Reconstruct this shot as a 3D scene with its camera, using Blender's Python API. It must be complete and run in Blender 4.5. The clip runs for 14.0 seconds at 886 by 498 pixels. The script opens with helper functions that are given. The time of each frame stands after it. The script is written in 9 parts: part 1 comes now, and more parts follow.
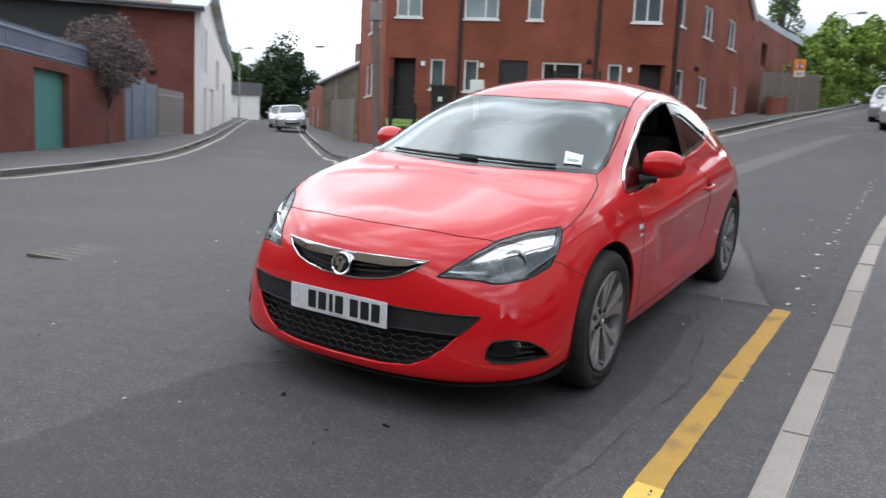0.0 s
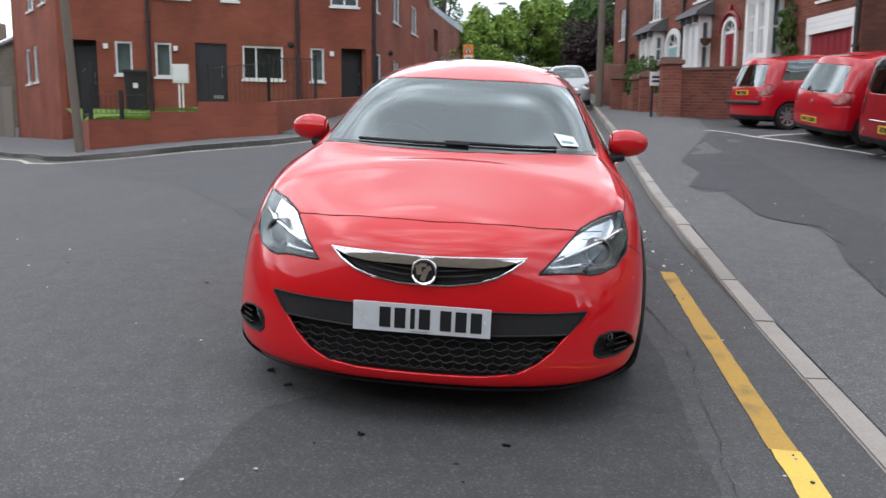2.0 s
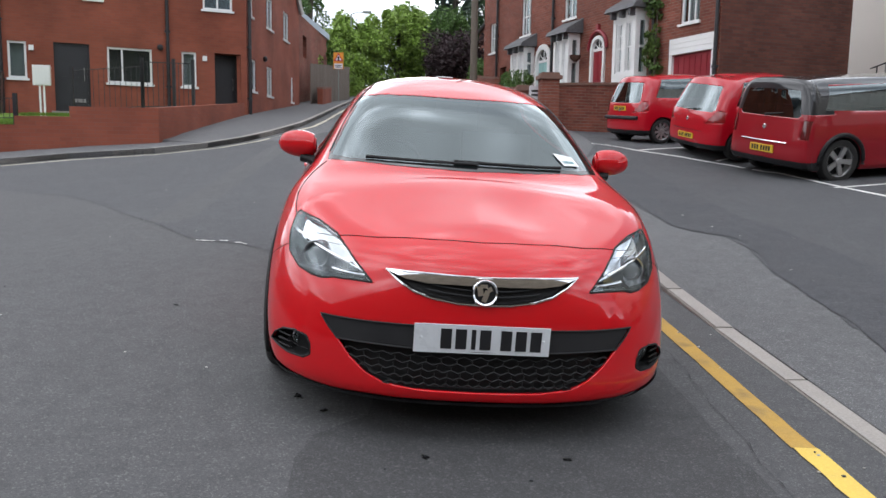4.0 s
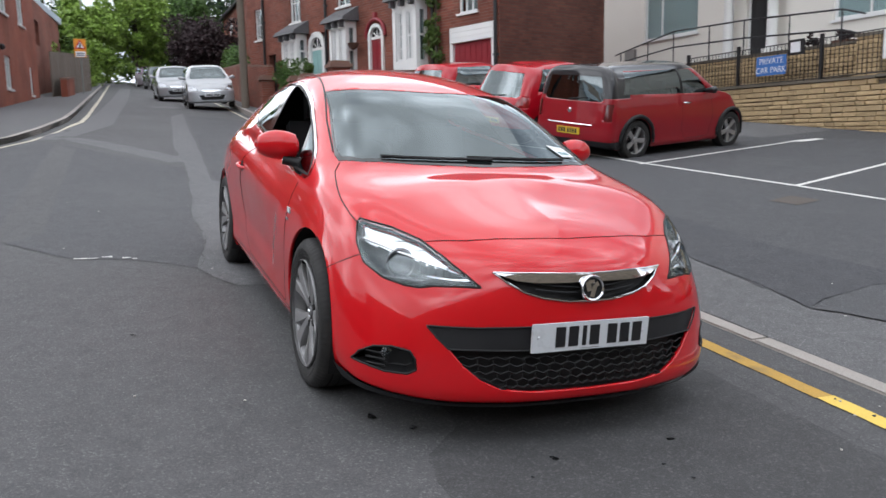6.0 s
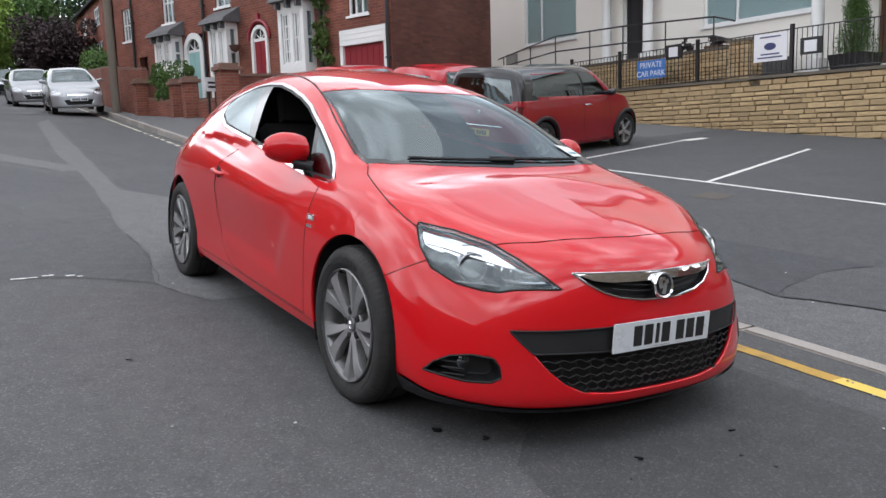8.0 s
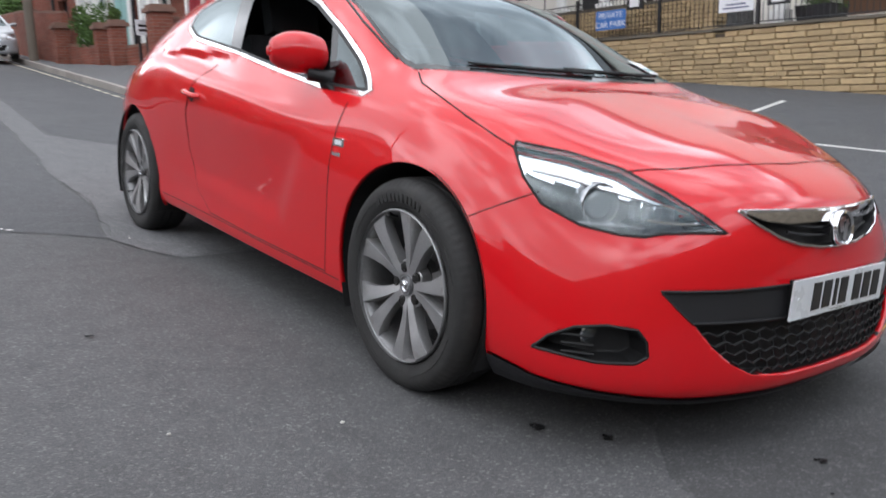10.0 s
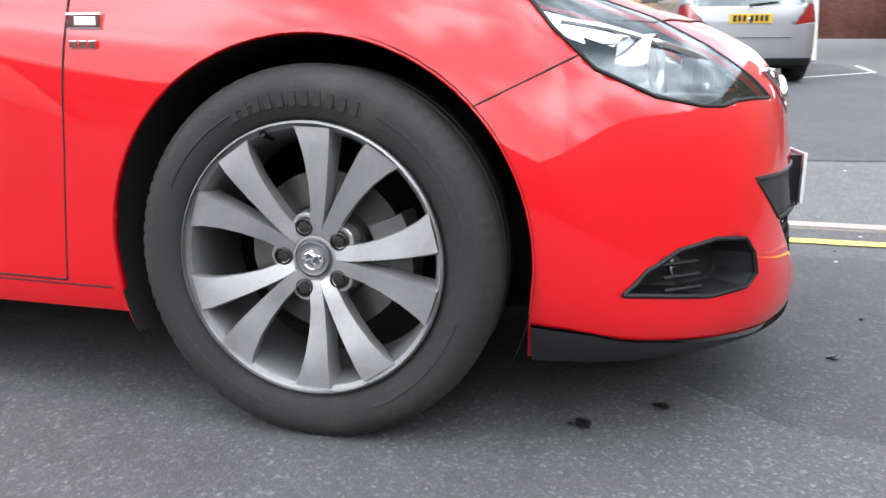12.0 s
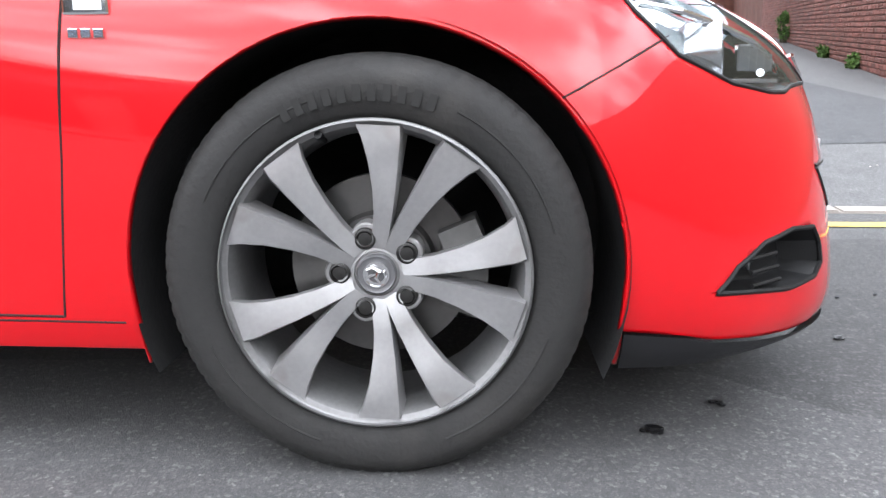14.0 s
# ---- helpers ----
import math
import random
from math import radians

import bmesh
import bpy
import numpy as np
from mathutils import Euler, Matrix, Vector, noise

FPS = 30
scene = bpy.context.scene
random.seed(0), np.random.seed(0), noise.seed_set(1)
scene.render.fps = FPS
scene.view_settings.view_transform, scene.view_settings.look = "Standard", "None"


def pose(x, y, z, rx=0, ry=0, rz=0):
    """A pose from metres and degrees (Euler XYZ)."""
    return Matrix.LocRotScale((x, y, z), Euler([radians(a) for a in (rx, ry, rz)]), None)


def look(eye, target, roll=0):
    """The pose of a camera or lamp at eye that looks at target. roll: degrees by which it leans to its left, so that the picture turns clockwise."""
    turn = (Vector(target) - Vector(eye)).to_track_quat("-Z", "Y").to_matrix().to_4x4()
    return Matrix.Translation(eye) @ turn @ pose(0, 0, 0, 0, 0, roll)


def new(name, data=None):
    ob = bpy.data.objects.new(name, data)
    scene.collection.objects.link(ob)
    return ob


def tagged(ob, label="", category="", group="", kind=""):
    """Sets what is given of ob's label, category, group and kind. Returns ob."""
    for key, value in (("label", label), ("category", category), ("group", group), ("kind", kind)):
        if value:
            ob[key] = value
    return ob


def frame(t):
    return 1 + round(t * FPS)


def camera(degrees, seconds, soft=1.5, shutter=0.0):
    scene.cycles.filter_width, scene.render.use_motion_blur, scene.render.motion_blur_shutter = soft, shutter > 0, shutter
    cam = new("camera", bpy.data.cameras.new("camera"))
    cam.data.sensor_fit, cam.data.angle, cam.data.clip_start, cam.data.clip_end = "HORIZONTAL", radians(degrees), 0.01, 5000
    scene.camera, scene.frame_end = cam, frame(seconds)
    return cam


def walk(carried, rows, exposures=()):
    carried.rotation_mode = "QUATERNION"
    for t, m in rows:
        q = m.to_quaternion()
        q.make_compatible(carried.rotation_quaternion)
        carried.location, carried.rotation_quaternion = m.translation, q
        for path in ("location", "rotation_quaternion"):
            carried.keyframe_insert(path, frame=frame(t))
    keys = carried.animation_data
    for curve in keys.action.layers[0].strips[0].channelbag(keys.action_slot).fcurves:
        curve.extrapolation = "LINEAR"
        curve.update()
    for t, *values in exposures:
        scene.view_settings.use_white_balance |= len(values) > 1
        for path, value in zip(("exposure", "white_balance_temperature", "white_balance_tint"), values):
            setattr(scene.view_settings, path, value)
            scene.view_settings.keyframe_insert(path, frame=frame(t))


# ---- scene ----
cam = camera(59.0, 14.0, soft=1.5, shutter=0.3)
PATH = [
    (0, (2.096, -3.536, 1.073), (1.083, -1.832, 0.811), 2.75),
    (0.5, (1.738, -3.651, 1.063), (0.955, -1.831, 0.790), 3.46),
    (1, (1.292, -3.641, 1.031), (0.614, -1.779, 0.762), 2.70),
    (1.5, (0.868, -3.719, 1.038), (0.376, -1.798, 0.775), 1.73),
    (2, (0.417, -3.752, 1.038), (0.196, -1.783, 0.762), 0.36),
    (2.5, (0.120, -3.795, 1.079), (0.036, -1.814, 0.813), 0.57),
    (3, (-0.056, -3.846, 1.076), (-0.049, -1.862, 0.822), 0.22),
    (5.5, (-1.182, -3.543, 1.128), (-0.643, -1.637, 0.848), 0.71),
    (6, (-1.618, -3.396, 1.136), (-0.861, -1.566, 0.850), -1.12),
    (6.5, (-1.915, -3.192, 1.128), (-1.028, -1.422, 0.850), -2.00),
    (7, (-2.223, -3.065, 1.142), (-1.200, -1.370, 0.855), -2.38),
    (9.5, (-2.244, -2.382, 1.074), (-1.162, -0.724, 0.790), -1.20),
    (10, (-2.193, -1.962, 0.943), (-1.011, -0.395, 0.558), -1.28),
    (10.5, (-2.187, -1.560, 0.824), (-0.807, -0.196, 0.341), -3.56),
    (11, (-2.121, -1.185, 0.728), (-0.576, -0.011, 0.244), -1.94),
    (11.5, (-2.144, -0.837, 0.704), (-0.382, -0.019, 0.232), -2.16),
    (12, (-2.096, -0.549, 0.686), (-0.210, -0.071, 0.222), -3.77),
    (12.5, (-2.050, -0.388, 0.680), (-0.124, -0.068, 0.247), -4.78),
    (13, (-2.040, -0.240, 0.687), (-0.092, -0.085, 0.260), -4.69),
    (13.5, (-2.013, -0.204, 0.699), (-0.077, -0.058, 0.219), -4.87),
    (14, (-2.014, -0.186, 0.698), (-0.081, -0.054, 0.199), -4.45),
]
EXPOSURES = [(0.0, 0.12), (7.0, 0.15), (9.5, 0.2), (10.0, 0.32), (10.5, 0.52), (11.5, 1.06), (12.5, 1.33), (14.0, 1.45)]
walk(cam, [(t, look(eye, target, roll)) for t, eye, target, roll in PATH], EXPOSURES)

# ---- light ----
SUN_AZ, SUN_EL = radians(305), radians(46)
world = bpy.data.worlds.new("overcast_sky")
scene.world = world
world.use_nodes = True


def build_world():
    nt = world.node_tree
    n, l = nt.nodes, nt.links
    n.clear()
    out = n.new("ShaderNodeOutputWorld")
    bg = n.new("ShaderNodeBackground")
    sky = n.new("ShaderNodeTexSky")
    sky.sky_type, sky.sun_disc = "NISHITA", False
    sky.sun_elevation, sky.sun_rotation = SUN_EL, SUN_AZ
    # broken cloud cover: soft white and grey sheets over the blue
    co = n.new("ShaderNodeTexCoord")
    mp = n.new("ShaderNodeMapping")
    mp.inputs["Scale"].default_value = (1.0, 1.0, 2.2)
    n1 = n.new("ShaderNodeTexNoise")
    n1.inputs["Scale"].default_value, n1.inputs["Detail"].default_value, n1.inputs["Roughness"].default_value = 1.7, 4.5, 0.5
    n2 = n.new("ShaderNodeTexNoise")
    n2.inputs["Scale"].default_value, n2.inputs["Detail"].default_value = 3.2, 2.6
    cover = n.new("ShaderNodeMapRange")
    cover.inputs[1].default_value, cover.inputs[2].default_value = 0.22, 0.44
    shade = n.new("ShaderNodeValToRGB")
    shade.color_ramp.elements[0].position, shade.color_ramp.elements[0].color = 0.38, (7.0, 7.7, 8.9, 1)
    shade.color_ramp.elements[1].position, shade.color_ramp.elements[1].color = 0.665, (34.0, 35.4, 38.6, 1)
    mid = shade.color_ramp.elements.new(0.505)
    mid.color = (13.4, 14.4, 16.2, 1)
    mix = n.new("ShaderNodeMix")
    mix.data_type = "RGBA"
    l.new(co.outputs["Generated"], mp.inputs["Vector"])
    l.new(mp.outputs[0], n1.inputs["Vector"])
    l.new(mp.outputs[0], n2.inputs["Vector"])
    l.new(n1.outputs[0], cover.inputs[0])
    l.new(n2.outputs[0], shade.inputs[0])
    l.new(cover.outputs[0], mix.inputs[0])
    l.new(sky.outputs[0], mix.inputs[6])
    l.new(shade.outputs[0], mix.inputs[7])
    l.new(mix.outputs[2], bg.inputs[0])
    bg.inputs[1].default_value = 0.088
    l.new(bg.outputs[0], out.inputs[0])


build_world()
sun_data = bpy.data.lights.new("sun", "SUN")
sun_data.energy, sun_data.angle, sun_data.color = 1.4, radians(135), (1.0, 0.965, 0.935)
sun = new("sun", sun_data)
sun.matrix_world = look((0, 0, 30), (0 - math.sin(SUN_AZ) * 10 * math.cos(SUN_EL), 0 - math.cos(SUN_AZ) * 10 * math.cos(SUN_EL), 30 - 10 * math.sin(SUN_EL)))

# ---- materials ----
def mat(name, base, rough=0.6, metal=0.0, vary=0.15, scale=6.0, fine=60.0, bump=0.0, bump_scale=80.0, coat=0.0, coat_rough=0.03, per_object=0.0, island=0.0, second=None, second_at=0.62, spec=0.5, rough_vary=0.1, stretch=(1, 1, 1), emit=None):
    """A procedural surface: two scales of colour variation, roughness variation and fine relief."""
    m = bpy.data.materials.new(name)
    m.use_nodes = True
    nt = m.node_tree
    n, l = nt.nodes, nt.links
    p = n["Principled BSDF"]
    co = n.new("ShaderNodeTexCoord")
    mp = n.new("ShaderNodeMapping")
    mp.inputs["Scale"].default_value = stretch
    l.new(co.outputs["Object"], mp.inputs["Vector"])

    def noise_tex(sc, detail=4.0):
        t = n.new("ShaderNodeTexNoise")
        t.inputs["Scale"].default_value, t.inputs["Detail"].default_value = sc, detail
        l.new(mp.outputs[0], t.inputs["Vector"])
        return t

    big, small = noise_tex(scale), noise_tex(fine, 3.0)
    hsv = n.new("ShaderNodeHueSaturation")
    hsv.inputs["Color"].default_value = (*base, 1)
    add = n.new("ShaderNodeMath")
    add.operation = "ADD"
    l.new(big.outputs[0], add.inputs[0])
    l.new(small.outputs[0], add.inputs[1])
    rng = n.new("ShaderNodeMapRange")
    rng.inputs[1].default_value, rng.inputs[2].default_value = 0.55, 1.45
    rng.inputs[3].default_value, rng.inputs[4].default_value = 1 - vary, 1 + vary
    l.new(add.outputs[0], rng.inputs[0])
    last = rng.outputs[0]
    for amount, node, socket in ((per_object, "ShaderNodeObjectInfo", "Random"), (island, "ShaderNodeNewGeometry", "Random Per Island")):
        if amount:
            inf = n.new(node)
            r2 = n.new("ShaderNodeMapRange")
            r2.inputs[3].default_value, r2.inputs[4].default_value = 1 - amount, 1 + amount
            l.new(inf.outputs[socket], r2.inputs[0])
            mul = n.new("ShaderNodeMath")
            mul.operation = "MULTIPLY"
            l.new(last, mul.inputs[0])
            l.new(r2.outputs[0], mul.inputs[1])
            last = mul.outputs[0]
    l.new(last, hsv.inputs["Value"])
    col = hsv.outputs[0]
    if second:
        patch = noise_tex(scale * 0.6, 6.0)
        rr = n.new("ShaderNodeMapRange")
        rr.inputs[1].default_value, rr.inputs[2].default_value = second_at, second_at + 0.12
        l.new(patch.outputs[0], rr.inputs[0])
        mx = n.new("ShaderNodeMix")
        mx.data_type = "RGBA"
        l.new(rr.outputs[0], mx.inputs[0])
        l.new(col, mx.inputs[6])
        mx.inputs[7].default_value = (*second, 1)
        col = mx.outputs[2]
    l.new(col, p.inputs["Base Color"])
    rv = n.new("ShaderNodeMapRange")
    rv.inputs[1].default_value, rv.inputs[2].default_value = 0.3, 0.7
    rv.inputs[3].default_value, rv.inputs[4].default_value = max(0.0, rough - rough_vary), min(1.0, rough + rough_vary)
    l.new(big.outputs[0], rv.inputs[0])
    l.new(rv.outputs[0], p.inputs["Roughness"])
    p.inputs["Metallic"].default_value = metal
    p.inputs["Specular IOR Level"].default_value = spec
    p.inputs["Coat Weight"].default_value, p.inputs["Coat Roughness"].default_value = coat, coat_rough
    if bump:
        bt = noise_tex(bump_scale, 6.0)
        bp = n.new("ShaderNodeBump")
        bp.inputs["Strength"].default_value, bp.inputs["Distance"].default_value = min(1.0, bump), 0.01
        l.new(bt.outputs[0], bp.inputs["Height"])
        l.new(bp.outputs[0], p.inputs["Normal"])
    if emit:
        p.inputs["Emission Color"].default_value, p.inputs["Emission Strength"].default_value = (*emit[:3], 1), emit[3]
    return m


def glass_mat(name, tint, rough=0.0, clear=0.75):
    """A thin pane: part clear, part mirror, tinted."""
    m = bpy.data.materials.new(name)
    m.use_nodes = True
    nt = m.node_tree
    n, l = nt.nodes, nt.links
    n.clear()
    out = n.new("ShaderNodeOutputMaterial")
    tr = n.new("ShaderNodeBsdfTransparent")
    tr.inputs[0].default_value = (*tint, 1)
    gl = n.new("ShaderNodeBsdfGlossy")
    gl.inputs["Color"].default_value = (0.74, 0.83, 0.85, 1)
    gl.inputs["Roughness"].default_value = rough
    lw = n.new("ShaderNodeLayerWeight")
    lw.inputs[0].default_value = 0.5
    fr = n.new("ShaderNodeMath")
    fr.operation = "POWER"
    fr.inputs[1].default_value = 5.0
    l.new(lw.outputs["Facing"], fr.inputs[0])
    mr = n.new("ShaderNodeMapRange")
    mr.inputs[3].default_value, mr.inputs[4].default_value = 0.043 + (1 - clear) * 0.29, 1.0
    mx = n.new("ShaderNodeMixShader")
    l.new(fr.outputs[0], mr.inputs[0])
    l.new(mr.outputs[0], mx.inputs[0])
    l.new(tr.outputs[0], mx.inputs[1])
    l.new(gl.outputs[0], mx.inputs[2])
    l.new(mx.outputs[0], out.inputs[0])
    return m


def stucco_brick(name, base, dark, mortar, bw=0.225, bh=0.075, axis_from="xz", gap=0.01, bump=0.5):
    """Brickwork for far walls: bond, joints and tone changes from brick to brick, in metres along the wall."""
    m = mat(name, base, 0.85, vary=0.2, scale=0.8, fine=30, spec=0.25)
    nt = m.node_tree
    n, l = nt.nodes, nt.links
    p = n["Principled BSDF"]
    uv = n.new("ShaderNodeUVMap")
    b = n.new("ShaderNodeTexBrick")
    b.inputs["Scale"].default_value = 1.0
    b.inputs["Brick Width"].default_value, b.inputs["Row Height"].default_value = bw, bh
    b.inputs["Mortar Size"].default_value, b.inputs["Mortar Smooth"].default_value = gap * 0.5, 0.1
    b.inputs["Color1"].default_value, b.inputs["Color2"].default_value, b.inputs["Mortar"].default_value = (*base, 1), (*dark, 1), (*mortar, 1)
    l.new(uv.outputs[0], b.inputs["Vector"])
    mul = n.new("ShaderNodeMix")
    mul.data_type, mul.blend_type = "RGBA", "MULTIPLY"
    mul.inputs[0].default_value = 1.0
    big = n.new("ShaderNodeTexNoise")
    big.inputs["Scale"].default_value, big.inputs["Detail"].default_value = 0.7, 6.0
    l.new(uv.outputs[0], big.inputs["Vector"])
    rr = n.new("ShaderNodeMapRange")
    rr.inputs[1].default_value, rr.inputs[2].default_value, rr.inputs[3].default_value, rr.inputs[4].default_value = 0.3, 0.7, 0.75, 1.2
    l.new(big.outputs[0], rr.inputs[0])
    l.new(b.outputs[0], mul.inputs[6])
    l.new(rr.outputs[0], mul.inputs[7])
    l.new(mul.outputs[2], p.inputs["Base Color"])
    bp = n.new("ShaderNodeBump")
    bp.inputs["Strength"].default_value, bp.inputs["Distance"].default_value = bump, 0.01
    bp.invert = True
    l.new(b.outputs[1], bp.inputs["Height"])
    l.new(bp.outputs[0], p.inputs["Normal"])
    return m


def asphalt_mat(name, base, stone=0.5, scale=0.5, rough=0.8):
    """Rolled asphalt: dark binder with pale and dark chippings, blotches and fine relief."""
    m = mat(name, base, rough, vary=0.22, scale=scale, fine=9, bump=0.35, bump_scale=260, spec=0.35)
    n, l = m.node_tree.nodes, m.node_tree.links
    p = n["Principled BSDF"]
    old = p.inputs["Base Color"].links[0].from_socket
    co = n.new("ShaderNodeTexCoord")
    col = old
    for size, share in ((130.0, 0.9), (300.0, 0.8)):
        vo = n.new("ShaderNodeTexVoronoi")
        vo.inputs["Scale"].default_value = size
        l.new(co.outputs["Object"], vo.inputs["Vector"])
        sep = n.new("ShaderNodeSeparateColor")
        l.new(vo.outputs["Color"], sep.inputs[0])
        ramp = n.new("ShaderNodeValToRGB")
        e = ramp.color_ramp.elements
        lo, hi = 1 - 0.55 * stone * share, 1 + 2.6 * stone * share
        e[0].position, e[0].color = 0.0, (lo, lo, lo, 1)
        e[1].position, e[1].color = 1.0, (hi, hi * 0.99, hi * 0.97, 1)
        a = e.new(0.45)
        a.color = (0.95, 0.95, 0.95, 1)
        b = e.new(0.86)
        b.color = (1.08, 1.08, 1.08, 1)
        l.new(sep.outputs[0], ramp.inputs[0])
        mul = n.new("ShaderNodeMix")
        mul.data_type, mul.blend_type = "RGBA", "MULTIPLY"
        mul.inputs[0].default_value = 1.0
        l.new(col, mul.inputs[6])
        l.new(ramp.outputs[0], mul.inputs[7])
        col = mul.outputs[2]
    l.new(col, p.inputs["Base Color"])
    return m


M = {}
M["asphalt"] = asphalt_mat("asphalt", (0.0795, 0.0792, 0.081), 0.29, 0.45)
M["asphalt_dark"] = asphalt_mat("asphalt_dark", (0.055, 0.056, 0.061), 0.36, 0.9)
M["asphalt_pale"] = asphalt_mat("asphalt_pale", (0.115, 0.115, 0.118), 0.3, 1.2)
M["pavement"] = asphalt_mat("pavement", (0.108, 0.108, 0.110), 0.3, 0.8, 0.85)
M["kerb"] = mat("kerb_concrete", (0.30, 0.275, 0.25), 0.88, vary=0.25, scale=3, fine=70, bump=0.5, bump_scale=120, per_object=0.14, second=(0.17, 0.16, 0.145), second_at=0.58)
M["yellow"] = mat("yellow_road_paint", (0.46, 0.275, 0.055), 0.75, vary=0.22, scale=5, fine=90, bump=0.4, bump_scale=200, second=(0.20, 0.135, 0.06), second_at=0.58)
M["white_line"] = mat("white_road_paint", (0.62, 0.61, 0.58), 0.75, vary=0.2, scale=4, fine=90, bump=0.3, bump_scale=200, second=(0.25, 0.25, 0.24), second_at=0.68)
# stained asphalt, its colour darkened further for the soft shadow round the car
M["asphalt_oiled"] = asphalt_mat("asphalt_oiled", (0.058, 0.0578, 0.059), 0.29, 0.6)
M["asphalt_mid"] = asphalt_mat("asphalt_mid", (0.072, 0.073, 0.077), 0.29, 0.8)
M["line_cream"] = mat("faded_line_paint", (0.5, 0.46, 0.36), 0.8, vary=0.2, scale=6, fine=90, bump=0.3, bump_scale=200, second=(0.2, 0.19, 0.16), second_at=0.6)
M["crack_dark"] = mat("crack_filler", (0.042, 0.042, 0.043), 0.9, vary=0.3, scale=20)
M["car_park"] = asphalt_mat("car_park_asphalt", (0.064, 0.065, 0.069), 0.36, 0.7)
M["yellow_new"] = mat("fresh_yellow_paint", (0.72, 0.50, 0.10), 0.7, vary=0.15, scale=7, fine=90, bump=0.3, bump_scale=200, second=(0.35, 0.24, 0.07), second_at=0.66)
M["rust"] = mat("rusty_cover", (0.082, 0.068, 0.058), 0.85, vary=0.3, scale=9, fine=80, bump=0.3)
M["cover_infill"] = asphalt_mat("cover_infill", (0.115, 0.112, 0.105), 0.35, 3.0)
M["iron"] = mat("cast_iron", (0.13, 0.115, 0.10), 0.7, metal=0.3, vary=0.3, scale=10, fine=80)
M["chip_pale"] = mat("pale_grit", (0.5, 0.48, 0.44), 0.8, vary=0.2, per_object=0.3)
M["oil"] = mat("oil_stain", (0.008, 0.008, 0.009), 0.35, vary=0.2)
M["brick_red"] = stucco_brick("red_brick", (0.262, 0.078, 0.047), (0.232, 0.067, 0.042), (0.21, 0.085, 0.062))
M["brick_works"] = stucco_brick("works_brick", (0.185, 0.064, 0.048), (0.155, 0.052, 0.04), (0.15, 0.075, 0.06))
M["brick_old"] = stucco_brick("old_brick", (0.23, 0.075, 0.05), (0.16, 0.05, 0.035), (0.2, 0.15, 0.12))
M["render_white"] = mat("white_render", (0.72, 0.71, 0.68), 0.85, vary=0.1, scale=0.6, fine=30, bump=0.2, second=(0.55, 0.54, 0.5), second_at=0.66)
M["render_cream"] = mat("cream_render", (0.74, 0.71, 0.65), 0.85, vary=0.08, scale=0.5, fine=40, bump=0.25, bump_scale=60)
M["white_paint"] = mat("white_paint", (0.78, 0.78, 0.76), 0.4, vary=0.06, scale=2, fine=30)
M["slate"] = mat("roof_slate", (0.1, 0.1, 0.105), 0.7, vary=0.3, scale=2, fine=12, bump=0.5, bump_scale=20)
M["grass"] = mat("grass", (0.12, 0.215, 0.025), 0.9, vary=0.4, scale=3, fine=60, bump=1.0, bump_scale=60)
M["black_metal"] = mat("black_painted_metal", (0.015, 0.015, 0.017), 0.45, vary=0.2, scale=6, fine=60)
M["dark_door"] = mat("dark_door_paint", (0.02, 0.02, 0.023), 0.4, vary=0.15, scale=3, fine=40)
M["paint_red"] = mat("red_car_paint", (0.56, 0.0035, 0.0085), 0.35, vary=0.02, scale=3, fine=400, coat=1.0, coat_rough=0.02, spec=0.1, rough_vary=0.03)
M["paint_red"].node_tree.nodes["Principled BSDF"].inputs["Coat IOR"].default_value = 1.52
M["tyre"] = mat("tyre_rubber", (0.0145, 0.014, 0.0135), 0.76, vary=0.25, scale=8, fine=60, bump=0.2, bump_scale=120, second=(0.03, 0.028, 0.026), second_at=0.6)
M["alloy_rim"] = mat("dull_alloy_rim", (0.24, 0.238, 0.24), 0.45, metal=0.75, vary=0.15, scale=14, fine=120)
M["alloy"] = mat("silver_alloy", (0.39, 0.387, 0.388), 0.40, metal=0.75, vary=0.1, scale=14, fine=120, second=(0.3, 0.285, 0.27), second_at=0.62)
M["chrome"] = mat("chrome", (0.82, 0.82, 0.83), 0.06, metal=1.0, vary=0.03, rough_vary=0.03)
M["black_plastic"] = mat("black_plastic", (0.009, 0.009, 0.0095), 0.5, vary=0.15, scale=10, fine=200, bump=0.1, bump_scale=400, spec=0.3)
M["dark_trim"] = mat("dark_grey_plastic", (0.017, 0.017, 0.0185), 0.45, vary=0.12, scale=8, fine=200, bump=0.1, bump_scale=400, spec=0.3)
M["interior"] = mat("dark_cabin_fabric", (0.02, 0.02, 0.022), 0.85, vary=0.25, scale=6, fine=120, bump=0.3, bump_scale=200)
M["windscreen"] = glass_mat("reflecting_screen", (0.29, 0.37, 0.37), clear=0.46)
M["glass_dark"] = glass_mat("tinted_glass", (0.12, 0.14, 0.14), clear=0.6)
M["window"] = mat("window_pane", (0.03, 0.036, 0.04), 0.06, vary=0.3, scale=0.7, fine=4, spec=0.8, rough_vary=0.03)
M["lamp_lens"] = glass_mat("lamp_lens", (0.93, 0.95, 0.96), clear=0.82)
M["mirror"] = mat("silvered_reflector", (0.85, 0.86, 0.88), 0.08, metal=1.0, vary=0.03)
M["plate_white"] = mat("plate_white", (0.66, 0.68, 0.7), 0.35, vary=0.04, scale=12, fine=90)
M["plate_yellow"] = mat("plate_yellow", (0.65, 0.42, 0.03), 0.4, vary=0.04, scale=12, fine=90)
M["black_letter"] = mat("black_lettering", (0.012, 0.012, 0.014), 0.5, vary=0.05)


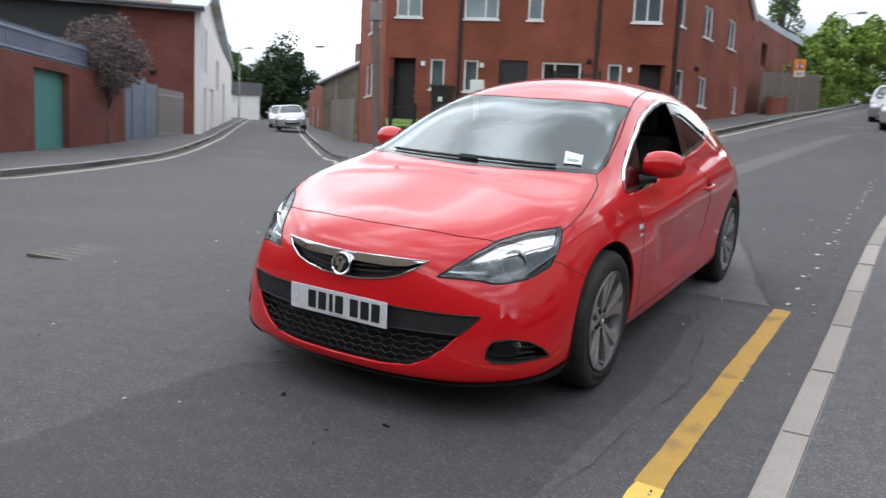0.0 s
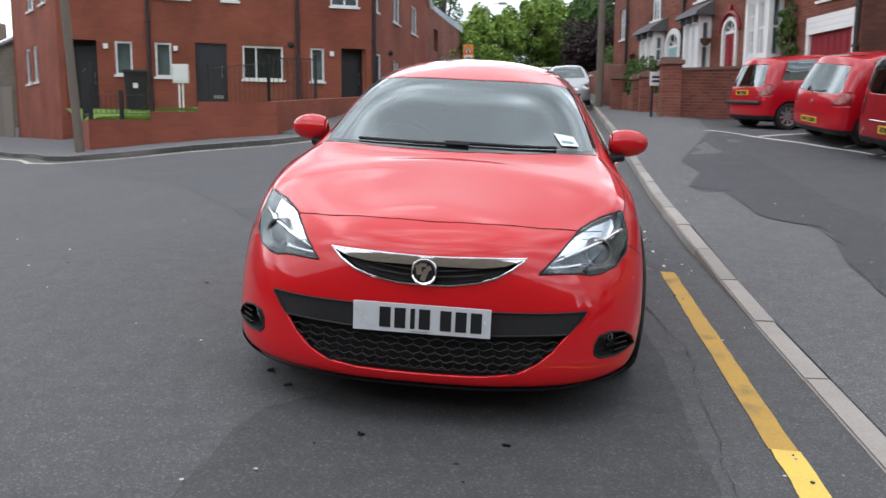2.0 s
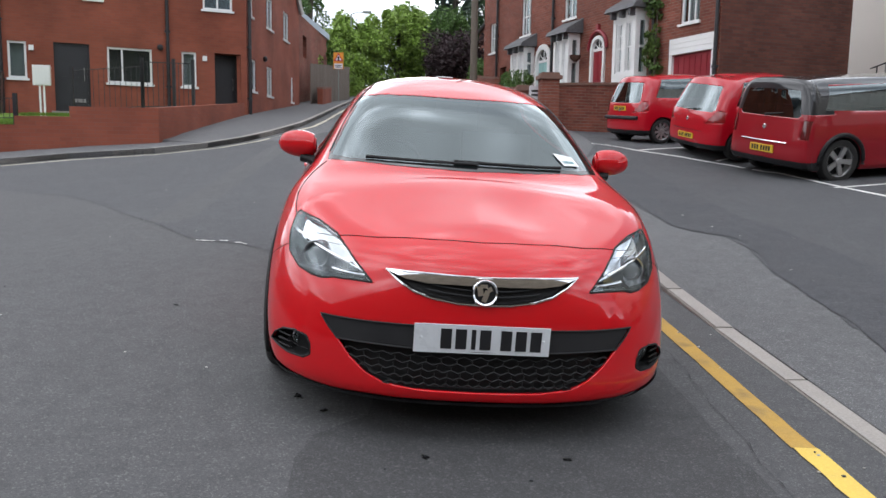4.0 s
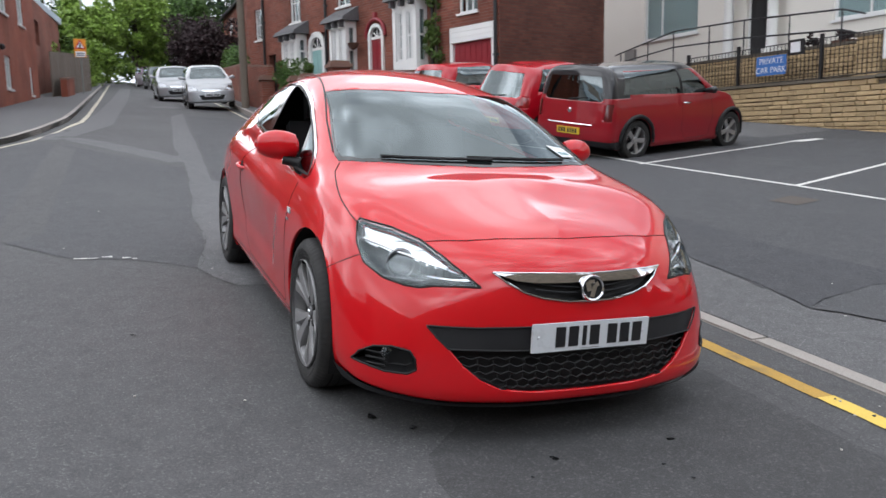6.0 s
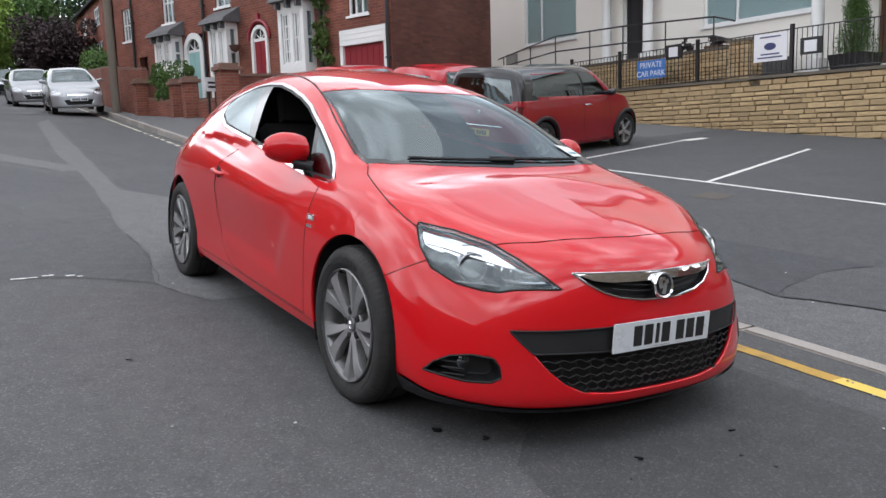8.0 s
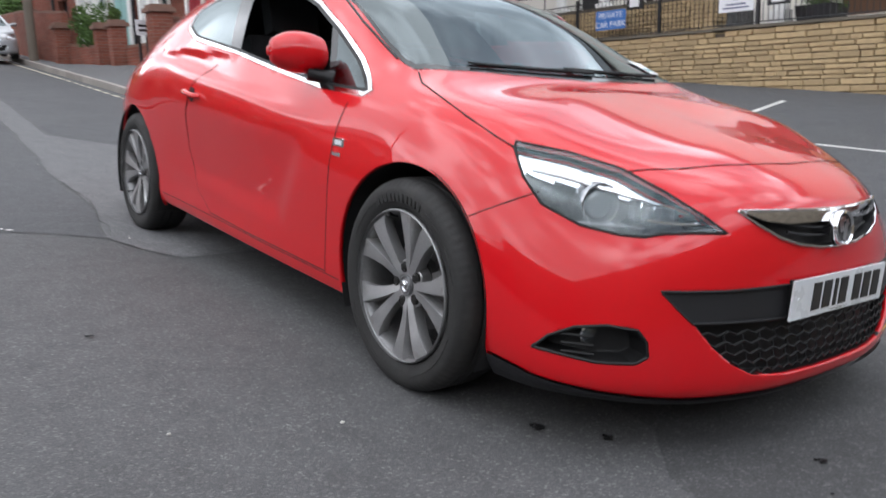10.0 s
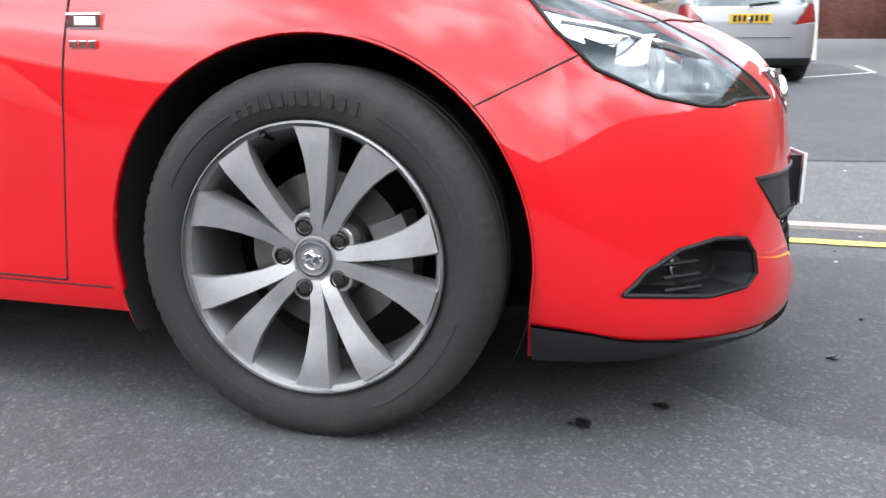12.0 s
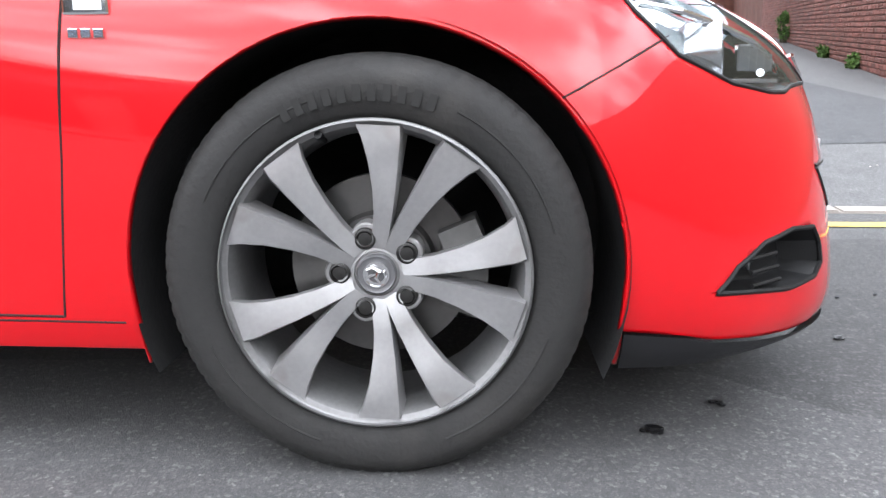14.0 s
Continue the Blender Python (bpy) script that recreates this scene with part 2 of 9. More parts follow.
# ---- building helpers ----
def add_box(bm, x0, x1, y0, y1, z0, z1, m=None):
    vs = [bm.verts.new(Vector(p) if m is None else m @ Vector(p)) for p in ((x0, y0, z0), (x1, y0, z0), (x1, y1, z0), (x0, y1, z0), (x0, y0, z1), (x1, y0, z1), (x1, y1, z1), (x0, y1, z1))]
    for f in ((0, 3, 2, 1), (4, 5, 6, 7), (0, 1, 5, 4), (1, 2, 6, 5), (2, 3, 7, 6), (3, 0, 4, 7)):
        bm.faces.new([vs[i] for i in f])
    return vs


def add_prism(bm, poly, z0, z1, m=None):
    """A prism over a counter-clockwise outline (x, y)."""
    m = m or Matrix()
    lo = [bm.verts.new(m @ Vector((x, y, z0))) for x, y in poly]
    hi = [bm.verts.new(m @ Vector((x, y, z1))) for x, y in poly]
    bm.faces.new(hi)
    bm.faces.new(lo[::-1])
    for i in range(len(poly)):
        j = (i + 1) % len(poly)
        bm.faces.new((lo[i], lo[j], hi[j], hi[i]))


def add_lathe(bm, profile, seg=32, m=None, close=False):
    """Turns a profile of (radius, height) round z."""
    m = m or Matrix()
    rings = []
    for r, h in profile:
        rings.append([bm.verts.new(m @ Vector((r * math.cos(2 * math.pi * k / seg), r * math.sin(2 * math.pi * k / seg), h))) for k in range(seg)])
    pairs = list(zip(rings, rings[1:])) + ([(rings[-1], rings[0])] if close else [])
    for a, b in pairs:
        for k in range(seg):
            j = (k + 1) % seg
            bm.faces.new((a[k], a[j], b[j], b[k]))
    if not close:
        if profile[0][0] > 1e-4:
            bm.faces.new(rings[0][::-1])
        if profile[-1][0] > 1e-4:
            bm.faces.new(rings[-1])


def add_tube(bm, pts, r, seg=6, closed=False):
    pts = [Vector(p) for p in pts]
    rings = []
    count = len(pts)
    for i, p in enumerate(pts):
        a = pts[(i - 1) % count] if closed or i else p
        b = pts[(i + 1) % count] if closed or i < count - 1 else p
        d = (b - a).normalized()
        side = d.cross(Vector((0, 0, 1)))
        if side.length < 0.05:
            side = d.cross(Vector((1, 0, 0)))
        side.normalize()
        up2 = side.cross(d)
        rr = r[i] if isinstance(r, (list, tuple)) else r
        rings.append([bm.verts.new(p + rr * (math.cos(2 * math.pi * k / seg) * side + math.sin(2 * math.pi * k / seg) * up2)) for k in range(seg)])
    for i in range(count if closed else count - 1):
        a, b = rings[i], rings[(i + 1) % count]
        for k in range(seg):
            j = (k + 1) % seg
            bm.faces.new((a[k], a[j], b[j], b[k]))
    if not closed:
        bm.faces.new(rings[0][::-1])
        bm.faces.new(rings[-1])


def finish(bm, smooth=False, bevel=0.0, angle=40):
    if bevel:
        bmesh.ops.bevel(bm, geom=[e for e in bm.edges if len(e.link_faces) == 2 and e.calc_face_angle(0) > 0.5], offset=bevel, segments=2, affect="EDGES", profile=0.6)
    bmesh.ops.recalc_face_normals(bm, faces=bm.faces)
    if smooth:
        for f in bm.faces:
            f.smooth = True
        for e in bm.edges:
            if len(e.link_faces) == 2 and e.calc_face_angle(0) > radians(angle):
                e.smooth = False


def mesh_of(name, bm, material, smooth=False, bevel=0.0, angle=40, normals=True):
    if normals:
        finish(bm, smooth, bevel, angle)
    me = bpy.data.meshes.new(name)
    bm.to_mesh(me)
    bm.free()
    for one in material if isinstance(material, (list, tuple)) else (material,):
        me.materials.append(M[one] if isinstance(one, str) else one)
    return me


def part(name, bm, material, parent=None, label="", smooth=False, bevel=0.0, angle=40, m=None, normals=True):
    """Links a bmesh as one mesh object, under a thing or a part."""
    ob = new(name, mesh_of(name, bm, material, smooth, bevel, angle, normals))
    if parent is not None:
        ob.parent = parent
    if m is not None:
        ob.matrix_basis = m
    return tagged(ob, label)


def thing(name, label, category, m=None, group="", kind=""):
    ob = new(name)
    if m is not None:
        ob.matrix_basis = m
    return tagged(ob, label, category, group, kind)


def box_part(name, dims, material, parent, label="", bevel=0.0, m=None):
    bm = bmesh.new()
    add_box(bm, *dims)
    return part(name, bm, material, parent, label, bevel=bevel, m=m)


def shared(name, data, parent, m, label=""):
    ob = new(name, data)
    ob.parent = parent
    ob.matrix_basis = m
    return tagged(ob, label)


def uv_walls(me):
    """Lays metres along a wall and up it into the UVs."""
    uv = me.uv_layers.new(name="UVMap")
    for poly in me.polygons:
        nrm = poly.normal
        along = Vector((-nrm.y, nrm.x, 0))
        if along.length < 0.2:
            along = Vector((1, 0, 0))
        along.normalize()
        upward = nrm.cross(along)
        for li in poly.loop_indices:
            co = me.vertices[me.loops[li].vertex_index].co
            uv.data[li].uv = (co.dot(along), co.z if abs(nrm.z) < 0.7 else co.dot(upward))


def smoothstep(a, b, x):
    t = min(1.0, max(0.0, (x - a) / (b - a)))
    return t * t * (3 - 2 * t)


def lerp(a, b, t):
    return a + (b - a) * t

# ---- ground ----
def hill(y):
    """Height along the hill street."""
    if y < 3:
        return 0.0692 * y
    if y < 30:
        return 0.2076 + 0.091 * (y - 3)
    if y < 80:
        return 2.6646 + 0.085 * (y - 30)
    return 6.9146 + 0.02 * (y - 80)


def road_z(x, y):
    """The road: it climbs up the hill street and runs almost level along the side street."""
    camber = -0.0462 * x if x > -2.5 else 0.1155 + 0.06 * (max(x, -7) + 2.5)
    if x > 6:
        camber = -0.277
    q = -0.7 * x + 0.714 * y
    side = 0.0214 * q if q < 19.6 else 0.42 + 0.042 * (min(q, 110) - 19.6)
    return lerp(hill(y) + camber, side, smoothstep(1.0, 7.5, -x - 0.45 * y))


def kerb_x(y):
    """The kerb runs almost straight past the car and swings out further up."""
    if y < 5:
        return 1.715 + 0.013 * y
    return 1.78 + 0.044 * (y - 5) if y < 15 else 2.22 + 0.033 * (y - 15)


def pave_z(x, y):
    """The footway, forecourt and car park beside the hill street."""
    flat = 0.0692 * y if y < 3 else 0.2076 + 0.075 * (min(y, 120) - 3)
    dropped = 0.072 * (1 - smoothstep(0.9, 3.6, y)) * (1 - smoothstep(2.0, 5.0, x))
    swell = 0.23 * smoothstep(8.4, 11.0, y) * (1 - smoothstep(17.5, 24.0, y)) * smoothstep(2.5, 3.6, x) * (1 - smoothstep(8.5, 11.0, x))
    return lerp(hill(y), flat, smoothstep(2.8, 5.5, x)) + 0.01 + 0.040 * (min(x, 30) - 1.95) - dropped + swell


def sheet(name, xs, ys, height, material, label, category, skew=None):
    """One sheet of ground over a grid; skew shifts x by the row."""
    verts, faces = [], []
    for y in ys:
        for x in xs:
            xx = x + (skew(y) if skew else 0)
            verts.append((xx, y, height(xx, y)))
    w = len(xs)
    for j in range(len(ys) - 1):
        for i in range(w - 1):
            faces.append((j * w + i, j * w + i + 1, (j + 1) * w + i + 1, (j + 1) * w + i))
    me = bpy.data.meshes.new(name)
    me.from_pydata(verts, [], faces)
    me.materials.append(M[material])
    for p in me.polygons:
        p.use_smooth = True
    return tagged(new(name, me), label, category, kind="structure")


def steps(*spans):
    out = []
    for a, b, s in spans:
        k = max(1, round((b - a) / s))
        out += [a + (b - a) * i / k for i in range(k)]
    return out + [spans[-1][1]]


GX = steps((-900, -120, 60), (-120, -40, 8), (-40, -14, 1), (-14, 8, 0.5), (8, 14, 1), (14, 60, 6), (60, 900, 80))
GY = steps((-900, -60, 80), (-60, -10, 5), (-10, 26, 0.5), (26, 60, 1), (60, 140, 8), (140, 900, 80))
sheet("road", GX, GY, road_z, "asphalt", "worn grey asphalt road with patched repairs", "road")
sheet("pavement", steps((0.125, 8, 0.4), (8, 40, 4)), steps((-60, -10, 5), (-10, 20, 0.5), (20, 40, 1), (40, 140, 10)), pave_z, "pavement", "grey asphalt footway and forecourt behind a kerb", "pavement", skew=kerb_x)


def strip(name, pts, width, lift, material, parent=None, label="", height=road_z, step=0.5, ragged=0.0):
    """A flat band that follows the ground along a line of (x, y), with a slightly ragged edge."""
    line = []
    for (ax, ay), (bx, by) in zip(pts, pts[1:]):
        k = max(1, int(math.hypot(bx - ax, by - ay) / step))
        line += [(ax + (bx - ax) * i / k, ay + (by - ay) * i / k) for i in range(k)]
    line.append(pts[-1])
    bm = bmesh.new()
    rows = []
    for i, (x, y) in enumerate(line):
        a, b = line[max(0, i - 1)], line[min(len(line) - 1, i + 1)]
        dx, dy = b[0] - a[0], b[1] - a[1]
        ln = math.hypot(dx, dy)
        nx, ny = -dy / ln, dx / ln
        row = []
        for s in (-0.5, 0.0, 0.5):
            w = s * (width + ragged * random.uniform(-1, 1))
            row.append(bm.verts.new((x + nx * w, y + ny * w, height(x + nx * w, y + ny * w) + lift)))
        rows.append(row)
    for a, b in zip(rows, rows[1:]):
        for k in range(2):
            bm.faces.new((a[k], a[k + 1], b[k + 1], b[k]))
    bmesh.ops.recalc_face_normals(bm, faces=bm.faces)
    if sum(f.normal.z for f in bm.faces) < 0:
        bmesh.ops.reverse_faces(bm, faces=bm.faces)
    return part(name, bm, material, parent, label, normals=False)


def patch(name, poly, lift, material, height=road_z, step=0.6, label="", category="", kind="structure", sink=0.0):
    """A flat repair patch with any outline, cut out of a grid that follows the ground."""
    xs, ys = [p[0] for p in poly], [p[1] for p in poly]
    bm = bmesh.new()
    vs = [bm.verts.new((x, y, 0)) for x, y in poly]
    bm.faces.new(vs)
    for axis, lo, hi in ((0, min(xs), max(xs)), (1, min(ys), max(ys))):
        k = int((hi - lo) / step)
        for i in range(1, k + 1):
            co, no = [0, 0, 0], [0, 0, 0]
            co[axis], no[axis] = lo + i * step, 1
            bmesh.ops.bisect_plane(bm, geom=bm.verts[:] + bm.edges[:] + bm.faces[:], plane_co=co, plane_no=no)
    for v in bm.verts:
        v.co.z = height(v.co.x, v.co.y) + lift - (sink if v.is_boundary else 0)
    bmesh.ops.recalc_face_normals(bm, faces=bm.faces)
    if sum(f.normal.z for f in bm.faces) < 0:
        bmesh.ops.reverse_faces(bm, faces=bm.faces)
    ob = part(name, bm, material, None, label, normals=False)
    return tagged(ob, label, category, kind=kind)


# kerb of the hill street: single stones
def kerb_mesh(length, width=0.125, depth=0.2, drop=0.0):
    bm = bmesh.new()
    vs = add_box(bm, -width / 2, width / 2, 0.0015, length - 0.0015, -depth, 0)
    bmesh.ops.bevel(bm, geom=[e for e in bm.edges if all(v.co.z > -0.01 for v in e.verts)], offset=0.009, segments=2, affect="EDGES")
    return mesh_of("kerb_stone", bm, "kerb", smooth=True)


kerb = thing("kerb", "row of worn concrete kerb stones along the footway", "kerb", kind="structure")
stone = kerb_mesh(0.915)
for i in range(-12, 60):
    y = i * 0.915
    x = kerb_x(y) + 0.063
    dx = kerb_x(y + 0.915) - kerb_x(y)
    z0, z1 = pave_z(x, y) + 0.004, pave_z(x, y + 0.915) + 0.004
    jig = random.uniform(-0.004, 0.004)
    shared("kerb_stone", stone, kerb, pose(x + jig, y, z0 + jig, math.degrees(math.atan2(z1 - z0, 0.915)), 0, -math.degrees(math.atan2(dx, 0.915))))
def offset_line(line, d):
    """A line of (x, y) moved sideways (to its left)."""
    out = []
    for i, (x, y) in enumerate(line):
        a, b = line[max(0, i - 1)], line[min(len(line) - 1, i + 1)]
        ln = math.hypot(b[0] - a[0], b[1] - a[1])
        out.append((x - (b[1] - a[1]) / ln * d, y + (b[0] - a[0]) / ln * d))
    return out


def dense(line, step):
    out = []
    for (ax, ay), (bx, by) in zip(line, line[1:]):
        k = max(1, round(math.hypot(bx - ax, by - ay) / step))
        out += [(ax + (bx - ax) * i / k, ay + (by - ay) * i / k) for i in range(k)]
    return out + [line[-1]]


def footway(name, line, width, label, height=0.1, material="pavement"):
    """A raised footway on the left of a kerb line, following the road's height."""
    bm = bmesh.new()
    rows = []
    inner = dense(line, 1.2)
    outer = offset_line(inner, width)
    for (ax, ay), (bx, by) in zip(inner, outer):
        z = road_z(ax, ay) + height
        z2 = max(z, road_z(bx, by) + height)
        rows.append([bm.verts.new((ax, ay, z - 0.3)), bm.verts.new((ax, ay, z)), bm.verts.new((bx, by, z2)), bm.verts.new((bx, by, z2 - 0.5))])
    for p, q in zip(rows, rows[1:]):
        for k in range(3):
            bm.faces.new((p[k], q[k], q[k + 1], p[k + 1]))
    return tagged(part(name, bm, material), label, "pavement", kind="structure")


def kerb_row(line, label, width=0.13, lift=0.105):
    """Kerb stones along any line."""
    row = thing("kerb", label, "kerb", kind="structure")
    bm = bmesh.new()
    add_box(bm, -0.45, 0.45, -width, 0, -0.2, 0)
    bmesh.ops.bevel(bm, geom=[e for e in bm.edges if all(v.co.z > -0.01 for v in e.verts)], offset=0.015, segments=1, affect="EDGES")
    me = mesh_of("kerb_stone", bm, "kerb")
    pts = dense(line, 0.91)
    for (ax, ay), (bx, by) in zip(pts, pts[1:]):
        ln = math.hypot(bx - ax, by - ay)
        za, zb = road_z(ax, ay) + lift, road_z(bx, by) + lift
        m = pose((ax + bx) / 2, (ay + by) / 2, (za + zb) / 2, 0, -math.degrees(math.atan2(zb - za, ln)), math.degrees(math.atan2(by - ay, bx - ax)))
        shared("kerb_stone", me, row, m @ Matrix.Diagonal((ln / 0.91, 1, 1, 1)))
    return row


KERB_FLATS = [(-60, 66), (-40, 44.3), (-25.5, 28.4), (-16.1, 18.5), (-10.9, 13.1), (-9.6, 11.5), (-8.6, 10.7), (-7.4, 10.55), (-6.0, 10.65), (-4.6, 10.95), (-3.8, 11.7), (-3.3, 12.9), (-2.95, 14.6), (-2.6, 17.4), (-2.5, 20), (-2.3, 30), (-1.9, 60)]
KERB_WORKS = [(-9.3, -6), (-10.2, 0.5), (-10.75, 3.8), (-12.2, 6.3), (-14.5, 9.6), (-18.3, 14.2), (-23.9, 20.5), (-36, 33.3), (-51, 49.4), (-64, 63)]
footway("pavement", KERB_FLATS, 4.0, "dark asphalt footway in front of the brick flats")
kerb_row(KERB_FLATS[::-1], "worn kerb stones round the corner of the flats")
footway("pavement", KERB_WORKS, 7.5, "dark asphalt footway beside the works wall")
kerb_row(KERB_WORKS[::-1], "worn kerb stones along the works wall")
for line, d, label in ((KERB_WORKS[::-1], 0.32, "worn pale double line along the side street"), (KERB_FLATS[::-1], 0.30, "worn pale line round the street corner")):
    side_mark = thing("road_line", label, "road marking", kind="structure")
    strip("paint", offset_line(dense(line, 1.0), d), 0.10, 0.005, "line_cream", side_mark, ragged=0.03, step=0.5)
road_marks = thing("yellow_line", "worn single yellow line painted along the road edge", "road marking", kind="structure")
strip("paint", [(1.33 + 0.0135 * (y + 0.85) + 0.055, y) for y in (-0.80, 0.6, 2.1)], 0.105, 0.0045, "yellow", road_marks, ragged=0.006, step=0.10)
strip("paint", [(1.33 + 0.0135 * (y + 0.85) + 0.06, y) for y in (-9, -6, -3, -0.80)], 0.108, 0.0055, "yellow_new", road_marks, "brighter repainted stretch of the yellow line", ragged=0.008, step=0.08)
# worn remains of the line further up the hill
old_line = thing("worn_line", "broken remains of a painted line beside the kerb", "road marking", kind="structure")
y = 2.25
while y < 40:
    near = y < 11.5
    ln = random.choice((0.025, 0.04, 0.07)) if near else (random.uniform(0.35, 0.6) if y < 17.5 else 1.2)
    x = 1.41 + 0.015 * (y - 2.3) + random.uniform(-0.04, 0.04) if near else kerb_x(y) - 0.26
    strip("paint", [(x, y), (x + 0.012 if near else kerb_x(y + ln) - 0.26, y + ln)], random.uniform(0.02, 0.045) if near else 0.085, 0.007, "line_cream", old_line, ragged=0.02, step=0.1)
    y += ln + (random.uniform(0.12, 0.55) if near else 0.3 if y < 17.5 else 0.02)
# repairs, trenches and seams in the asphalt
def ragged_poly(pts, wobble, step=0.12, seed=1):
    """An outline with a broken, uneven edge."""
    rng = random.Random(seed)
    out = []
    for (ax, ay), (bx, by) in zip(pts, pts[1:] + pts[:1]):
        k = max(1, min(40, int(math.hypot(bx - ax, by - ay) / step)))
        for q in range(k):
            w = wobble if q else wobble * 0.3
            out.append((ax + (bx - ax) * q / k + rng.uniform(-w, w), ay + (by - ay) * q / k + rng.uniform(-w, w)))
    return out


for k, (line, w) in enumerate((([(-3.1, 13.4), (-2.25, 12.8), (-1.29, 10.85), (-0.6, 9.35)], 0.55), ([(-0.7, 50), (-1.3, 30), (-1.9, 17), (-2.6, 13.4)], 0.6), ([(0.6, 26.6), (-0.3, 25.8)], 0.9))):
    ob = strip("trench_repair", line, w, 0.004 + 0.0012 * k, "asphalt_pale", None, "pale strip of trench repair in the road", ragged=0.06, step=0.25)
    tagged(ob, "pale strip of trench repair in the road", "road repair", kind="structure")
patch("trench_repair", ragged_poly([(-1.13, 2.45), (-0.92, 1.88), (0.0, 1.95), (0.84, 2.12), (1.33, 2.13), (0.99, 3.4), (0.51, 5.13), (0.04, 6.31), (-0.47, 7.28), (-0.3, 10.16), (0.0, 15.17), (0.43, 22.67), (-0.02, 20.97), (-0.6, 11.9), (-0.67, 8.69), (-0.80, 6.59), (-0.95, 4.55), (-0.97, 3.39)], 0.022, 0.3, 2), 0.0035, "asphalt_pale", road_z, 0.5, "wide pale trench repair running up the hill street", "road repair")
patch("road_patch", ragged_poly([(-8.6, 10.4), (-6.0, 7.3), (-4.0, 5.6), (-3.5, 4.95), (-2.8, 3.95), (-2.0, 2.95), (-1.58, 2.82), (-1.14, 2.46), (-0.98, 3.39), (-0.96, 4.55), (-0.81, 6.59), (-0.72, 8.5), (-1.6, 10.2), (-2.9, 12.5), (-3.5, 11.7), (-4.6, 10.75), (-6.2, 10.45), (-7.4, 10.35)], 0.03, 0.25, 3), 0.0025, "asphalt_mid", road_z, 0.5, "darker patch of road surface at the junction", "road patch")
patch("road_patch", ragged_poly([(1.3, 2.3), (1.62, 2.3), (1.68, 8.0), (2.0, 13.5), (2.1, 20.0), (0.5, 22.0), (0.05, 15.1), (-0.26, 10.1), (-0.42, 7.32), (0.08, 6.33), (0.55, 5.13), (1.03, 3.4)], 0.02, 0.3, 4), 0.0025, "asphalt_mid", road_z, 0.5, "darker strip of road surface beside the kerb", "road patch")
# oil-stained surface whose tone also carries part of the car's soft shadow
patch("worn_patch", ragged_poly([(-1.05, -7.0), (1.2, -7.0), (1.2, -3.0), (1.19, -0.6), (1.23, 0.38), (1.12, 1.1), (0.95, 1.7), (0.84, 2.1), (0.0, 1.92), (-0.55, 1.5), (-0.5, 0.4), (-0.6, -0.6), (-0.75, -1.2), (-0.7, -3.0)], 0.025, 0.12, 5), 0.003, "asphalt_oiled", road_z, 0.4, "oil-stained asphalt round the parked car, darkened further for its soft shadow", "road patch", sink=0.006)
cracks = thing("road_cracks", "thin dark cracks along old seams in the asphalt", "crack", kind="structure")
for q, line in enumerate(([(1.1, -1.3), (1.16, -0.62), (1.24, 0.38), (1.14, 1.1), (0.96, 1.7), (0.86, 2.13), (0.6, 3.0)], [(0.86, 2.13), (1.1, 2.05), (1.36, 2.1)], [(1.37, 2.12), (1.0, 3.4), (0.52, 5.13)], [(-4.51, 1.76), (-4.55, 2.2), (-4.65, 2.73)], [(-0.95, 1.86), (-1.12, 2.45), (-1.58, 2.83), (-2.05, 2.98), (-2.8, 3.95)], [(-1.1, 2.5), (-0.96, 3.4), (-0.95, 4.5)])):
    strip("crack", dense(ragged_poly(line + line[-2:0:-1], 0.02, 0.14, 20 + q)[:int(8 * sum(math.hypot(b[0] - a[0], b[1] - a[1]) for a, b in zip(line, line[1:])) * 0.85)], 0.2), 0.004, 0.0065, "crack_dark", cracks, ragged=0.007, step=0.05)
dashes = thing("worn_line", "short broken white marks left on the road", "road marking", kind="structure")
for x0, x1, y in ((-1.95, -1.79, 2.885), (-1.76, -1.69, 2.92), (-1.62, -1.56, 2.87), (-1.55, -1.52, 2.83)):
    strip("paint", [(x0, y), (x1, y + 0.01)], 0.03, 0.007, "white_line", dashes, ragged=0.022, step=0.03)
patch("car_park_surface", [(2.35, 5.55), (2.3, 6.0), (2.66, 7.13), (2.65, 8.45), (2.9, 9.3), (3.6, 11), (4.2, 15), (4.6, 18), (13.5, 18), (13.5, -4.0), (3.6, -4.0), (3.2, -0.1), (2.72, 0.35), (2.55, 0.8), (2.67, 1.2), (2.70, 2.1), (2.9, 3.0), (2.9, 3.45), (2.6, 4.0), (2.6, 5.5)], 0.004, "car_park", pave_z, 0.6, "dark asphalt of the forecourt and car park", "car park")
patch("forecourt_patch", ragged_poly([(2.30, 5.9), (2.68, 5.53), (2.60, 4.54), (2.58, 4.15), (2.66, 3.8), (2.94, 3.45), (2.94, 3.03), (2.84, 2.56), (2.72, 2.1), (2.67, 1.6), (2.62, 1.0), (2.54, 0.6), (2.46, 0.28), (2.7, 0.37), (3.2, 0.42), (3.6, 0.25), (3.56, 0.85), (3.48, 1.7), (3.56, 2.6), (3.54, 3.06), (3.58, 3.98), (3.46, 4.39), (3.58, 5.49), (3.65, 6.5), (3.77, 9.0), (2.8, 9.05), (2.66, 8.4), (2.68, 7.1)], 0.02, 0.15, 6), 0.008, "asphalt_dark", pave_z, 0.5, "newer dark strip of asphalt along the forecourt", "road patch")
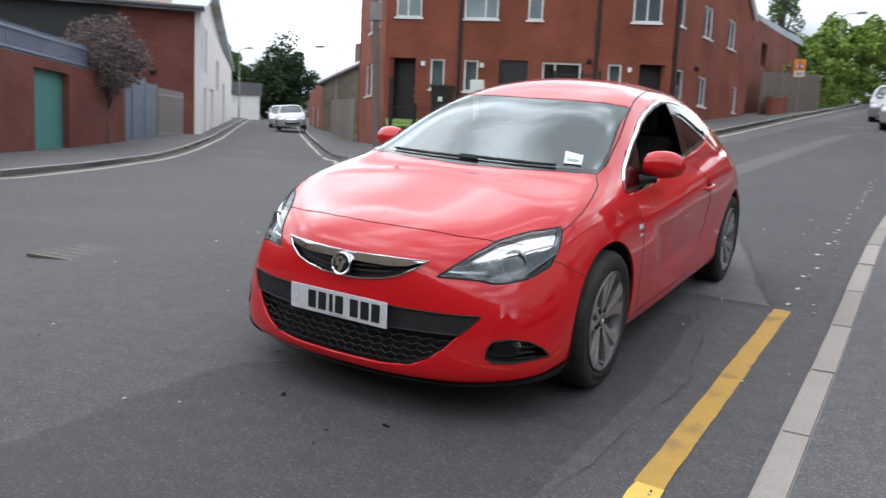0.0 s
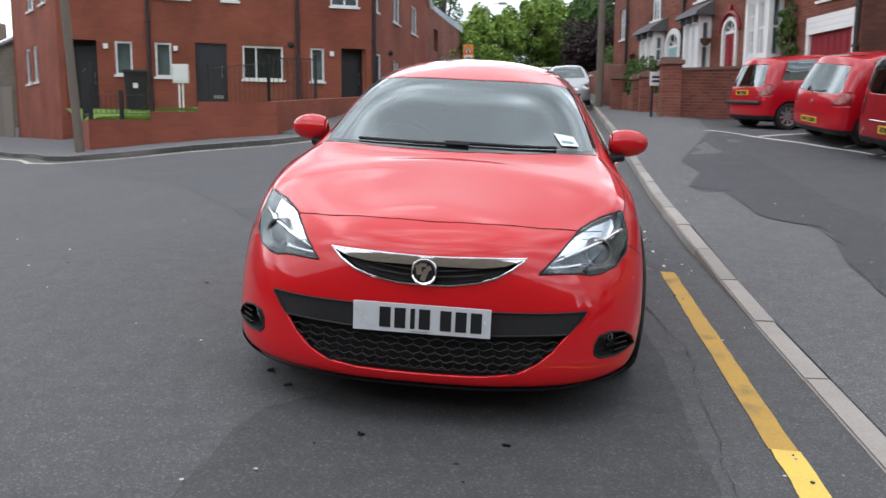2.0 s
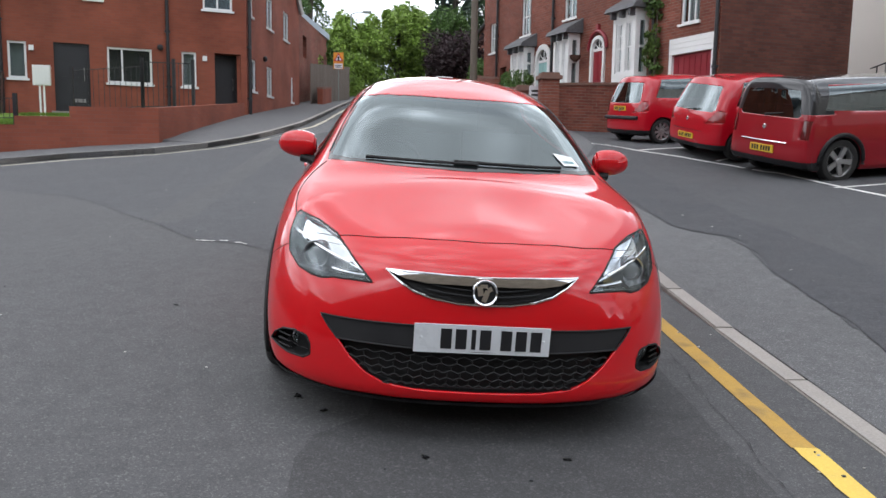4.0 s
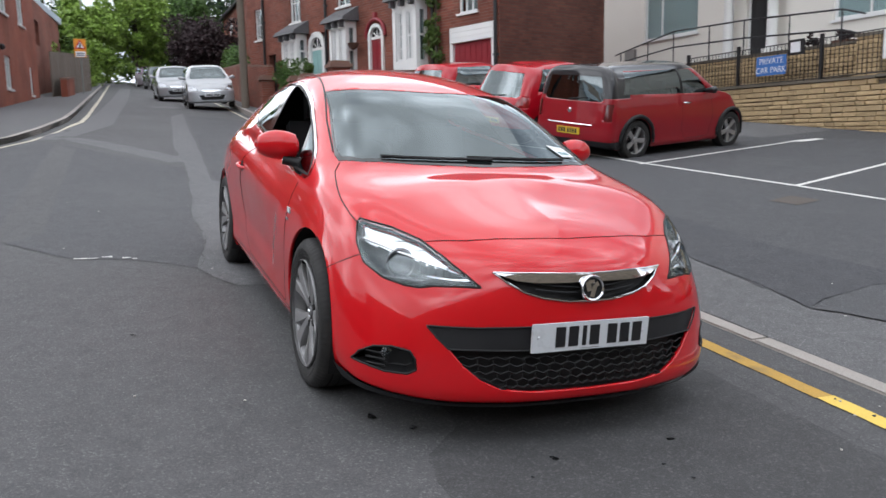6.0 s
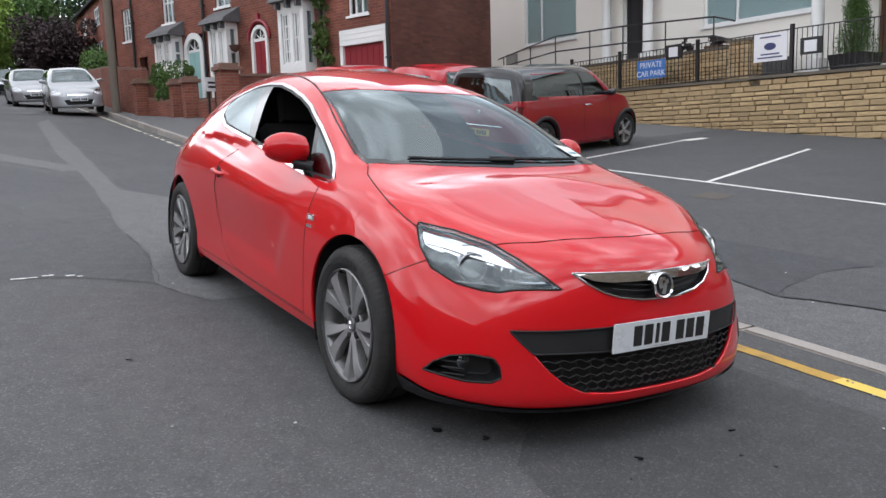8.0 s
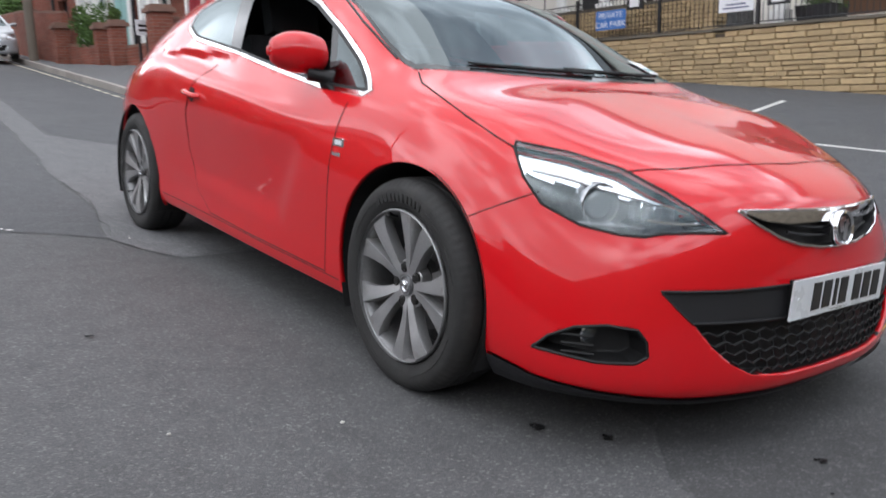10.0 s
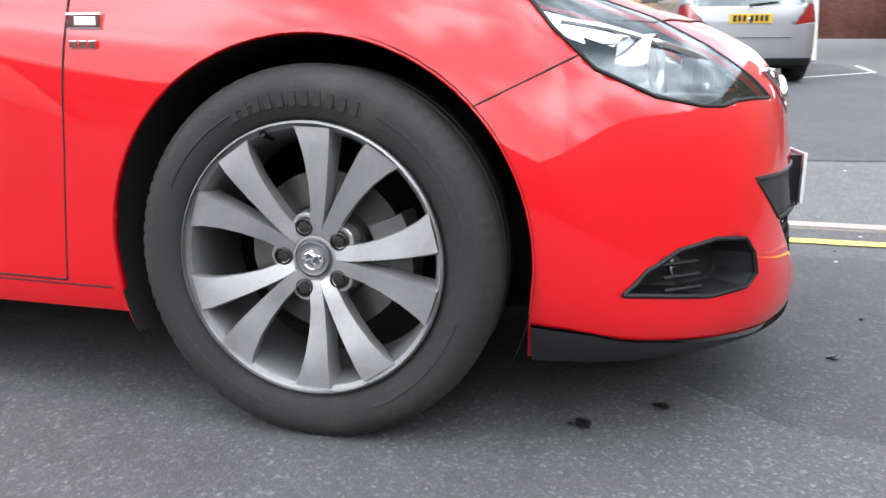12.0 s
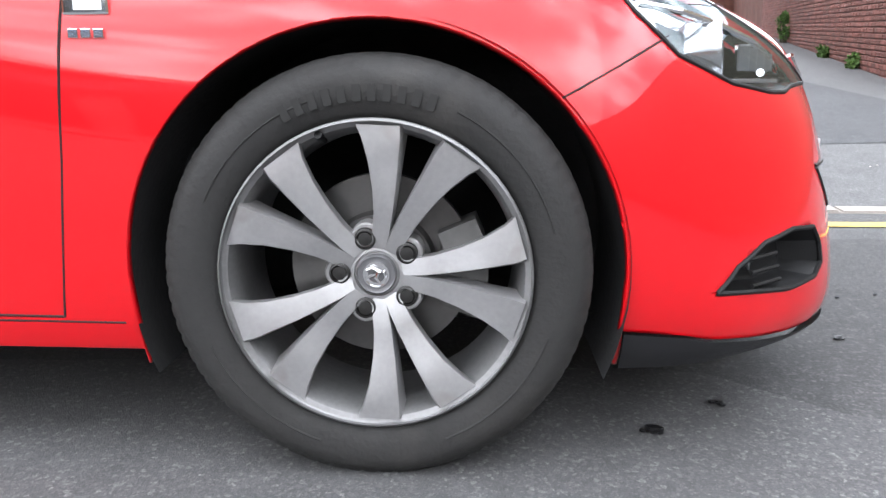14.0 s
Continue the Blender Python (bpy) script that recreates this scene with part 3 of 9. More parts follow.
patch("forecourt_patch", ragged_poly([(2.56, 0.1), (2.46, 0.27), (2.7, 0.36), (3.2, 0.41), (3.6, 0.24), (3.75, -0.4), (3.2, -0.5), (2.7, -0.35)], 0.02, 0.15, 7), 0.009, "asphalt_mid", pave_z, 0.4, "worn grey repair at the forecourt's edge", "road patch")
patch("rusty_cover", ragged_poly([(5.0, 3.18), (5.05, 2.82), (5.48, 2.92), (5.44, 3.3)], 0.01, 0.2, 8), 0.009, "rust", pave_z, 0.4, "rusty access cover set in the car park", "manhole cover")
# bay lines


def bay_at(x, y):
    f = 1 - 0.055 * (x - 1.95) / 6
    return -1.9 + (x + 1.9) * f, -3.2 + (y + 3.2) * f


bays = thing("bay_lines", "white painted parking bay lines on the car park", "road marking", kind="structure")
strip("paint", [bay_at(*q) for q in ((6.41, -1.62), (6.4, 4.1), (6.25, 7.0))] + [(5.95, 8.4), (5.5, 9.25), (4.85, 9.95), (4.22, 10.4), (3.6, 11.3)], 0.075, 0.009, "white_line", bays, height=pave_z, ragged=0.012, step=0.3)
for ya, x1, dy in ((-1.6, 11.4, 1.3), (1.25, 11.5, 1.6), (4.1, 11.6, 1.9), (6.98, 11.9, 2.0)):
    x0 = 6.4 if ya < 5 else 6.1
    strip("paint", [bay_at(x0, ya), bay_at(x1, ya + dy)], 0.075, 0.010, "white_line", bays, height=pave_z, ragged=0.012, step=0.3)
for xa, ya in ((5.4, 9.6), (4.3, 10.45)):
    strip("paint", [(xa, ya), (xa + 3.6, ya + 2.1)], 0.075, 0.010, "white_line", bays, height=pave_z, ragged=0.012, step=0.3)
strip("paint", [bay_at(11.3, 8.72), bay_at(12.2, 8.95)], 0.22, 0.011, "white_line", bays, height=pave_z, ragged=0.05, step=0.2)
strip("paint", [(8.6, -1.35), (11.3, -4.1), (13.0, -4.25)], 0.075, 0.011, "white_line", bays, height=pave_z, ragged=0.012, step=0.3)
# ironwork, stains and litter
cover = thing("manhole_cover", "worn square manhole cover with an asphalt infill", "manhole cover")
bm = bmesh.new()
for x0, x1, y0, y1 in ((-0.31, 0.31, -0.31, -0.28), (-0.31, 0.31, 0.28, 0.31), (-0.31, -0.28, -0.28, 0.28), (0.28, 0.31, -0.28, 0.28)):
    add_box(bm, x0, x1, y0, y1, -0.02, 0.007)
part("cover_frame", bm, "iron", cover, "worn iron frame")
bm = bmesh.new()
add_box(bm, -0.278, 0.278, -0.278, 0.278, -0.02, 0.004)
for q in range(5):
    add_box(bm, -0.27, 0.27, -0.23 + 0.11 * q, -0.215 + 0.11 * q, 0.004, 0.006)
part("cover_plate", bm, "cover_infill", cover)
cover.matrix_basis = pose(-3.57, 0.38, road_z(-3.57, 0.38) + 0.002, 2.0, 1.5, 10)
for k in range(150):
    x, y = random.uniform(-4, 3.5), random.uniform(-3.2, 6)
    if k < 60:
        x, y = 1.5 + random.gauss(0, 0.25), random.uniform(-2, 9)
    if -0.95 < x < 0.95 and -0.9 < y < 3.5:
        continue
    zf = pave_z if x > kerb_x(y) + 0.15 else road_z
    if kerb_x(y) - 0.05 < x < kerb_x(y) + 0.2:
        continue
    r = random.uniform(0.004, 0.010)
    bm = bmesh.new()
    n = random.randint(5, 7)
    add_prism(bm, [(r * random.uniform(0.6, 1.3) * math.cos(2 * math.pi * q / n), r * random.uniform(0.6, 1.3) * math.sin(2 * math.pi * q / n)) for q in range(n)], 0, 0.004)
    tagged(part("litter_chip", bm, random.choice(("chip_pale", "chip_pale", "asphalt_dark")), m=pose(x, y, zf(x, y) + 0.006, 0, 0, random.uniform(0, 360))), "small pale chip of grit lying on the road", "grit", "grit on the road")
for x, y, r in ((-0.727, -0.455, 0.028), (-0.60, -0.60, 0.02), (-0.2, -1.0, 0.016), (0.35, -0.98, 0.018), (-1.6, 0.9, 0.016)):
    bm = bmesh.new()
    for q in range(7):
        a, d = random.uniform(0, 6.28), r * random.uniform(0, 1)
        rr = r * random.uniform(0.2, 0.5)
        add_prism(bm, [(d * math.cos(a) + rr * random.uniform(0.6, 1.2) * math.cos(2 * math.pi * k / 7), d * math.sin(a) + rr * random.uniform(0.6, 1.2) * math.sin(2 * math.pi * k / 7)) for k in range(7)], 0, 0.0015 + 0.0006 * q)
    tagged(part("oil_spot", bm, "oil", m=pose(x, y, road_z(x, y) + 0.007, 3.96, 2.64, 0)), "black oily spot on the asphalt", "stain", kind="structure")

# ---- buildings ----
M["pvc"] = mat("white_pvc", (0.75, 0.75, 0.74), 0.35, vary=0.05, scale=3, fine=40)
M["house_glass"] = glass_mat("house_glass", (0.75, 0.8, 0.8), clear=0.92)
# near-black colour that stands in for the shade of an unlit room
M["room_dark"] = mat("unlit_room_shade", (0.035, 0.035, 0.036), 0.9, vary=0.5, scale=1.3, fine=5)
M["curtain"] = mat("net_curtain", (0.42, 0.43, 0.43), 0.9, vary=0.25, scale=2, fine=22, stretch=(6, 6, 0.5))
M["blind"] = mat("vertical_blind", (0.74, 0.82, 0.83), 0.8, vary=0.25, scale=2, fine=14, stretch=(9, 9, 0.3))
M["door_red"] = mat("red_door_paint", (0.25, 0.02, 0.03), 0.4, vary=0.12, scale=2, fine=30)
M["door_teal"] = mat("pale_teal_paint", (0.28, 0.48, 0.46), 0.45, vary=0.1, scale=2, fine=30)
M["door_green"] = mat("green_steel_paint", (0.06, 0.24, 0.22), 0.55, vary=0.15, scale=2, fine=30, second=(0.12, 0.3, 0.27), second_at=0.6)
M["gate_grey"] = mat("blue_grey_steel_sheet", (0.14, 0.17, 0.22), 0.55, vary=0.15, scale=1.5, fine=20, second=(0.2, 0.22, 0.26), second_at=0.6)
M["palisade"] = mat("blue_grey_palisade", (0.2, 0.26, 0.36), 0.5, vary=0.12, scale=3, fine=40)
M["steel_bar"] = mat("galvanised_steel", (0.25, 0.24, 0.23), 0.5, metal=0.4, vary=0.2, scale=4, fine=40)
M["clad_dark"] = mat("dark_cladding", (0.018, 0.022, 0.02), 0.6, vary=0.2, scale=1, fine=6, stretch=(8, 8, 0.2))
M["roof_sheet"] = mat("pale_roof_sheet", (0.4, 0.47, 0.52), 0.5, vary=0.15, scale=0.6, fine=10, second=(0.25, 0.2, 0.14), second_at=0.56)
M["roof_rust"] = mat("rusty_roof_sheet", (0.20, 0.145, 0.10), 0.7, vary=0.25, scale=0.8, fine=14)
M["brown_wood"] = mat("brown_stained_wood", (0.12, 0.055, 0.025), 0.5, vary=0.3, scale=3, fine=40, stretch=(6, 6, 0.4))
M["fence_wood"] = mat("weathered_fence", (0.16, 0.13, 0.105), 0.85, vary=0.25, scale=3, fine=40, stretch=(1, 1, 6), per_object=0.15)
M["gable_brown"] = stucco_brick("grey_brown_brick", (0.2, 0.165, 0.125), (0.15, 0.125, 0.095), (0.2, 0.18, 0.15))
M["brick_dark"] = stucco_brick("dark_brown_brick", (0.13, 0.05, 0.036), (0.09, 0.034, 0.026), (0.075, 0.05, 0.04), gap=0.014)
M["brick_wall_brown"] = mat("brown_brick_piece", (0.17, 0.062, 0.05), 0.85, vary=0.25, scale=9, fine=70, bump=0.4, bump_scale=90, per_object=0.3)
M["stone_buff"] = mat("buff_stone_piece", (0.42, 0.305, 0.17), 0.88, vary=0.25, scale=7, fine=60, bump=0.7, bump_scale=60, per_object=0.17, second=(0.22, 0.16, 0.09), second_at=0.62)
M["mortar_dark"] = mat("dark_mortar", (0.09, 0.07, 0.05), 0.95, vary=0.3, scale=5, fine=60)
M["coping"] = mat("worn_coping", (0.18, 0.1, 0.075), 0.85, vary=0.2, scale=4, fine=50, bump=0.4)
M["sign_blue"] = mat("blue_sign", (0.05, 0.17, 0.48), 0.4, vary=0.05)
M["sign_white"] = mat("white_sign", (0.75, 0.75, 0.77), 0.4, vary=0.04)
M["sign_navy"] = mat("navy_print", (0.04, 0.05, 0.14), 0.5, vary=0.05)
M["orange"] = mat("fluorescent_backing", (0.75, 0.28, 0.02), 0.5, vary=0.05)
M["red_sign"] = mat("red_sign", (0.5, 0.02, 0.03), 0.4, vary=0.05)
M["brick_coping"] = mat("brown_coping_brick", (0.2, 0.085, 0.065), 0.8, vary=0.25, scale=7, fine=60, bump=0.3, bump_scale=80, per_object=0.2)
M["pot_brown"] = mat("brown_planter", (0.10, 0.05, 0.035), 0.8, vary=0.2)
M["lamp_post"] = mat("grey_green_post", (0.2, 0.22, 0.2), 0.5, vary=0.15, scale=2, fine=30)
M["pole_wood"] = mat("weathered_pole", (0.15, 0.125, 0.10), 0.9, vary=0.25, scale=2, fine=30, stretch=(4, 4, 0.3))


def wall(name, m, length, z0, z1, openings, material, parent, label="", thick=0.3, top=None):
    """A wall along local x, its face towards local -y, with real openings (u0, u1, za, zb). top: a gable outline."""
    us = sorted({0.0, length, *(v for o in openings for v in o[:2])})
    zs = sorted({z0, z1, *(v for o in openings for v in o[2:4])})
    bm = bmesh.new()
    made = {}

    def vert(u, y, z):
        key = (round(u, 4), y, round(z, 4))
        if key not in made:
            made[key] = bm.verts.new((u, y, z))
        return made[key]

    def open_at(u, z):
        return any(o[0] < u < o[1] and o[2] < z < o[3] for o in openings) or not (0 < u < length and z0 < z < z1)

    for ua, ub in zip(us, us[1:]):
        for za, zb in zip(zs, zs[1:]):
            u, z = (ua + ub) / 2, (za + zb) / 2
            if open_at(u, z):
                continue
            bm.faces.new((vert(ua, 0, za), vert(ub, 0, za), vert(ub, 0, zb), vert(ua, 0, zb)))
            bm.faces.new((vert(ua, thick, zb), vert(ub, thick, zb), vert(ub, thick, za), vert(ua, thick, za)))
            for (pu, pz), e in (((ua - 1e-3, z), ((ua, za), (ua, zb))), ((ub + 1e-3, z), ((ub, zb), (ub, za))), ((u, za - 1e-3), ((ub, za), (ua, za))), ((u, zb + 1e-3), ((ua, zb), (ub, zb)))):
                if open_at(pu, pz):
                    (a0, a1), (b0, b1) = e
                    bm.faces.new((vert(a0, 0, a1), vert(b0, 0, b1), vert(b0, thick, b1), vert(a0, thick, a1)))
    if top:
        add_prism(bm, [(u, z) for u, z in top], 0.0, thick, Matrix(((1, 0, 0, 0), (0, 0, 1, 0), (0, 1, 0, 0), (0, 0, 0, 1))))
    ob = part(name, bm, material, parent, label)
    ob.matrix_basis = m
    uv_walls(ob.data)
    return ob


def frame_ring(bm, u0, u1, z0, z1, w, y0, y1):
    add_box(bm, u0, u1, y0, y1, z0, z0 + w)
    add_box(bm, u0, u1, y0, y1, z1 - w, z1)
    add_box(bm, u0, u0 + w, y0, y1, z0 + w, z1 - w)
    add_box(bm, u1 - w, u1, y0, y1, z0 + w, z1 - w)


def window(parent, m, u0, u1, z0, z1, bars=(), rails=(), back="room_dark", sill=True, w=0.055, inset=0.06, label="white framed window", sill_mat="pvc"):
    """A window in an opening: frame, bars, panes, sill and a curtain behind, or a dark board painted as the unlit room.
    """
    bm = bmesh.new()
    frame_ring(bm, u0, u1, z0, z1, w, inset - 0.03, inset + 0.04)
    win = part("window", bm, "pvc", parent, label, bevel=0.006, m=m)
    for f in bars:
        u = lerp(u0, u1, f)
        box_part("mullion", (u - w * 0.4, u + w * 0.4, inset - 0.02, inset + 0.03, z0 + w, z1 - w), "pvc", win)
    for f in rails:
        z = lerp(z0, z1, f)
        box_part("rail", (u0 + w, u1 - w, inset - 0.016, inset + 0.028, z - w * 0.4, z + w * 0.4), "pvc", win)
    box_part("pane", (u0 + w * 0.5, u1 - w * 0.5, inset + 0.008, inset + 0.012, z0 + w * 0.5, z1 - w * 0.5), "house_glass", win).visible_shadow = False
    # curtain or blind, or a flat dark board in place of the shaded room
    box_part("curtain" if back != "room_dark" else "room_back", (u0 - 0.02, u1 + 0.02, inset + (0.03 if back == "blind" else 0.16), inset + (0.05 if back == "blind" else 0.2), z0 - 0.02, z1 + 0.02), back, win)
    if sill:
        box_part("sill", (u0 - 0.05, u1 + 0.05, -0.05, inset, z0 - 0.06, z0), sill_mat, win, bevel=0.008)
    return win


def door(parent, m, u0, u1, z0, z1, material, inset=0.08, label="", panels=((0.15, 0.85, 0.08, 0.45), (0.15, 0.85, 0.52, 0.92)), frame="dark_door"):
    bm = bmesh.new()
    frame_ring(bm, u0, u1, z0, z1, 0.06, inset - 0.03, inset + 0.05)
    d = part("door", bm, frame, parent, label, bevel=0.005, m=m)
    bm = bmesh.new()
    a, b, c, e = u0 + 0.06, u1 - 0.06, z0 + 0.02, z1 - 0.06
    add_box(bm, a, b, inset, inset + 0.045, c, e)
    leaf = part("leaf", bm, material, d, bevel=0.004)
    for fa, fb, ga, gb in panels:
        box_part("panel", (lerp(a, b, fa), lerp(a, b, fb), inset - 0.008, inset, lerp(c, e, ga), lerp(c, e, gb)), material, leaf, bevel=0.006)
    bm = bmesh.new()
    add_tube(bm, [(b - 0.09, inset - 0.01, c + 0.85), (b - 0.09, inset - 0.05, c + 0.9), (b - 0.09, inset - 0.05, c + 1.15), (b - 0.09, inset - 0.01, c + 1.2)], 0.012, 6)
    part("door_handle", bm, "steel_bar", leaf, "steel pull handle", smooth=True)
    return d


def pipe(parent, m, u, z0, z1, r=0.05, material="black_metal"):
    bm = bmesh.new()
    add_tube(bm, [(u, -r - 0.02, z0), (u, -r - 0.02, z1)], r, 10)
    for k in range(3):
        z = lerp(z0, z1, 0.2 + 0.3 * k)
        add_box(bm, u - r * 1.5, u + r * 1.5, -r * 2.2, 0, z - 0.03, z + 0.03)
    return part("downpipe", bm, material, parent, "dark plastic downpipe", smooth=True, m=m)


# --- the brick flats on the corner ---
flats = thing("apartment_building", "two-storey red brick flats with white windows", "building")
FM = pose(-9.12, 18.99, 0, 0, 0, 21.75)
FRONT = FM @ Matrix.Translation((-4.08, 0, 0))
O = 4.08
FWIN = [(-2.58, -2.12, 2.84, 3.79, (), "curtain"), (-1.5, -1.05, 2.81, 3.79, (), "curtain"), (0.96, 2.15, 2.80, 3.79, (0.33,), "room_dark"), (2.97, 3.38, 2.79, 3.79, (), "curtain"), (-3.76, -2.93, 5.06, 6.1, (0.45,), "curtain"), (-1.58, -0.5, 5.05, 6.1, (0.62,), "curtain"), (0.42, 0.88, 5.05, 6.1, (), "curtain"), (3.6, 4.45, 5.05, 6.1, (0.5,), "room_dark")]
FDOOR = [(-0.39, 0.51, 1.96, 3.82), (3.91, 4.68, 1.9, 3.81), (-3.92, -3.06, 1.71, 3.79)]
wall("wall", FRONT, 8.93, 0.2, 7.0, [(a + O, b + O, c, d) for a, b, c, d, *_ in FWIN] + [(a + O, b + O, c, d) for a, b, c, d in FDOOR], "brick_red", flats, "smooth red brick front wall")
for a, b, c, d, bars, back in FWIN:
    window(flats, FRONT, a + O, b + O, c, d, bars, (), back)
for k, (a, b, c, d) in enumerate(FDOOR):
    door(flats, FRONT, a + O, b + O, c, d, "dark_door", 0.10 if k == 0 else 0.55, "dark painted front door")
    if k == 0:
        box_part("letter_plate", (0.1 + O, 0.38 + O, 0.08, 0.1, 2.22, 2.32), "steel_bar", flats, m=FRONT)
        box_part("doorstep", (a + O - 0.1, b + O + 0.1, -0.35, 0.1, c - 0.2, c - 0.01), "kerb", flats, bevel=0.01, m=FRONT)
for u in (-1.66, 2.585):
    pipe(flats, FRONT, u + O, 1.7, 6.95)
for u, z in ((-2.82, 3.62), (-0.93, 3.62), (3.62, 3.62)):
    box_part("door_lamp", (u + O - 0.06, u + O + 0.06, -0.07, 0.0, z - 0.06, z + 0.08), "white_paint", flats, "small white entry lamp", bevel=0.02, m=FRONT)
bm = bmesh.new()
add_lathe(bm, [(0.075, 0), (0.09, 0.05), (0.06, 0.09), (0, 0.1)], 16, FRONT @ pose(2.38 + O, 0, 3.86, 90, 0, 0))
part("vent_cowl", bm, "black_metal", flats, smooth=True)
# right flank, a gable
FL = pose(-4.615, 20.787, 0, 0, 0, 86)
SW = [(0.55, 1.2, 2.8, 3.77, "curtain"), (2.75, 3.6, 2.8, 3.77, "room_dark"), (7.0, 7.45, 2.83, 3.78, "curtain"), (0.3, 0.9, 5.05, 6.08, "curtain"), (2.75, 3.75, 5.05, 6.08, "curtain"), (5.6, 6.6, 5.05, 6.08, "curtain")]
wall("wall", FL, 8.8, 0.3, 6.6, [o[:4] for o in SW], "brick_red", flats, "red brick gable wall", top=[(0, 6.6), (8.8, 6.6), (4.4, 9.4)])
for a, b, c, d, back in SW:
    window(flats, FL, a, b, c, d, (0.5,) if b - a > 0.7 else (), (), back)
bm = bmesh.new()
add_lathe(bm, [(0.07, 0), (0.1, 0.06), (0.05, 0.12), (0, 0.13)], 14, FL @ pose(2.3, 0, 3.95, 90, 0, 0))
part("vent_cowl", bm, "black_metal", flats, smooth=True)
pipe(flats, FL, 0.12, 1.5, 6.6, 0.055)
bm = bmesh.new()
for (ua, za), (ub, zb) in (((8.95, 6.5), (4.4, 9.5)), ((-0.15, 6.5), (4.4, 9.5))):
    add_tube(bm, [FL @ Vector((ua, -0.1, za)), FL @ Vector((ub, -0.1, zb))], 0.09, 4)
part("verge_board", bm, "white_paint", flats, "white verge boards")
# left flank along the side street
LF = pose(-12.91, 17.478, 0, 0, 0, 134.4) @ Matrix.Translation((6.2, 0, 0)) @ pose(0, 0, 0, 0, 0, 180)
LW = [(2.9, 3.5, 2.75, 3.85), (1.7, 2.4, 2.75, 3.85), (4.2, 5.0, 4.95, 6.0), (2.4, 3.3, 4.95, 6.0)]
wall("wall", LF, 6.2, 0.1, 7.0, LW, "brick_red", flats, "red brick side wall")
for a, b, c, d in LW:
    window(flats, LF, a, b, c, d, (), (), "curtain")
bm = bmesh.new()
vs = [bm.verts.new(Vector((x, y, z))) for x, y, z in ((-13.1, 17.1, 6.95), (-4.4, 20.6, 6.95), (-4.25, 25.2, 9.5), (-14.4, 21.8, 9.5), (-4.0, 29.7, 6.6), (-17.4, 22.0, 6.95), (-15.0, 27.0, 6.6))]
for f in ((0, 1, 2, 3), (2, 4, 6, 3), (0, 3, 5), (3, 6, 5)):
    bm.faces.new([vs[i] for i in f])
roof = part("roof", bm, "slate", flats, "dark slate roof")
roof.modifiers.new("thickness", "SOLIDIFY").thickness = 0.12
bm = bmesh.new()
add_prism(bm, [(-17.3, 21.9), (-4.0, 29.55), (-4.3, 29.9), (-17.5, 22.3)], 0, 6.6)
rear = part("wall", bm, "brick_red", flats)
uv_walls(rear.data)

# front garden: stepped retaining wall, grass, railings, meter post and bin
garden = thing("garden_wall", "low stepped red brick garden wall", "wall", kind="structure")


def straight_wall(name, a, b, z0a, z1a, z0b, z1b, thick, material, parent, label="", cap=None):
    """A free wall from a to b with its own heights at both ends."""
    ax, ay, bx, by = *a, *b
    ln = math.hypot(bx - ax, by - ay)
    nx, ny = -(by - ay) / ln * thick, (bx - ax) / ln * thick
    bm = bmesh.new()
    lo = [(ax, ay, z0a), (bx, by, z0b), (bx + nx, by + ny, z0b), (ax + nx, ay + ny, z0a)]
    hi = [(ax, ay, z1a), (bx, by, z1b), (bx + nx, by + ny, z1b), (ax + nx, ay + ny, z1a)]
    v = [bm.verts.new(p) for p in lo + hi]
    for f in ((0, 1, 5, 4), (1, 2, 6, 5), (2, 3, 7, 6), (3, 0, 4, 7), (4, 5, 6, 7), (3, 2, 1, 0)):
        bm.faces.new([v[i] for i in f])
    ob = part(name, bm, material, parent, label)
    uv_walls(ob.data)
    if cap:
        bm = bmesh.new()
        px, py = nx / thick * 0.03, ny / thick * 0.03
        pts = [(ax - px, ay - py, z1a), (bx - px, by - py, z1b), (bx + nx + px, by + ny + py, z1b), (ax + nx + px, ay + ny + py, z1a)]
        v = [bm.verts.new((x, y, z + 0.002)) for x, y, z in pts] + [bm.verts.new((x, y, z + 0.07)) for x, y, z in pts]
        for f in ((0, 1, 5, 4), (1, 2, 6, 5), (2, 3, 7, 6), (3, 0, 4, 7), (4, 5, 6, 7), (3, 2, 1, 0)):
            bm.faces.new([v[i] for i in f])
        part("coping", bm, cap, ob, bevel=0.012)
    return ob


G0, G1, G2, G3 = (-10.3, 14.0), (-9.0, 12.2), (-4.85, 12.2), (-4.62, 20.4)
GS = (-6.55, 12.2)
straight_wall("wall_run", G0, G1, 0.2, 1.42, 0.2, 1.42, 0.22, "brick_red", garden)
straight_wall("wall_run", G1, (-7.6, 12.2), 0.2, 1.42, 0.2, 1.42, 0.22, "brick_red", garden)
straight_wall("wall_run", (-7.6, 12.2), GS, 0.2, 1.60, 0.2, 1.60, 0.22, "brick_red", garden)
straight_wall("wall_run", GS, G2, 0.2, 1.80, 0.2, 1.80, 0.22, "brick_red", garden)
straight_wall("wall_run", G2, G3, 0.2, 1.80, 0.5, 2.35, 0.22, "brick_red", garden)
bm = bmesh.new()
for ring in (((-10.2, 13.9), (-8.95, 12.42), (-7.6, 12.42), (-7.6, 18.9), (-12.6, 17.2)),):
    vs = [bm.verts.new((x, y, 1.44 if y < 14 else 1.85)) for x, y in ring]
    bm.faces.new(vs)
vs = [bm.verts.new(p) for p in ((-7.6, 12.42, 1.62), (-6.55, 12.42, 1.62), (-6.55, 19.6, 1.9), (-7.6, 19.2, 1.9))]
bm.faces.new(vs)
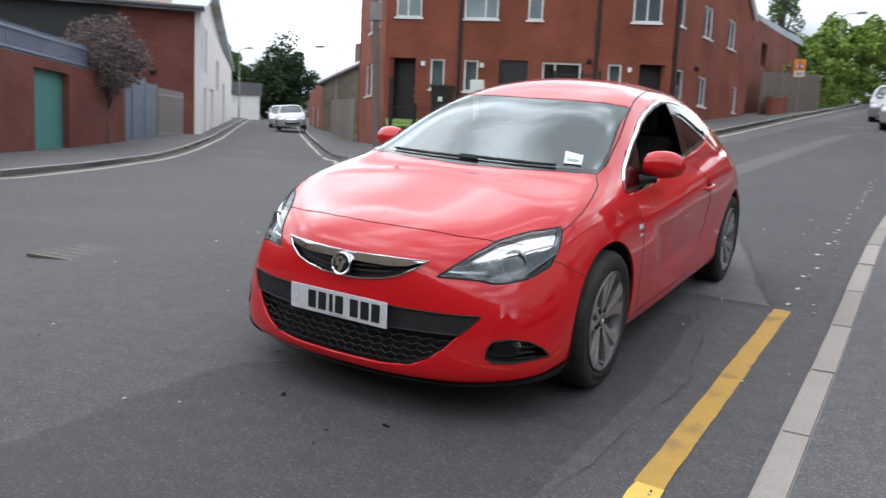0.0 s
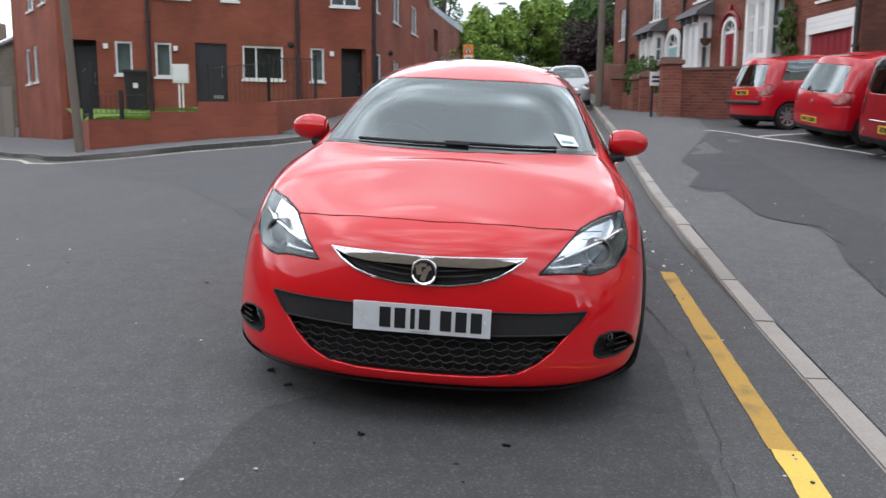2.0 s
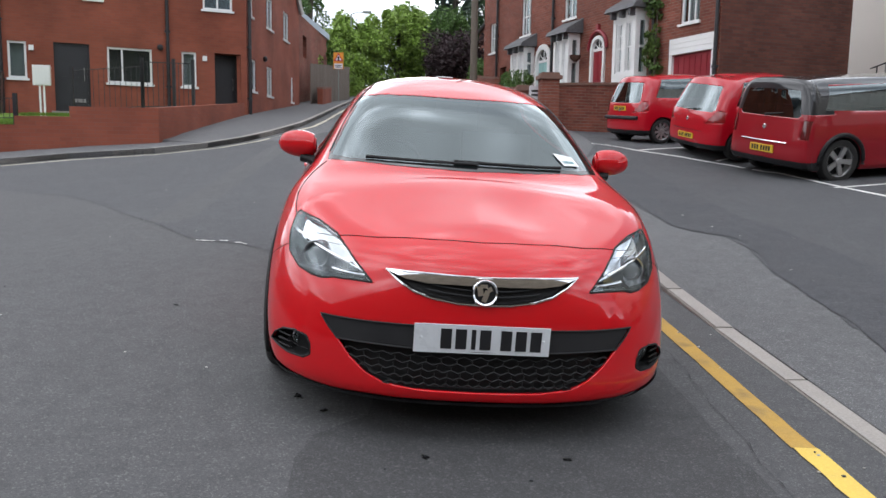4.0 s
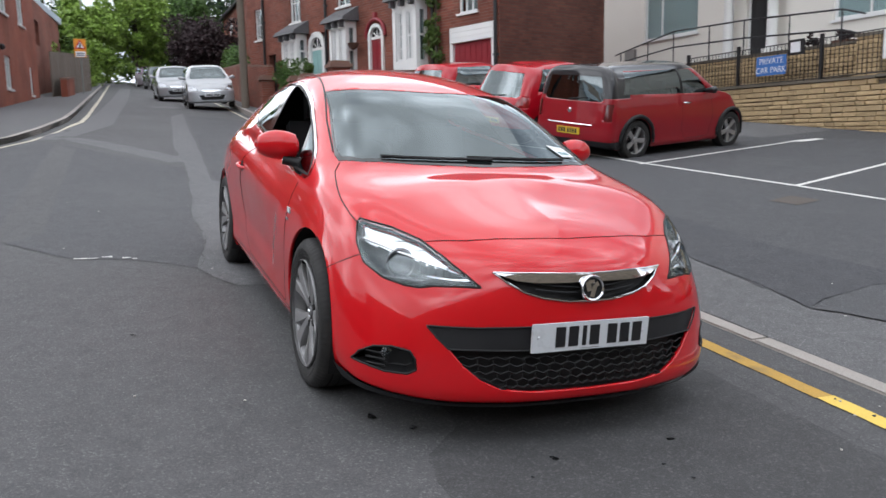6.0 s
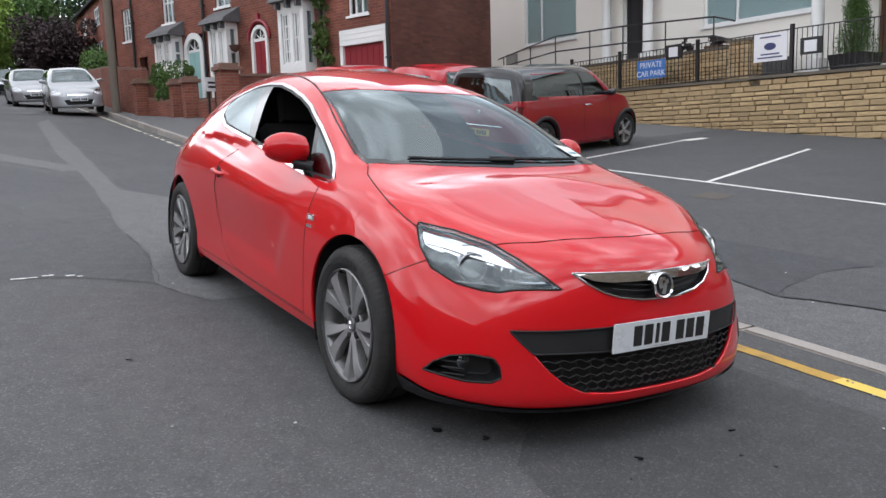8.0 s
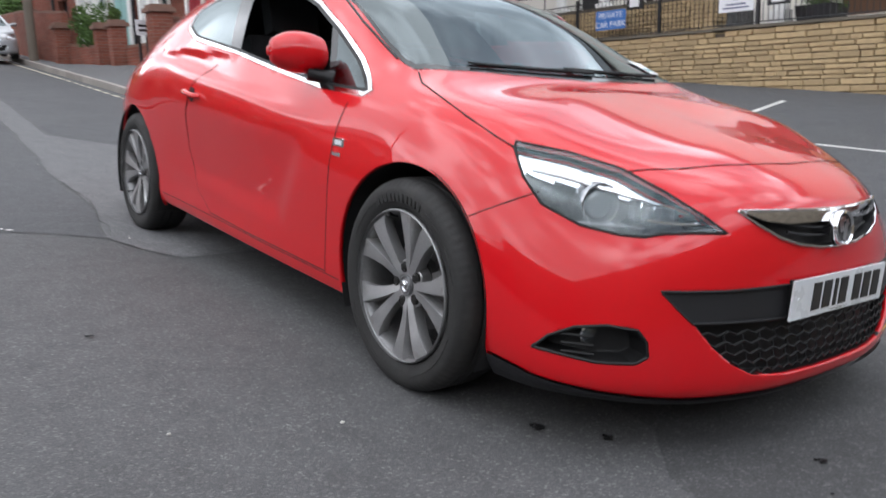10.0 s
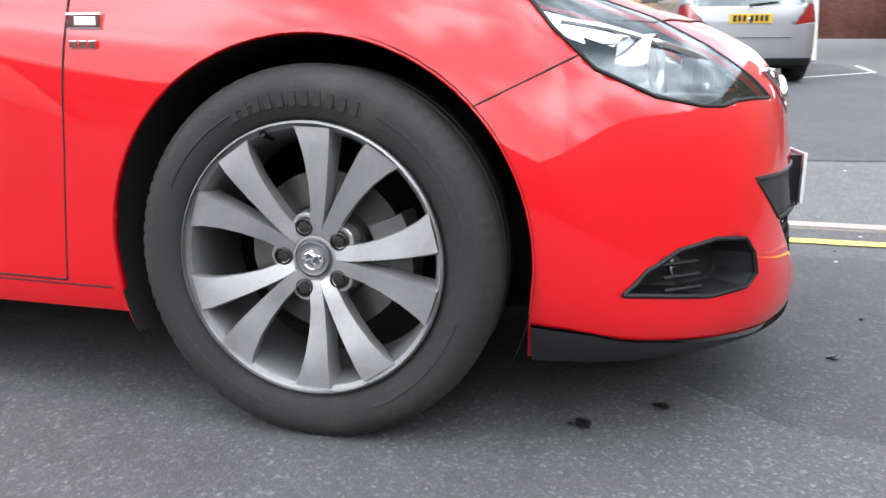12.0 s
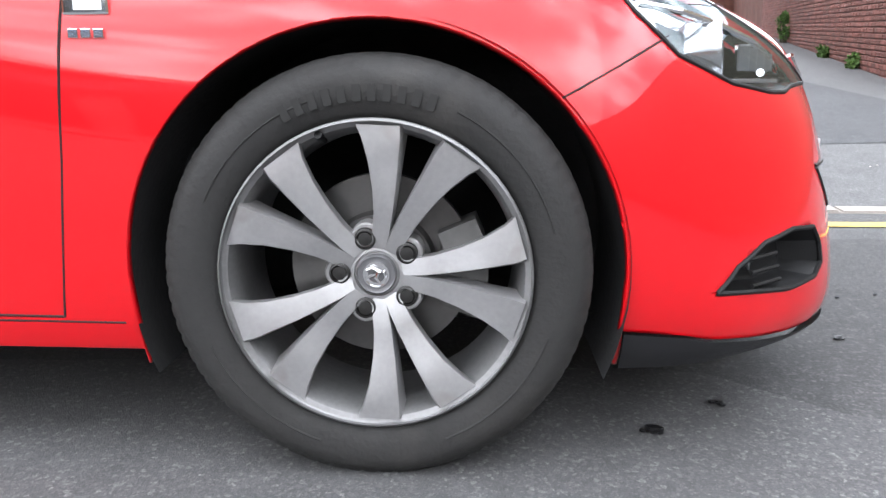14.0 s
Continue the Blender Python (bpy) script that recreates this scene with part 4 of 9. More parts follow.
vs = [bm.verts.new(p) for p in ((-6.55, 12.42, 1.76), (-4.95, 12.42, 1.76), (-4.7, 20.5, 1.9), (-6.55, 20.0, 1.9))]
bm.faces.new(vs)
tagged(part("lawn", bm, "grass", None), "small sloping patch of green lawn", "lawn", kind="structure")


def blades(name, n, spots, size, material, label):
    """Loose grass: many small upright blades."""
    rng = np.random.default_rng(5)
    verts, faces = [], []
    for _ in range(n):
        (x0, x1, y0, y1, za, zb) = spots[rng.integers(len(spots))]
        x, y = rng.uniform(x0, x1), y0 + (y1 - y0) * rng.uniform(0, 1) ** 1.8
        z = za + (zb - za) * (y - y0) / (y1 - y0)
        a, h, w = rng.uniform(0, 6.28), size * rng.uniform(0.6, 1.3), size * 0.14
        i = len(verts)
        verts += [(x - w * math.cos(a), y - w * math.sin(a), z), (x + w * math.cos(a), y + w * math.sin(a), z), (x + rng.normal(0, h * 0.3), y + rng.normal(0, h * 0.3), z + h)]
        faces.append((i, i + 1, i + 2))
    me = bpy.data.meshes.new(name)
    me.from_pydata(verts, [], faces)
    me.materials.append(M[material])
    return tagged(new(name, me), label, "grass", kind="stuff")


blades("grass", 6000, [(-9.0, -7.65, 12.45, 16, 1.43, 1.7), (-7.6, -6.6, 12.45, 16, 1.62, 1.75)], 0.06, "grass", "short green grass behind the garden wall")


def railing(name, pts, height, gap, label, bar=0.008, rail=0.016, post_every=0, material="black_metal", z=None):
    """Metal railings along a line of 3D points: two rails and upright bars."""
    rl = thing(name, label, "railing")
    bm = bmesh.new()
    add_tube(bm, [Vector(p) + Vector((0, 0, height)) for p in pts], rail, 6)
    part("top_rail", bm, material, rl)
    bm = bmesh.new()
    add_tube(bm, [Vector(p) + Vector((0, 0, 0.12)) for p in pts], rail, 6)
    part("bottom_rail", bm, material, rl)
    bm = bmesh.new()
    add_box(bm, -bar, bar, -bar, bar, 0.1, height)
    me = mesh_of("bar", bm, material)
    for a, b in zip(pts, pts[1:]):
        a, b = Vector(a), Vector(b)
        k = max(1, round((b - a).length / gap))
        for i in range(k):
            p = a.lerp(b, i / k)
            shared("bar", me, rl, Matrix.Translation(p))
    bm = bmesh.new()
    add_box(bm, -0.035, 0.035, -0.035, 0.035, -0.15, height + 0.1)
    pm = mesh_of("post", bm, material, bevel=0.006)
    for p in pts:
        shared("post", pm, rl, Matrix.Translation(p))
    return rl


railing("garden_railing", [(-9.0, 12.32, 1.44), (-8.3, 12.32, 1.44), (-7.62, 12.32, 1.44)], 0.5, 0.11, "low black metal railing on the garden wall", 0.005, 0.008)
railing("garden_railing", [(-9.9, 13.6, 1.44), (-9.05, 12.4, 1.44)], 1.1, 0.12, "black metal railing beside the path", 0.008, 0.014)
railing("garden_railing", [(-6.1, 15.4, 1.85), (-5.45, 15.7, 1.87), (-5.05, 15.9, 1.88)], 1.15, 0.12, "black metal railing beside the side door", 0.007, 0.014)
railing("garden_railing", [(-7.9, 15.9, 1.75), (-6.1, 15.4, 1.85)], 1.05, 0.14, "thin black metal railing in front of the flats", 0.005, 0.01)
meter = thing("utility_post", "white louvred utility box on two white posts", "utility box")
box_part("box", (-0.19, 0.19, -0.06, 0.06, 0.78, 1.25), "white_paint", meter, bevel=0.01)
for x in (-0.05, 0.04):
    box_part("post", (x - 0.02, x + 0.02, -0.02, 0.02, -0.2, 0.78), "white_paint", meter)
for k in range(5):
    box_part("louvre", (-0.16 + 0.066 * k, -0.11 + 0.066 * k, -0.072, -0.06, 0.82, 1.21), "white_paint", meter, bevel=0.004)
meter.matrix_basis = pose(-8.55, 15.8, 1.66, 0, 0, 10)
wheelie = thing("wheelie_bin", "dark green wheelie bin with a white mark", "bin")
bm = bmesh.new()
v0 = [(-0.24, -0.25, 0), (0.24, -0.25, 0), (0.24, 0.25, 0), (-0.24, 0.25, 0)]
v1 = [(-0.29, -0.32, 0.95), (0.29, -0.32, 0.95), (0.29, 0.32, 0.95), (-0.29, 0.32, 0.95)]
vs = [bm.verts.new(p) for p in v0 + v1]
for f in ((3, 2, 1, 0), (4, 5, 6, 7), (0, 1, 5, 4), (1, 2, 6, 5), (2, 3, 7, 6), (3, 0, 4, 7)):
    bm.faces.new([vs[i] for i in f])
part("bin_body", bm, "dark_door", wheelie, bevel=0.02)
box_part("lid", (-0.31, 0.31, -0.35, 0.36, 0.95, 1.02), "dark_door", wheelie, bevel=0.02)
box_part("mark", (-0.06, 0.06, -0.315, -0.30, 0.55, 0.68), "white_paint", wheelie)
wheelie.matrix_basis = pose(-10.15, 16.6, 1.8, 0, 0, 20)

# --- the brick terrace up the hill ---
TM = pose(3.476, 28.035, 0, 0, 0, -74)


def ty(y):
    return 27.75 - y


def sash_bay(parent, y0, y1, z0, z1, depth=0.4, lintel=0.45):
    """A square bay of white sashes with a dark lead roof on brackets."""
    a, b = ty(y1), ty(y0)
    base = box_part("bay_base", (a, b, -depth, 0, z0 - 1.2, z0), "white_paint", parent, "white painted bay base", bevel=0.01, m=TM)
    bm = bmesh.new()
    add_box(bm, a, b, -depth, 0, z1, z1 + lintel)
    bay = part("bay_window", bm, "white_paint", parent, "white painted square bay window", bevel=0.01, m=TM)
    for f in (0.0, 0.5, 1.0):
        u = lerp(a + 0.07, b - 0.07, f)
        box_part("bay_post", (u - 0.07, u + 0.07, -depth, -depth + 0.14, z0, z1), "white_paint", bay, bevel=0.01)
    for u in (a + 0.06, b - 0.06):
        box_part("bay_jamb", (u - 0.06, u + 0.06, -0.12, 0, z0, z1), "white_paint", bay, bevel=0.01)
    for k in range(2):
        u0, u1 = lerp(a + 0.14, b - 0.14, k / 2) + 0.04, lerp(a + 0.14, b - 0.14, (k + 1) / 2) - 0.04
        window(bay, Matrix.Translation((0, -depth, 0)), u0, u1, z0, z1, (0.33, 0.66), (0.5, 0.25, 0.75) if k == 0 else (0.5,), "curtain", False, 0.05, 0.05)
    for u, s in ((a, 1), (b, -1)):
        bm = bmesh.new()
        add_box(bm, u + s * 0.03 - 0.02, u + s * 0.03 + 0.02, -depth + 0.14, -0.12, z0, z1)
        part("side_light", bm, "house_glass", bay).visible_shadow = False
        box_part("curtain", (u + s * 0.10 - 0.015, u + s * 0.10 + 0.015, -depth + 0.15, -0.02, z0, z1), "curtain", bay)
        box_part("side_rail", (u + s * 0.03 - 0.03, u + s * 0.03 + 0.03, -depth + 0.14, -0.12, (z0 + z1) / 2 - 0.03, (z0 + z1) / 2 + 0.03), "white_paint", bay)
    bm = bmesh.new()
    prof = [(-depth - 0.22, z1 + lintel), (0, z1 + lintel), (0, z1 + lintel + 0.45), (-depth - 0.15, z1 + lintel + 0.12)]
    add_prism(bm, prof, a - 0.18, b + 0.18, Matrix(((0, 0, 1, 0), (1, 0, 0, 0), (0, 1, 0, 0), (0, 0, 0, 1))))
    part("bay_roof", bm, "slate", bay, "dark lead bay roof", bevel=0.01)
    for u in (a + 0.1, (a + b) / 2, b - 0.1):
        box_part("bracket", (u - 0.05, u + 0.05, -depth - 0.16, -depth, z1 + lintel - 0.18, z1 + lintel), "slate", bay, bevel=0.01)


def arch_door(parent, y0, y1, z0, z1, leaf_mat, arch_mat, label, fw):
    """A round-headed doorway with a painted surround, a leaf and a fanlight."""
    a, b = ty(y1), ty(y0)
    r, mid = (b - a) / 2, (a + b) / 2
    zs = z1 - r
    bm = bmesh.new()
    outer = [(a - 0.0, z0)] + [(mid - r * math.cos(math.pi * k / 14), zs + r * math.sin(math.pi * k / 14)) for k in range(15)] + [(b, z0)]
    q = r - fw
    inner = [(a + fw, z0)] + [(mid - q * math.cos(math.pi * k / 14), zs + q * math.sin(math.pi * k / 14)) for k in range(15)] + [(b - fw, z0)]
    y = -0.06
    o = [bm.verts.new((u, y, z)) for u, z in outer]
    i = [bm.verts.new((u, y, z)) for u, z in inner]
    o2 = [bm.verts.new((u, 0.0, z)) for u, z in outer]
    i2 = [bm.verts.new((u, 0.1, z)) for u, z in inner]
    for k in range(len(o) - 1):
        bm.faces.new((o[k], o[k + 1], i[k + 1], i[k]))
        bm.faces.new((o[k], o2[k], o2[k + 1], o[k + 1]))
        bm.faces.new((i[k], i[k + 1], i2[k + 1], i2[k]))
    d = part("doorway", bm, arch_mat, parent, label, m=TM)
    box_part("leaf", (a + fw, b - fw, 0.02, 0.06, z0, zs + 0.0), leaf_mat, d, bevel=0.004)
    for ga, gb in ((0.08, 0.42), (0.5, 0.93)):
        for fa, fb in ((0.12, 0.45), (0.55, 0.88)):
            box_part("panel", (lerp(a + fw, b - fw, fa), lerp(a + fw, b - fw, fb), 0.008, 0.02, lerp(z0, zs, ga), lerp(z0, zs, gb)), leaf_mat, d, bevel=0.006)
    bm = bmesh.new()
    fan = [bm.verts.new((u, 0.03, z)) for u, z in inner[1:-1]]
    bm.faces.new(fan)
    # dark sheet in the arch, painted as the unlit hall behind
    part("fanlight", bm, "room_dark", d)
    bm = bmesh.new()
    for k in (3, 7, 11):
        add_tube(bm, [(mid, 0.02, zs), (mid - q * math.cos(math.pi * k / 14), 0.02, zs + q * math.sin(math.pi * k / 14))], 0.018, 4)
    add_box(bm, a + fw, b - fw, 0.0, 0.06, zs - 0.05, zs + 0.03)
    part("glazing_bar", bm, "white_paint", d)


terrace = thing("terrace_house", "red brick Victorian terrace houses with white bays", "house")
TW = [(14.4, 15.15, 4.28, 5.75), (20.4, 21.2, 5.25, 6.6), (23.6, 24.35, 5.13, 6.45), (26.48, 27.15, 4.83, 5.95)]
BAYS = [(16.5, 17.6, 3.23, 4.58), (20.12, 21.1, 3.17, 4.5), (23.25, 24.35, 3.72, 4.45)]
TO = [(13.8, 15.57, 1.0, 3.96), (18.6, 19.4, 2.3, 4.46), (22.0, 23.1, 2.6, 4.6), (25.57, 26.15, 2.6, 4.2)] + [(a + 0.05, b - 0.05, c, d) for a, b, c, d in BAYS]
wall("wall", TM, 14.147, 0.0, 9.4, [(ty(b), ty(a), c, d) for a, b, c, d in TW + TO], "brick_old", terrace, "weathered red brick front wall")
for k, (y0, y1, z0, z1) in enumerate(TW):
    window(terrace, TM, ty(y1), ty(y0), z0, z1, (0.33, 0.66) if k != 1 else (0.5,), (0.5,), "curtain", True, 0.05, 0.08, "white sash window", "white_paint")
for y0, y1, z0, z1 in BAYS:
    sash_bay(terrace, y0, y1, z0, z1, lintel=0.2 if y0 > 17 else 0.3)
arch_door(terrace, 18.6, 19.4, 2.3, 4.5, "door_red", "white_paint", "red door under a white round arch", 0.1)
arch_door(terrace, 22.0, 23.1, 2.6, 4.66, "door_teal", "white_paint", "pale green door under a white round arch", 0.18)
# moulded dark red hood over the red door
hood = [(ty(19.0) - 0.5 * math.cos(math.pi * k / 16), -0.05, 4.1 + 0.52 * math.sin(math.pi * k / 16)) for k in range(17)]
bm = bmesh.new()
add_tube(bm, hood, 0.055, 8)
add_box(bm, ty(19.0) - 0.06, ty(19.0) + 0.06, -0.09, 0.0, 4.6, 4.82)
part("hood_mould", bm, "door_red", terrace, "dark red moulded arch", smooth=True, m=TM)
box_part("passage_door", (ty(26.15), ty(25.57), 0.2, 0.26, 2.6, 4.2), "dark_door", terrace, m=TM)
# garage with a white header
gd = box_part("garage_door", (ty(15.45), ty(13.92), 0.1, 0.16, 1.0, 3.55), "door_red", terrace, "dark red up-and-over garage door", m=TM)
for k in range(7):
    u = lerp(ty(15.45), ty(13.92), (k + 0.5) / 7)
    box_part("garage_rib", (u - 0.095, u + 0.095, 0.085, 0.1, 1.1, 3.47), "door_red", gd, bevel=0.004)
gh = box_part("garage_header", (ty(15.57), ty(13.8), 0.02, 0.12, 3.55, 3.96), "white_paint", terrace, "white boarded garage header", bevel=0.01, m=TM)
for k in range(3):
    box_part("header_board", (ty(15.55), ty(13.82), 0.0, 0.02, 3.56 + 0.132 * k, 3.683 + 0.132 * k), "white_paint", gh, bevel=0.004)
for u in (ty(15.57), ty(13.92)):
    box_part("garage_jamb", (u, u + 0.12, 0.02, 0.16, 1.0, 3.55), "white_paint", terrace, m=TM)
for y in (13.68, 16.2, 21.85, 26.36):
    pipe(terrace, TM, ty(y), 1.6, 9.2, 0.045)
# hanging basket by the red door
bm = bmesh.new()
add_lathe(bm, [(0.04, 0), (0.15, 0.1), (0.18, 0.2), (0, 0.21)], 14, TM @ Matrix.Translation((ty(19.85), -0.3, 3.8)))
part("hanging_basket", bm, "pot_brown", terrace, "brown hanging basket", smooth=True)
# end wall towards the car park, far end, back and roof
EM = TM @ pose(14.15, 0.003, 0, 0, 0, 90)
wall("wall", EM, 3.95, 0.0, 9.4, [], "brick_dark", terrace, "plain brown brick end wall", 0.2, top=[(0, 9.4), (3.95, 9.4), (1.975, 10.9)])
wall("wall", TM @ pose(0.003, 3.95, 0, 0, 0, -90), 3.645, 0.0, 9.4, [], "brick_old", terrace)
wall("wall", TM @ pose(13.94, 3.95, 0, 0, 0, 180), 13.6, 0.0, 9.3, [], "brick_old", terrace)
bm = bmesh.new()
vs = [bm.verts.new(p) for p in ((-0.2, -0.35, 9.3), (14.35, -0.35, 9.3), (14.35, 1.975, 11.06), (-0.2, 1.975, 11.06), (-0.2, 4.3, 9.3), (14.35, 4.3, 9.3))]
for f in ((0, 1, 2, 3), (3, 2, 5, 4)):
    bm.faces.new([vs[i] for i in f])
part("roof", bm, "slate", terrace, "dark slate roof", m=TM).modifiers.new("thickness", "SOLIDIFY").thickness = 0.12
# upper house beyond the terrace
far_house = thing("far_house", "brick house with white bay further up the hill", "house")
FW2 = pose(7.6, 66, 0, 0, 0, -90)
HO = [(3.2, 5.4, 6.2, 8.2), (8.5, 11, 6.1, 8.3), (3.3, 5.2, 9.4, 10.6), (8.6, 10.6, 9.4, 10.6)]
wall("wall", FW2, 14.5, 2.0, 11.2, HO, "brick_old", far_house, "red brick front")
for a, b, c, d in HO:
    window(far_house, FW2, a, b, c, d, (0.33, 0.66), (0.5,), "curtain", True, 0.08, 0.06)
wall("wall", pose(7.6, 51.5, 0), 7, 2.0, 11.2, [], "brick_old", far_house, top=[(0, 11.2), (7, 11.2), (3.5, 14)])
bm = bmesh.new()
vs = [bm.verts.new(p) for p in ((7.2, 51.2, 11.1), (7.2, 66.3, 11.1), (11.1, 66.3, 14.1), (11.1, 51.2, 14.1), (15, 51.2, 11.1), (15, 66.3, 11.1))]
for f in ((0, 3, 2, 1), (3, 4, 5, 2)):
    bm.faces.new([vs[i] for i in f])
part("roof", bm, "slate", far_house, "dark slate roof").modifiers.new("thickness", "SOLIDIFY").thickness = 0.12

# garden walls, piers and hedge along the footway
front_wall = thing("front_garden_wall", "old red brick garden walls with square piers", "wall", kind="structure")


def pier(x, y, z0, z1, w=0.42):
    bm = bmesh.new()
    add_box(bm, -w / 2, w / 2, -w / 2, w / 2, z0 - 0.5, z1)
    p = part("pier", bm, "brick_old", front_wall, "square brick pier", m=pose(x, y, 0))
    uv_walls(p.data)
    bm = bmesh.new()
    add_box(bm, -w / 2 - 0.06, w / 2 + 0.06, -w / 2 - 0.06, w / 2 + 0.06, z1, z1 + 0.09)
    add_box(bm, -w / 2, w / 2, -w / 2, w / 2, z1 + 0.09, z1 + 0.16)
    part("pier_cap", bm, "coping", p, bevel=0.015)


def pz(x, y):
    return pave_z(x, y)


def walk_line(k):
    """The back of the footway in front of the terrace, k metres up from the first pier."""
    return 3.68 - 0.0712 * k, 15.97 + 0.9975 * k


straight_wall("wall_run", (3.88, 16.0), (6.62, 16.79), 1.1, 2.72, 1.1, 2.86, 0.23, "brick_old", front_wall, "", "coping")
for k, zt, w in ((0.0, 2.86, 0.45), (2.65, 2.76, 0.36), (3.7, 2.78, 0.36), (7.1, 3.05, 0.4)):
    x, y = walk_line(k)
    pier(x, y, pz(x, y), zt, w)
for ka, kb, za, zb in ((0.25, 2.45, 2.22, 2.24), (3.9, 6.9, 2.32, 2.55), (7.3, 10.4, 3.5, 3.78)):
    (xa, ya), (xb, yb) = walk_line(ka), walk_line(kb)
    straight_wall("wall_run", (xa + 0.1, ya), (xb + 0.1, yb), pz(xa, ya) - 0.4, za, pz(xb, yb) - 0.4, zb, -0.2, "brick_old", front_wall, "", "coping")
for (xa, ya), (xb, yb) in (((3.04, 26.4), (3.3, 30)), ((3.3, 30), (3.75, 36)), ((3.75, 36), (4.2, 44)), ((4.2, 44), (4.5, 62))):
    straight_wall("wall_run", (xa, ya), (xb, yb), pz(xa, ya) - 0.4, pz(xa, ya) + 1.45, pz(xb, yb) - 0.4, pz(xb, yb) + 1.45, -0.23, "brick_old", front_wall, "", "coping")

# --- cream building behind the car park ---
cream = thing("cream_building", "cream rendered building with a columned porch", "building")
CM = pose(14.9, 24, 0, 0, 0, -90)


def cy(y):
    return 24 - y


CW = [(16.1, 18.7, 4.1, 5.9), (8.1, 11.2, 3.75, 5.6)]
CD = [(13.0, 14.1, 3.1, 5.4), (5.0, 6.6, 2.4, 5.2)]
wall("wall", CM, 28, 0.0, 9.0, [(cy(b), cy(a), c, d) for a, b, c, d in CW + CD], "render_cream", cream, "smooth cream rendered wall")
for y0, y1, z0, z1 in CW:
    window(cream, CM, cy(y1), cy(y0), z0, z1, (0.32,), (), "blind", True, 0.07, 0.09, "wide white window with vertical blinds")
for k, (y0, y1, z0, z1) in enumerate(CD):
    door(cream, CM, cy(y1), cy(y0), z0, z1, "dark_door" if k == 0 else "brown_wood", 0.12, "dark panelled door" if k == 0 else "brown timber door", frame="white_paint" if k == 0 else "brown_wood", panels=tuple((0.04 + 0.16 * q, 0.16 + 0.16 * q, 0.02, 0.98) for q in range(6)))
for y in (12.75, 14.35, 7.35, 4.6):
    bm = bmesh.new()
    zb = 3.0 if y > 10 else 2.3
    add_box(bm, -0.17, 0.17, -0.17, 0.17, zb - 0.4, zb + 0.25)
    add_lathe(bm, [(0.15, zb + 0.25), (0.14, zb + 0.4), (0.125, zb + 2.2), (0.16, zb + 2.3), (0.17, zb + 2.45)], 20)
    part("column", bm, "white_paint", cream, "white column of the porch", smooth=True, m=pose(14.5 if y > 10 else 13.9, y, 0))
for ya, yb, xx, z in ((12.5, 14.6, 14.3, 5.45), (4.3, 7.7, 13.7, 4.75)):
    bm = bmesh.new()
    add_box(bm, xx, 14.9, ya, yb, z, z + 0.35)
    part("porch_roof", bm, "white_paint", cream, "white porch canopy", bevel=0.02)
box_part("wall_box", (cy(19.6), cy(19.1), -0.12, 0, 3.0, 3.9), "steel_bar", cream, "grey meter cupboard", bevel=0.01, m=CM)
bm = bmesh.new()
vs = [bm.verts.new(p) for p in ((14.6, 24.2, 9), (14.6, -4.2, 9), (18.9, -4.2, 12), (18.9, 24.2, 12), (23, 24.2, 9), (23, -4.2, 9))]
for f in ((0, 1, 2, 3), (3, 2, 5, 4)):
    bm.faces.new([vs[i] for i in f])
wall("wall", pose(14.9, -4.0, 0), 8.0, 0.0, 9.0, [], "render_cream", cream, "smooth cream rendered end wall", top=[(0, 9.0), (8.0, 9.0), (4.0, 11.8)])
part("roof", bm, "slate", cream, "slate roof").modifiers.new("thickness", "SOLIDIFY").thickness = 0.12
# raised landing and ramp
bm = bmesh.new()
add_prism(bm, [(13.15, -1), (14.9, -1), (14.9, 8.6), (13.15, 8.6)], 0.2, 2.05)
add_prism(bm, [(13.75, 8.6), (14.9, 8.6), (14.9, 19.9), (13.75, 19.9)], 0.2, 2.75)
tagged(part("landing", bm, "pavement"), "grey landing and ramp in front of the building", "landing", kind="structure")
# railings on the ramp
ramp_rail = thing("ramp_handrail", "black metal handrail along the entrance ramp", "railing")
for dz in (0.0, -0.45):
    bm = bmesh.new()
    add_tube(bm, [(13.7, 18.6, 3.62 + dz * 0.6), (13.7, 15.7, 4.02 + dz), (13.7, 12.9, 3.95 + dz), (13.7, 9.9, 3.78 + dz), (13.7, 9.3, 3.6 + dz)], 0.022, 8)
    part("rail", bm, "black_metal", ramp_rail, smooth=True)
for y, z in ((18.3, 3.65), (16.9, 3.82), (15.7, 4.0), (14.2, 3.98), (12.9, 3.93), (11.4, 3.85), (9.9, 3.76)):
    bm = bmesh.new()
    add_tube(bm, [(13.7, y, 2.6), (13.7, y, z)], 0.018, 8)
    part("post", bm, "black_metal", ramp_rail, smooth=True)
# fence of bars on the retaining wall
railing("bar_fence", [(13.02, 14.2, 2.1), (13.02, 12.33, 2.12), (13.02, 9.8, 2.13), (13.02, 7.35, 2.16), (13.02, 4.6, 2.15), (13.02, 2.0, 2.12)], 0.98, 0.115, "black metal bar fence on the stone wall", 0.006, 0.013)


def lettering(text, size, material, parent, m, name="lettering"):
    cu = bpy.data.curves.new(name, "FONT")
    cu.body, cu.size, cu.extrude, cu.align_x, cu.align_y = text, size, 0.002, "CENTER", "CENTER"
    cu.materials.append(M[material])
    ob = new(name, cu)
    ob.parent = parent
    ob.matrix_basis = m
    return ob


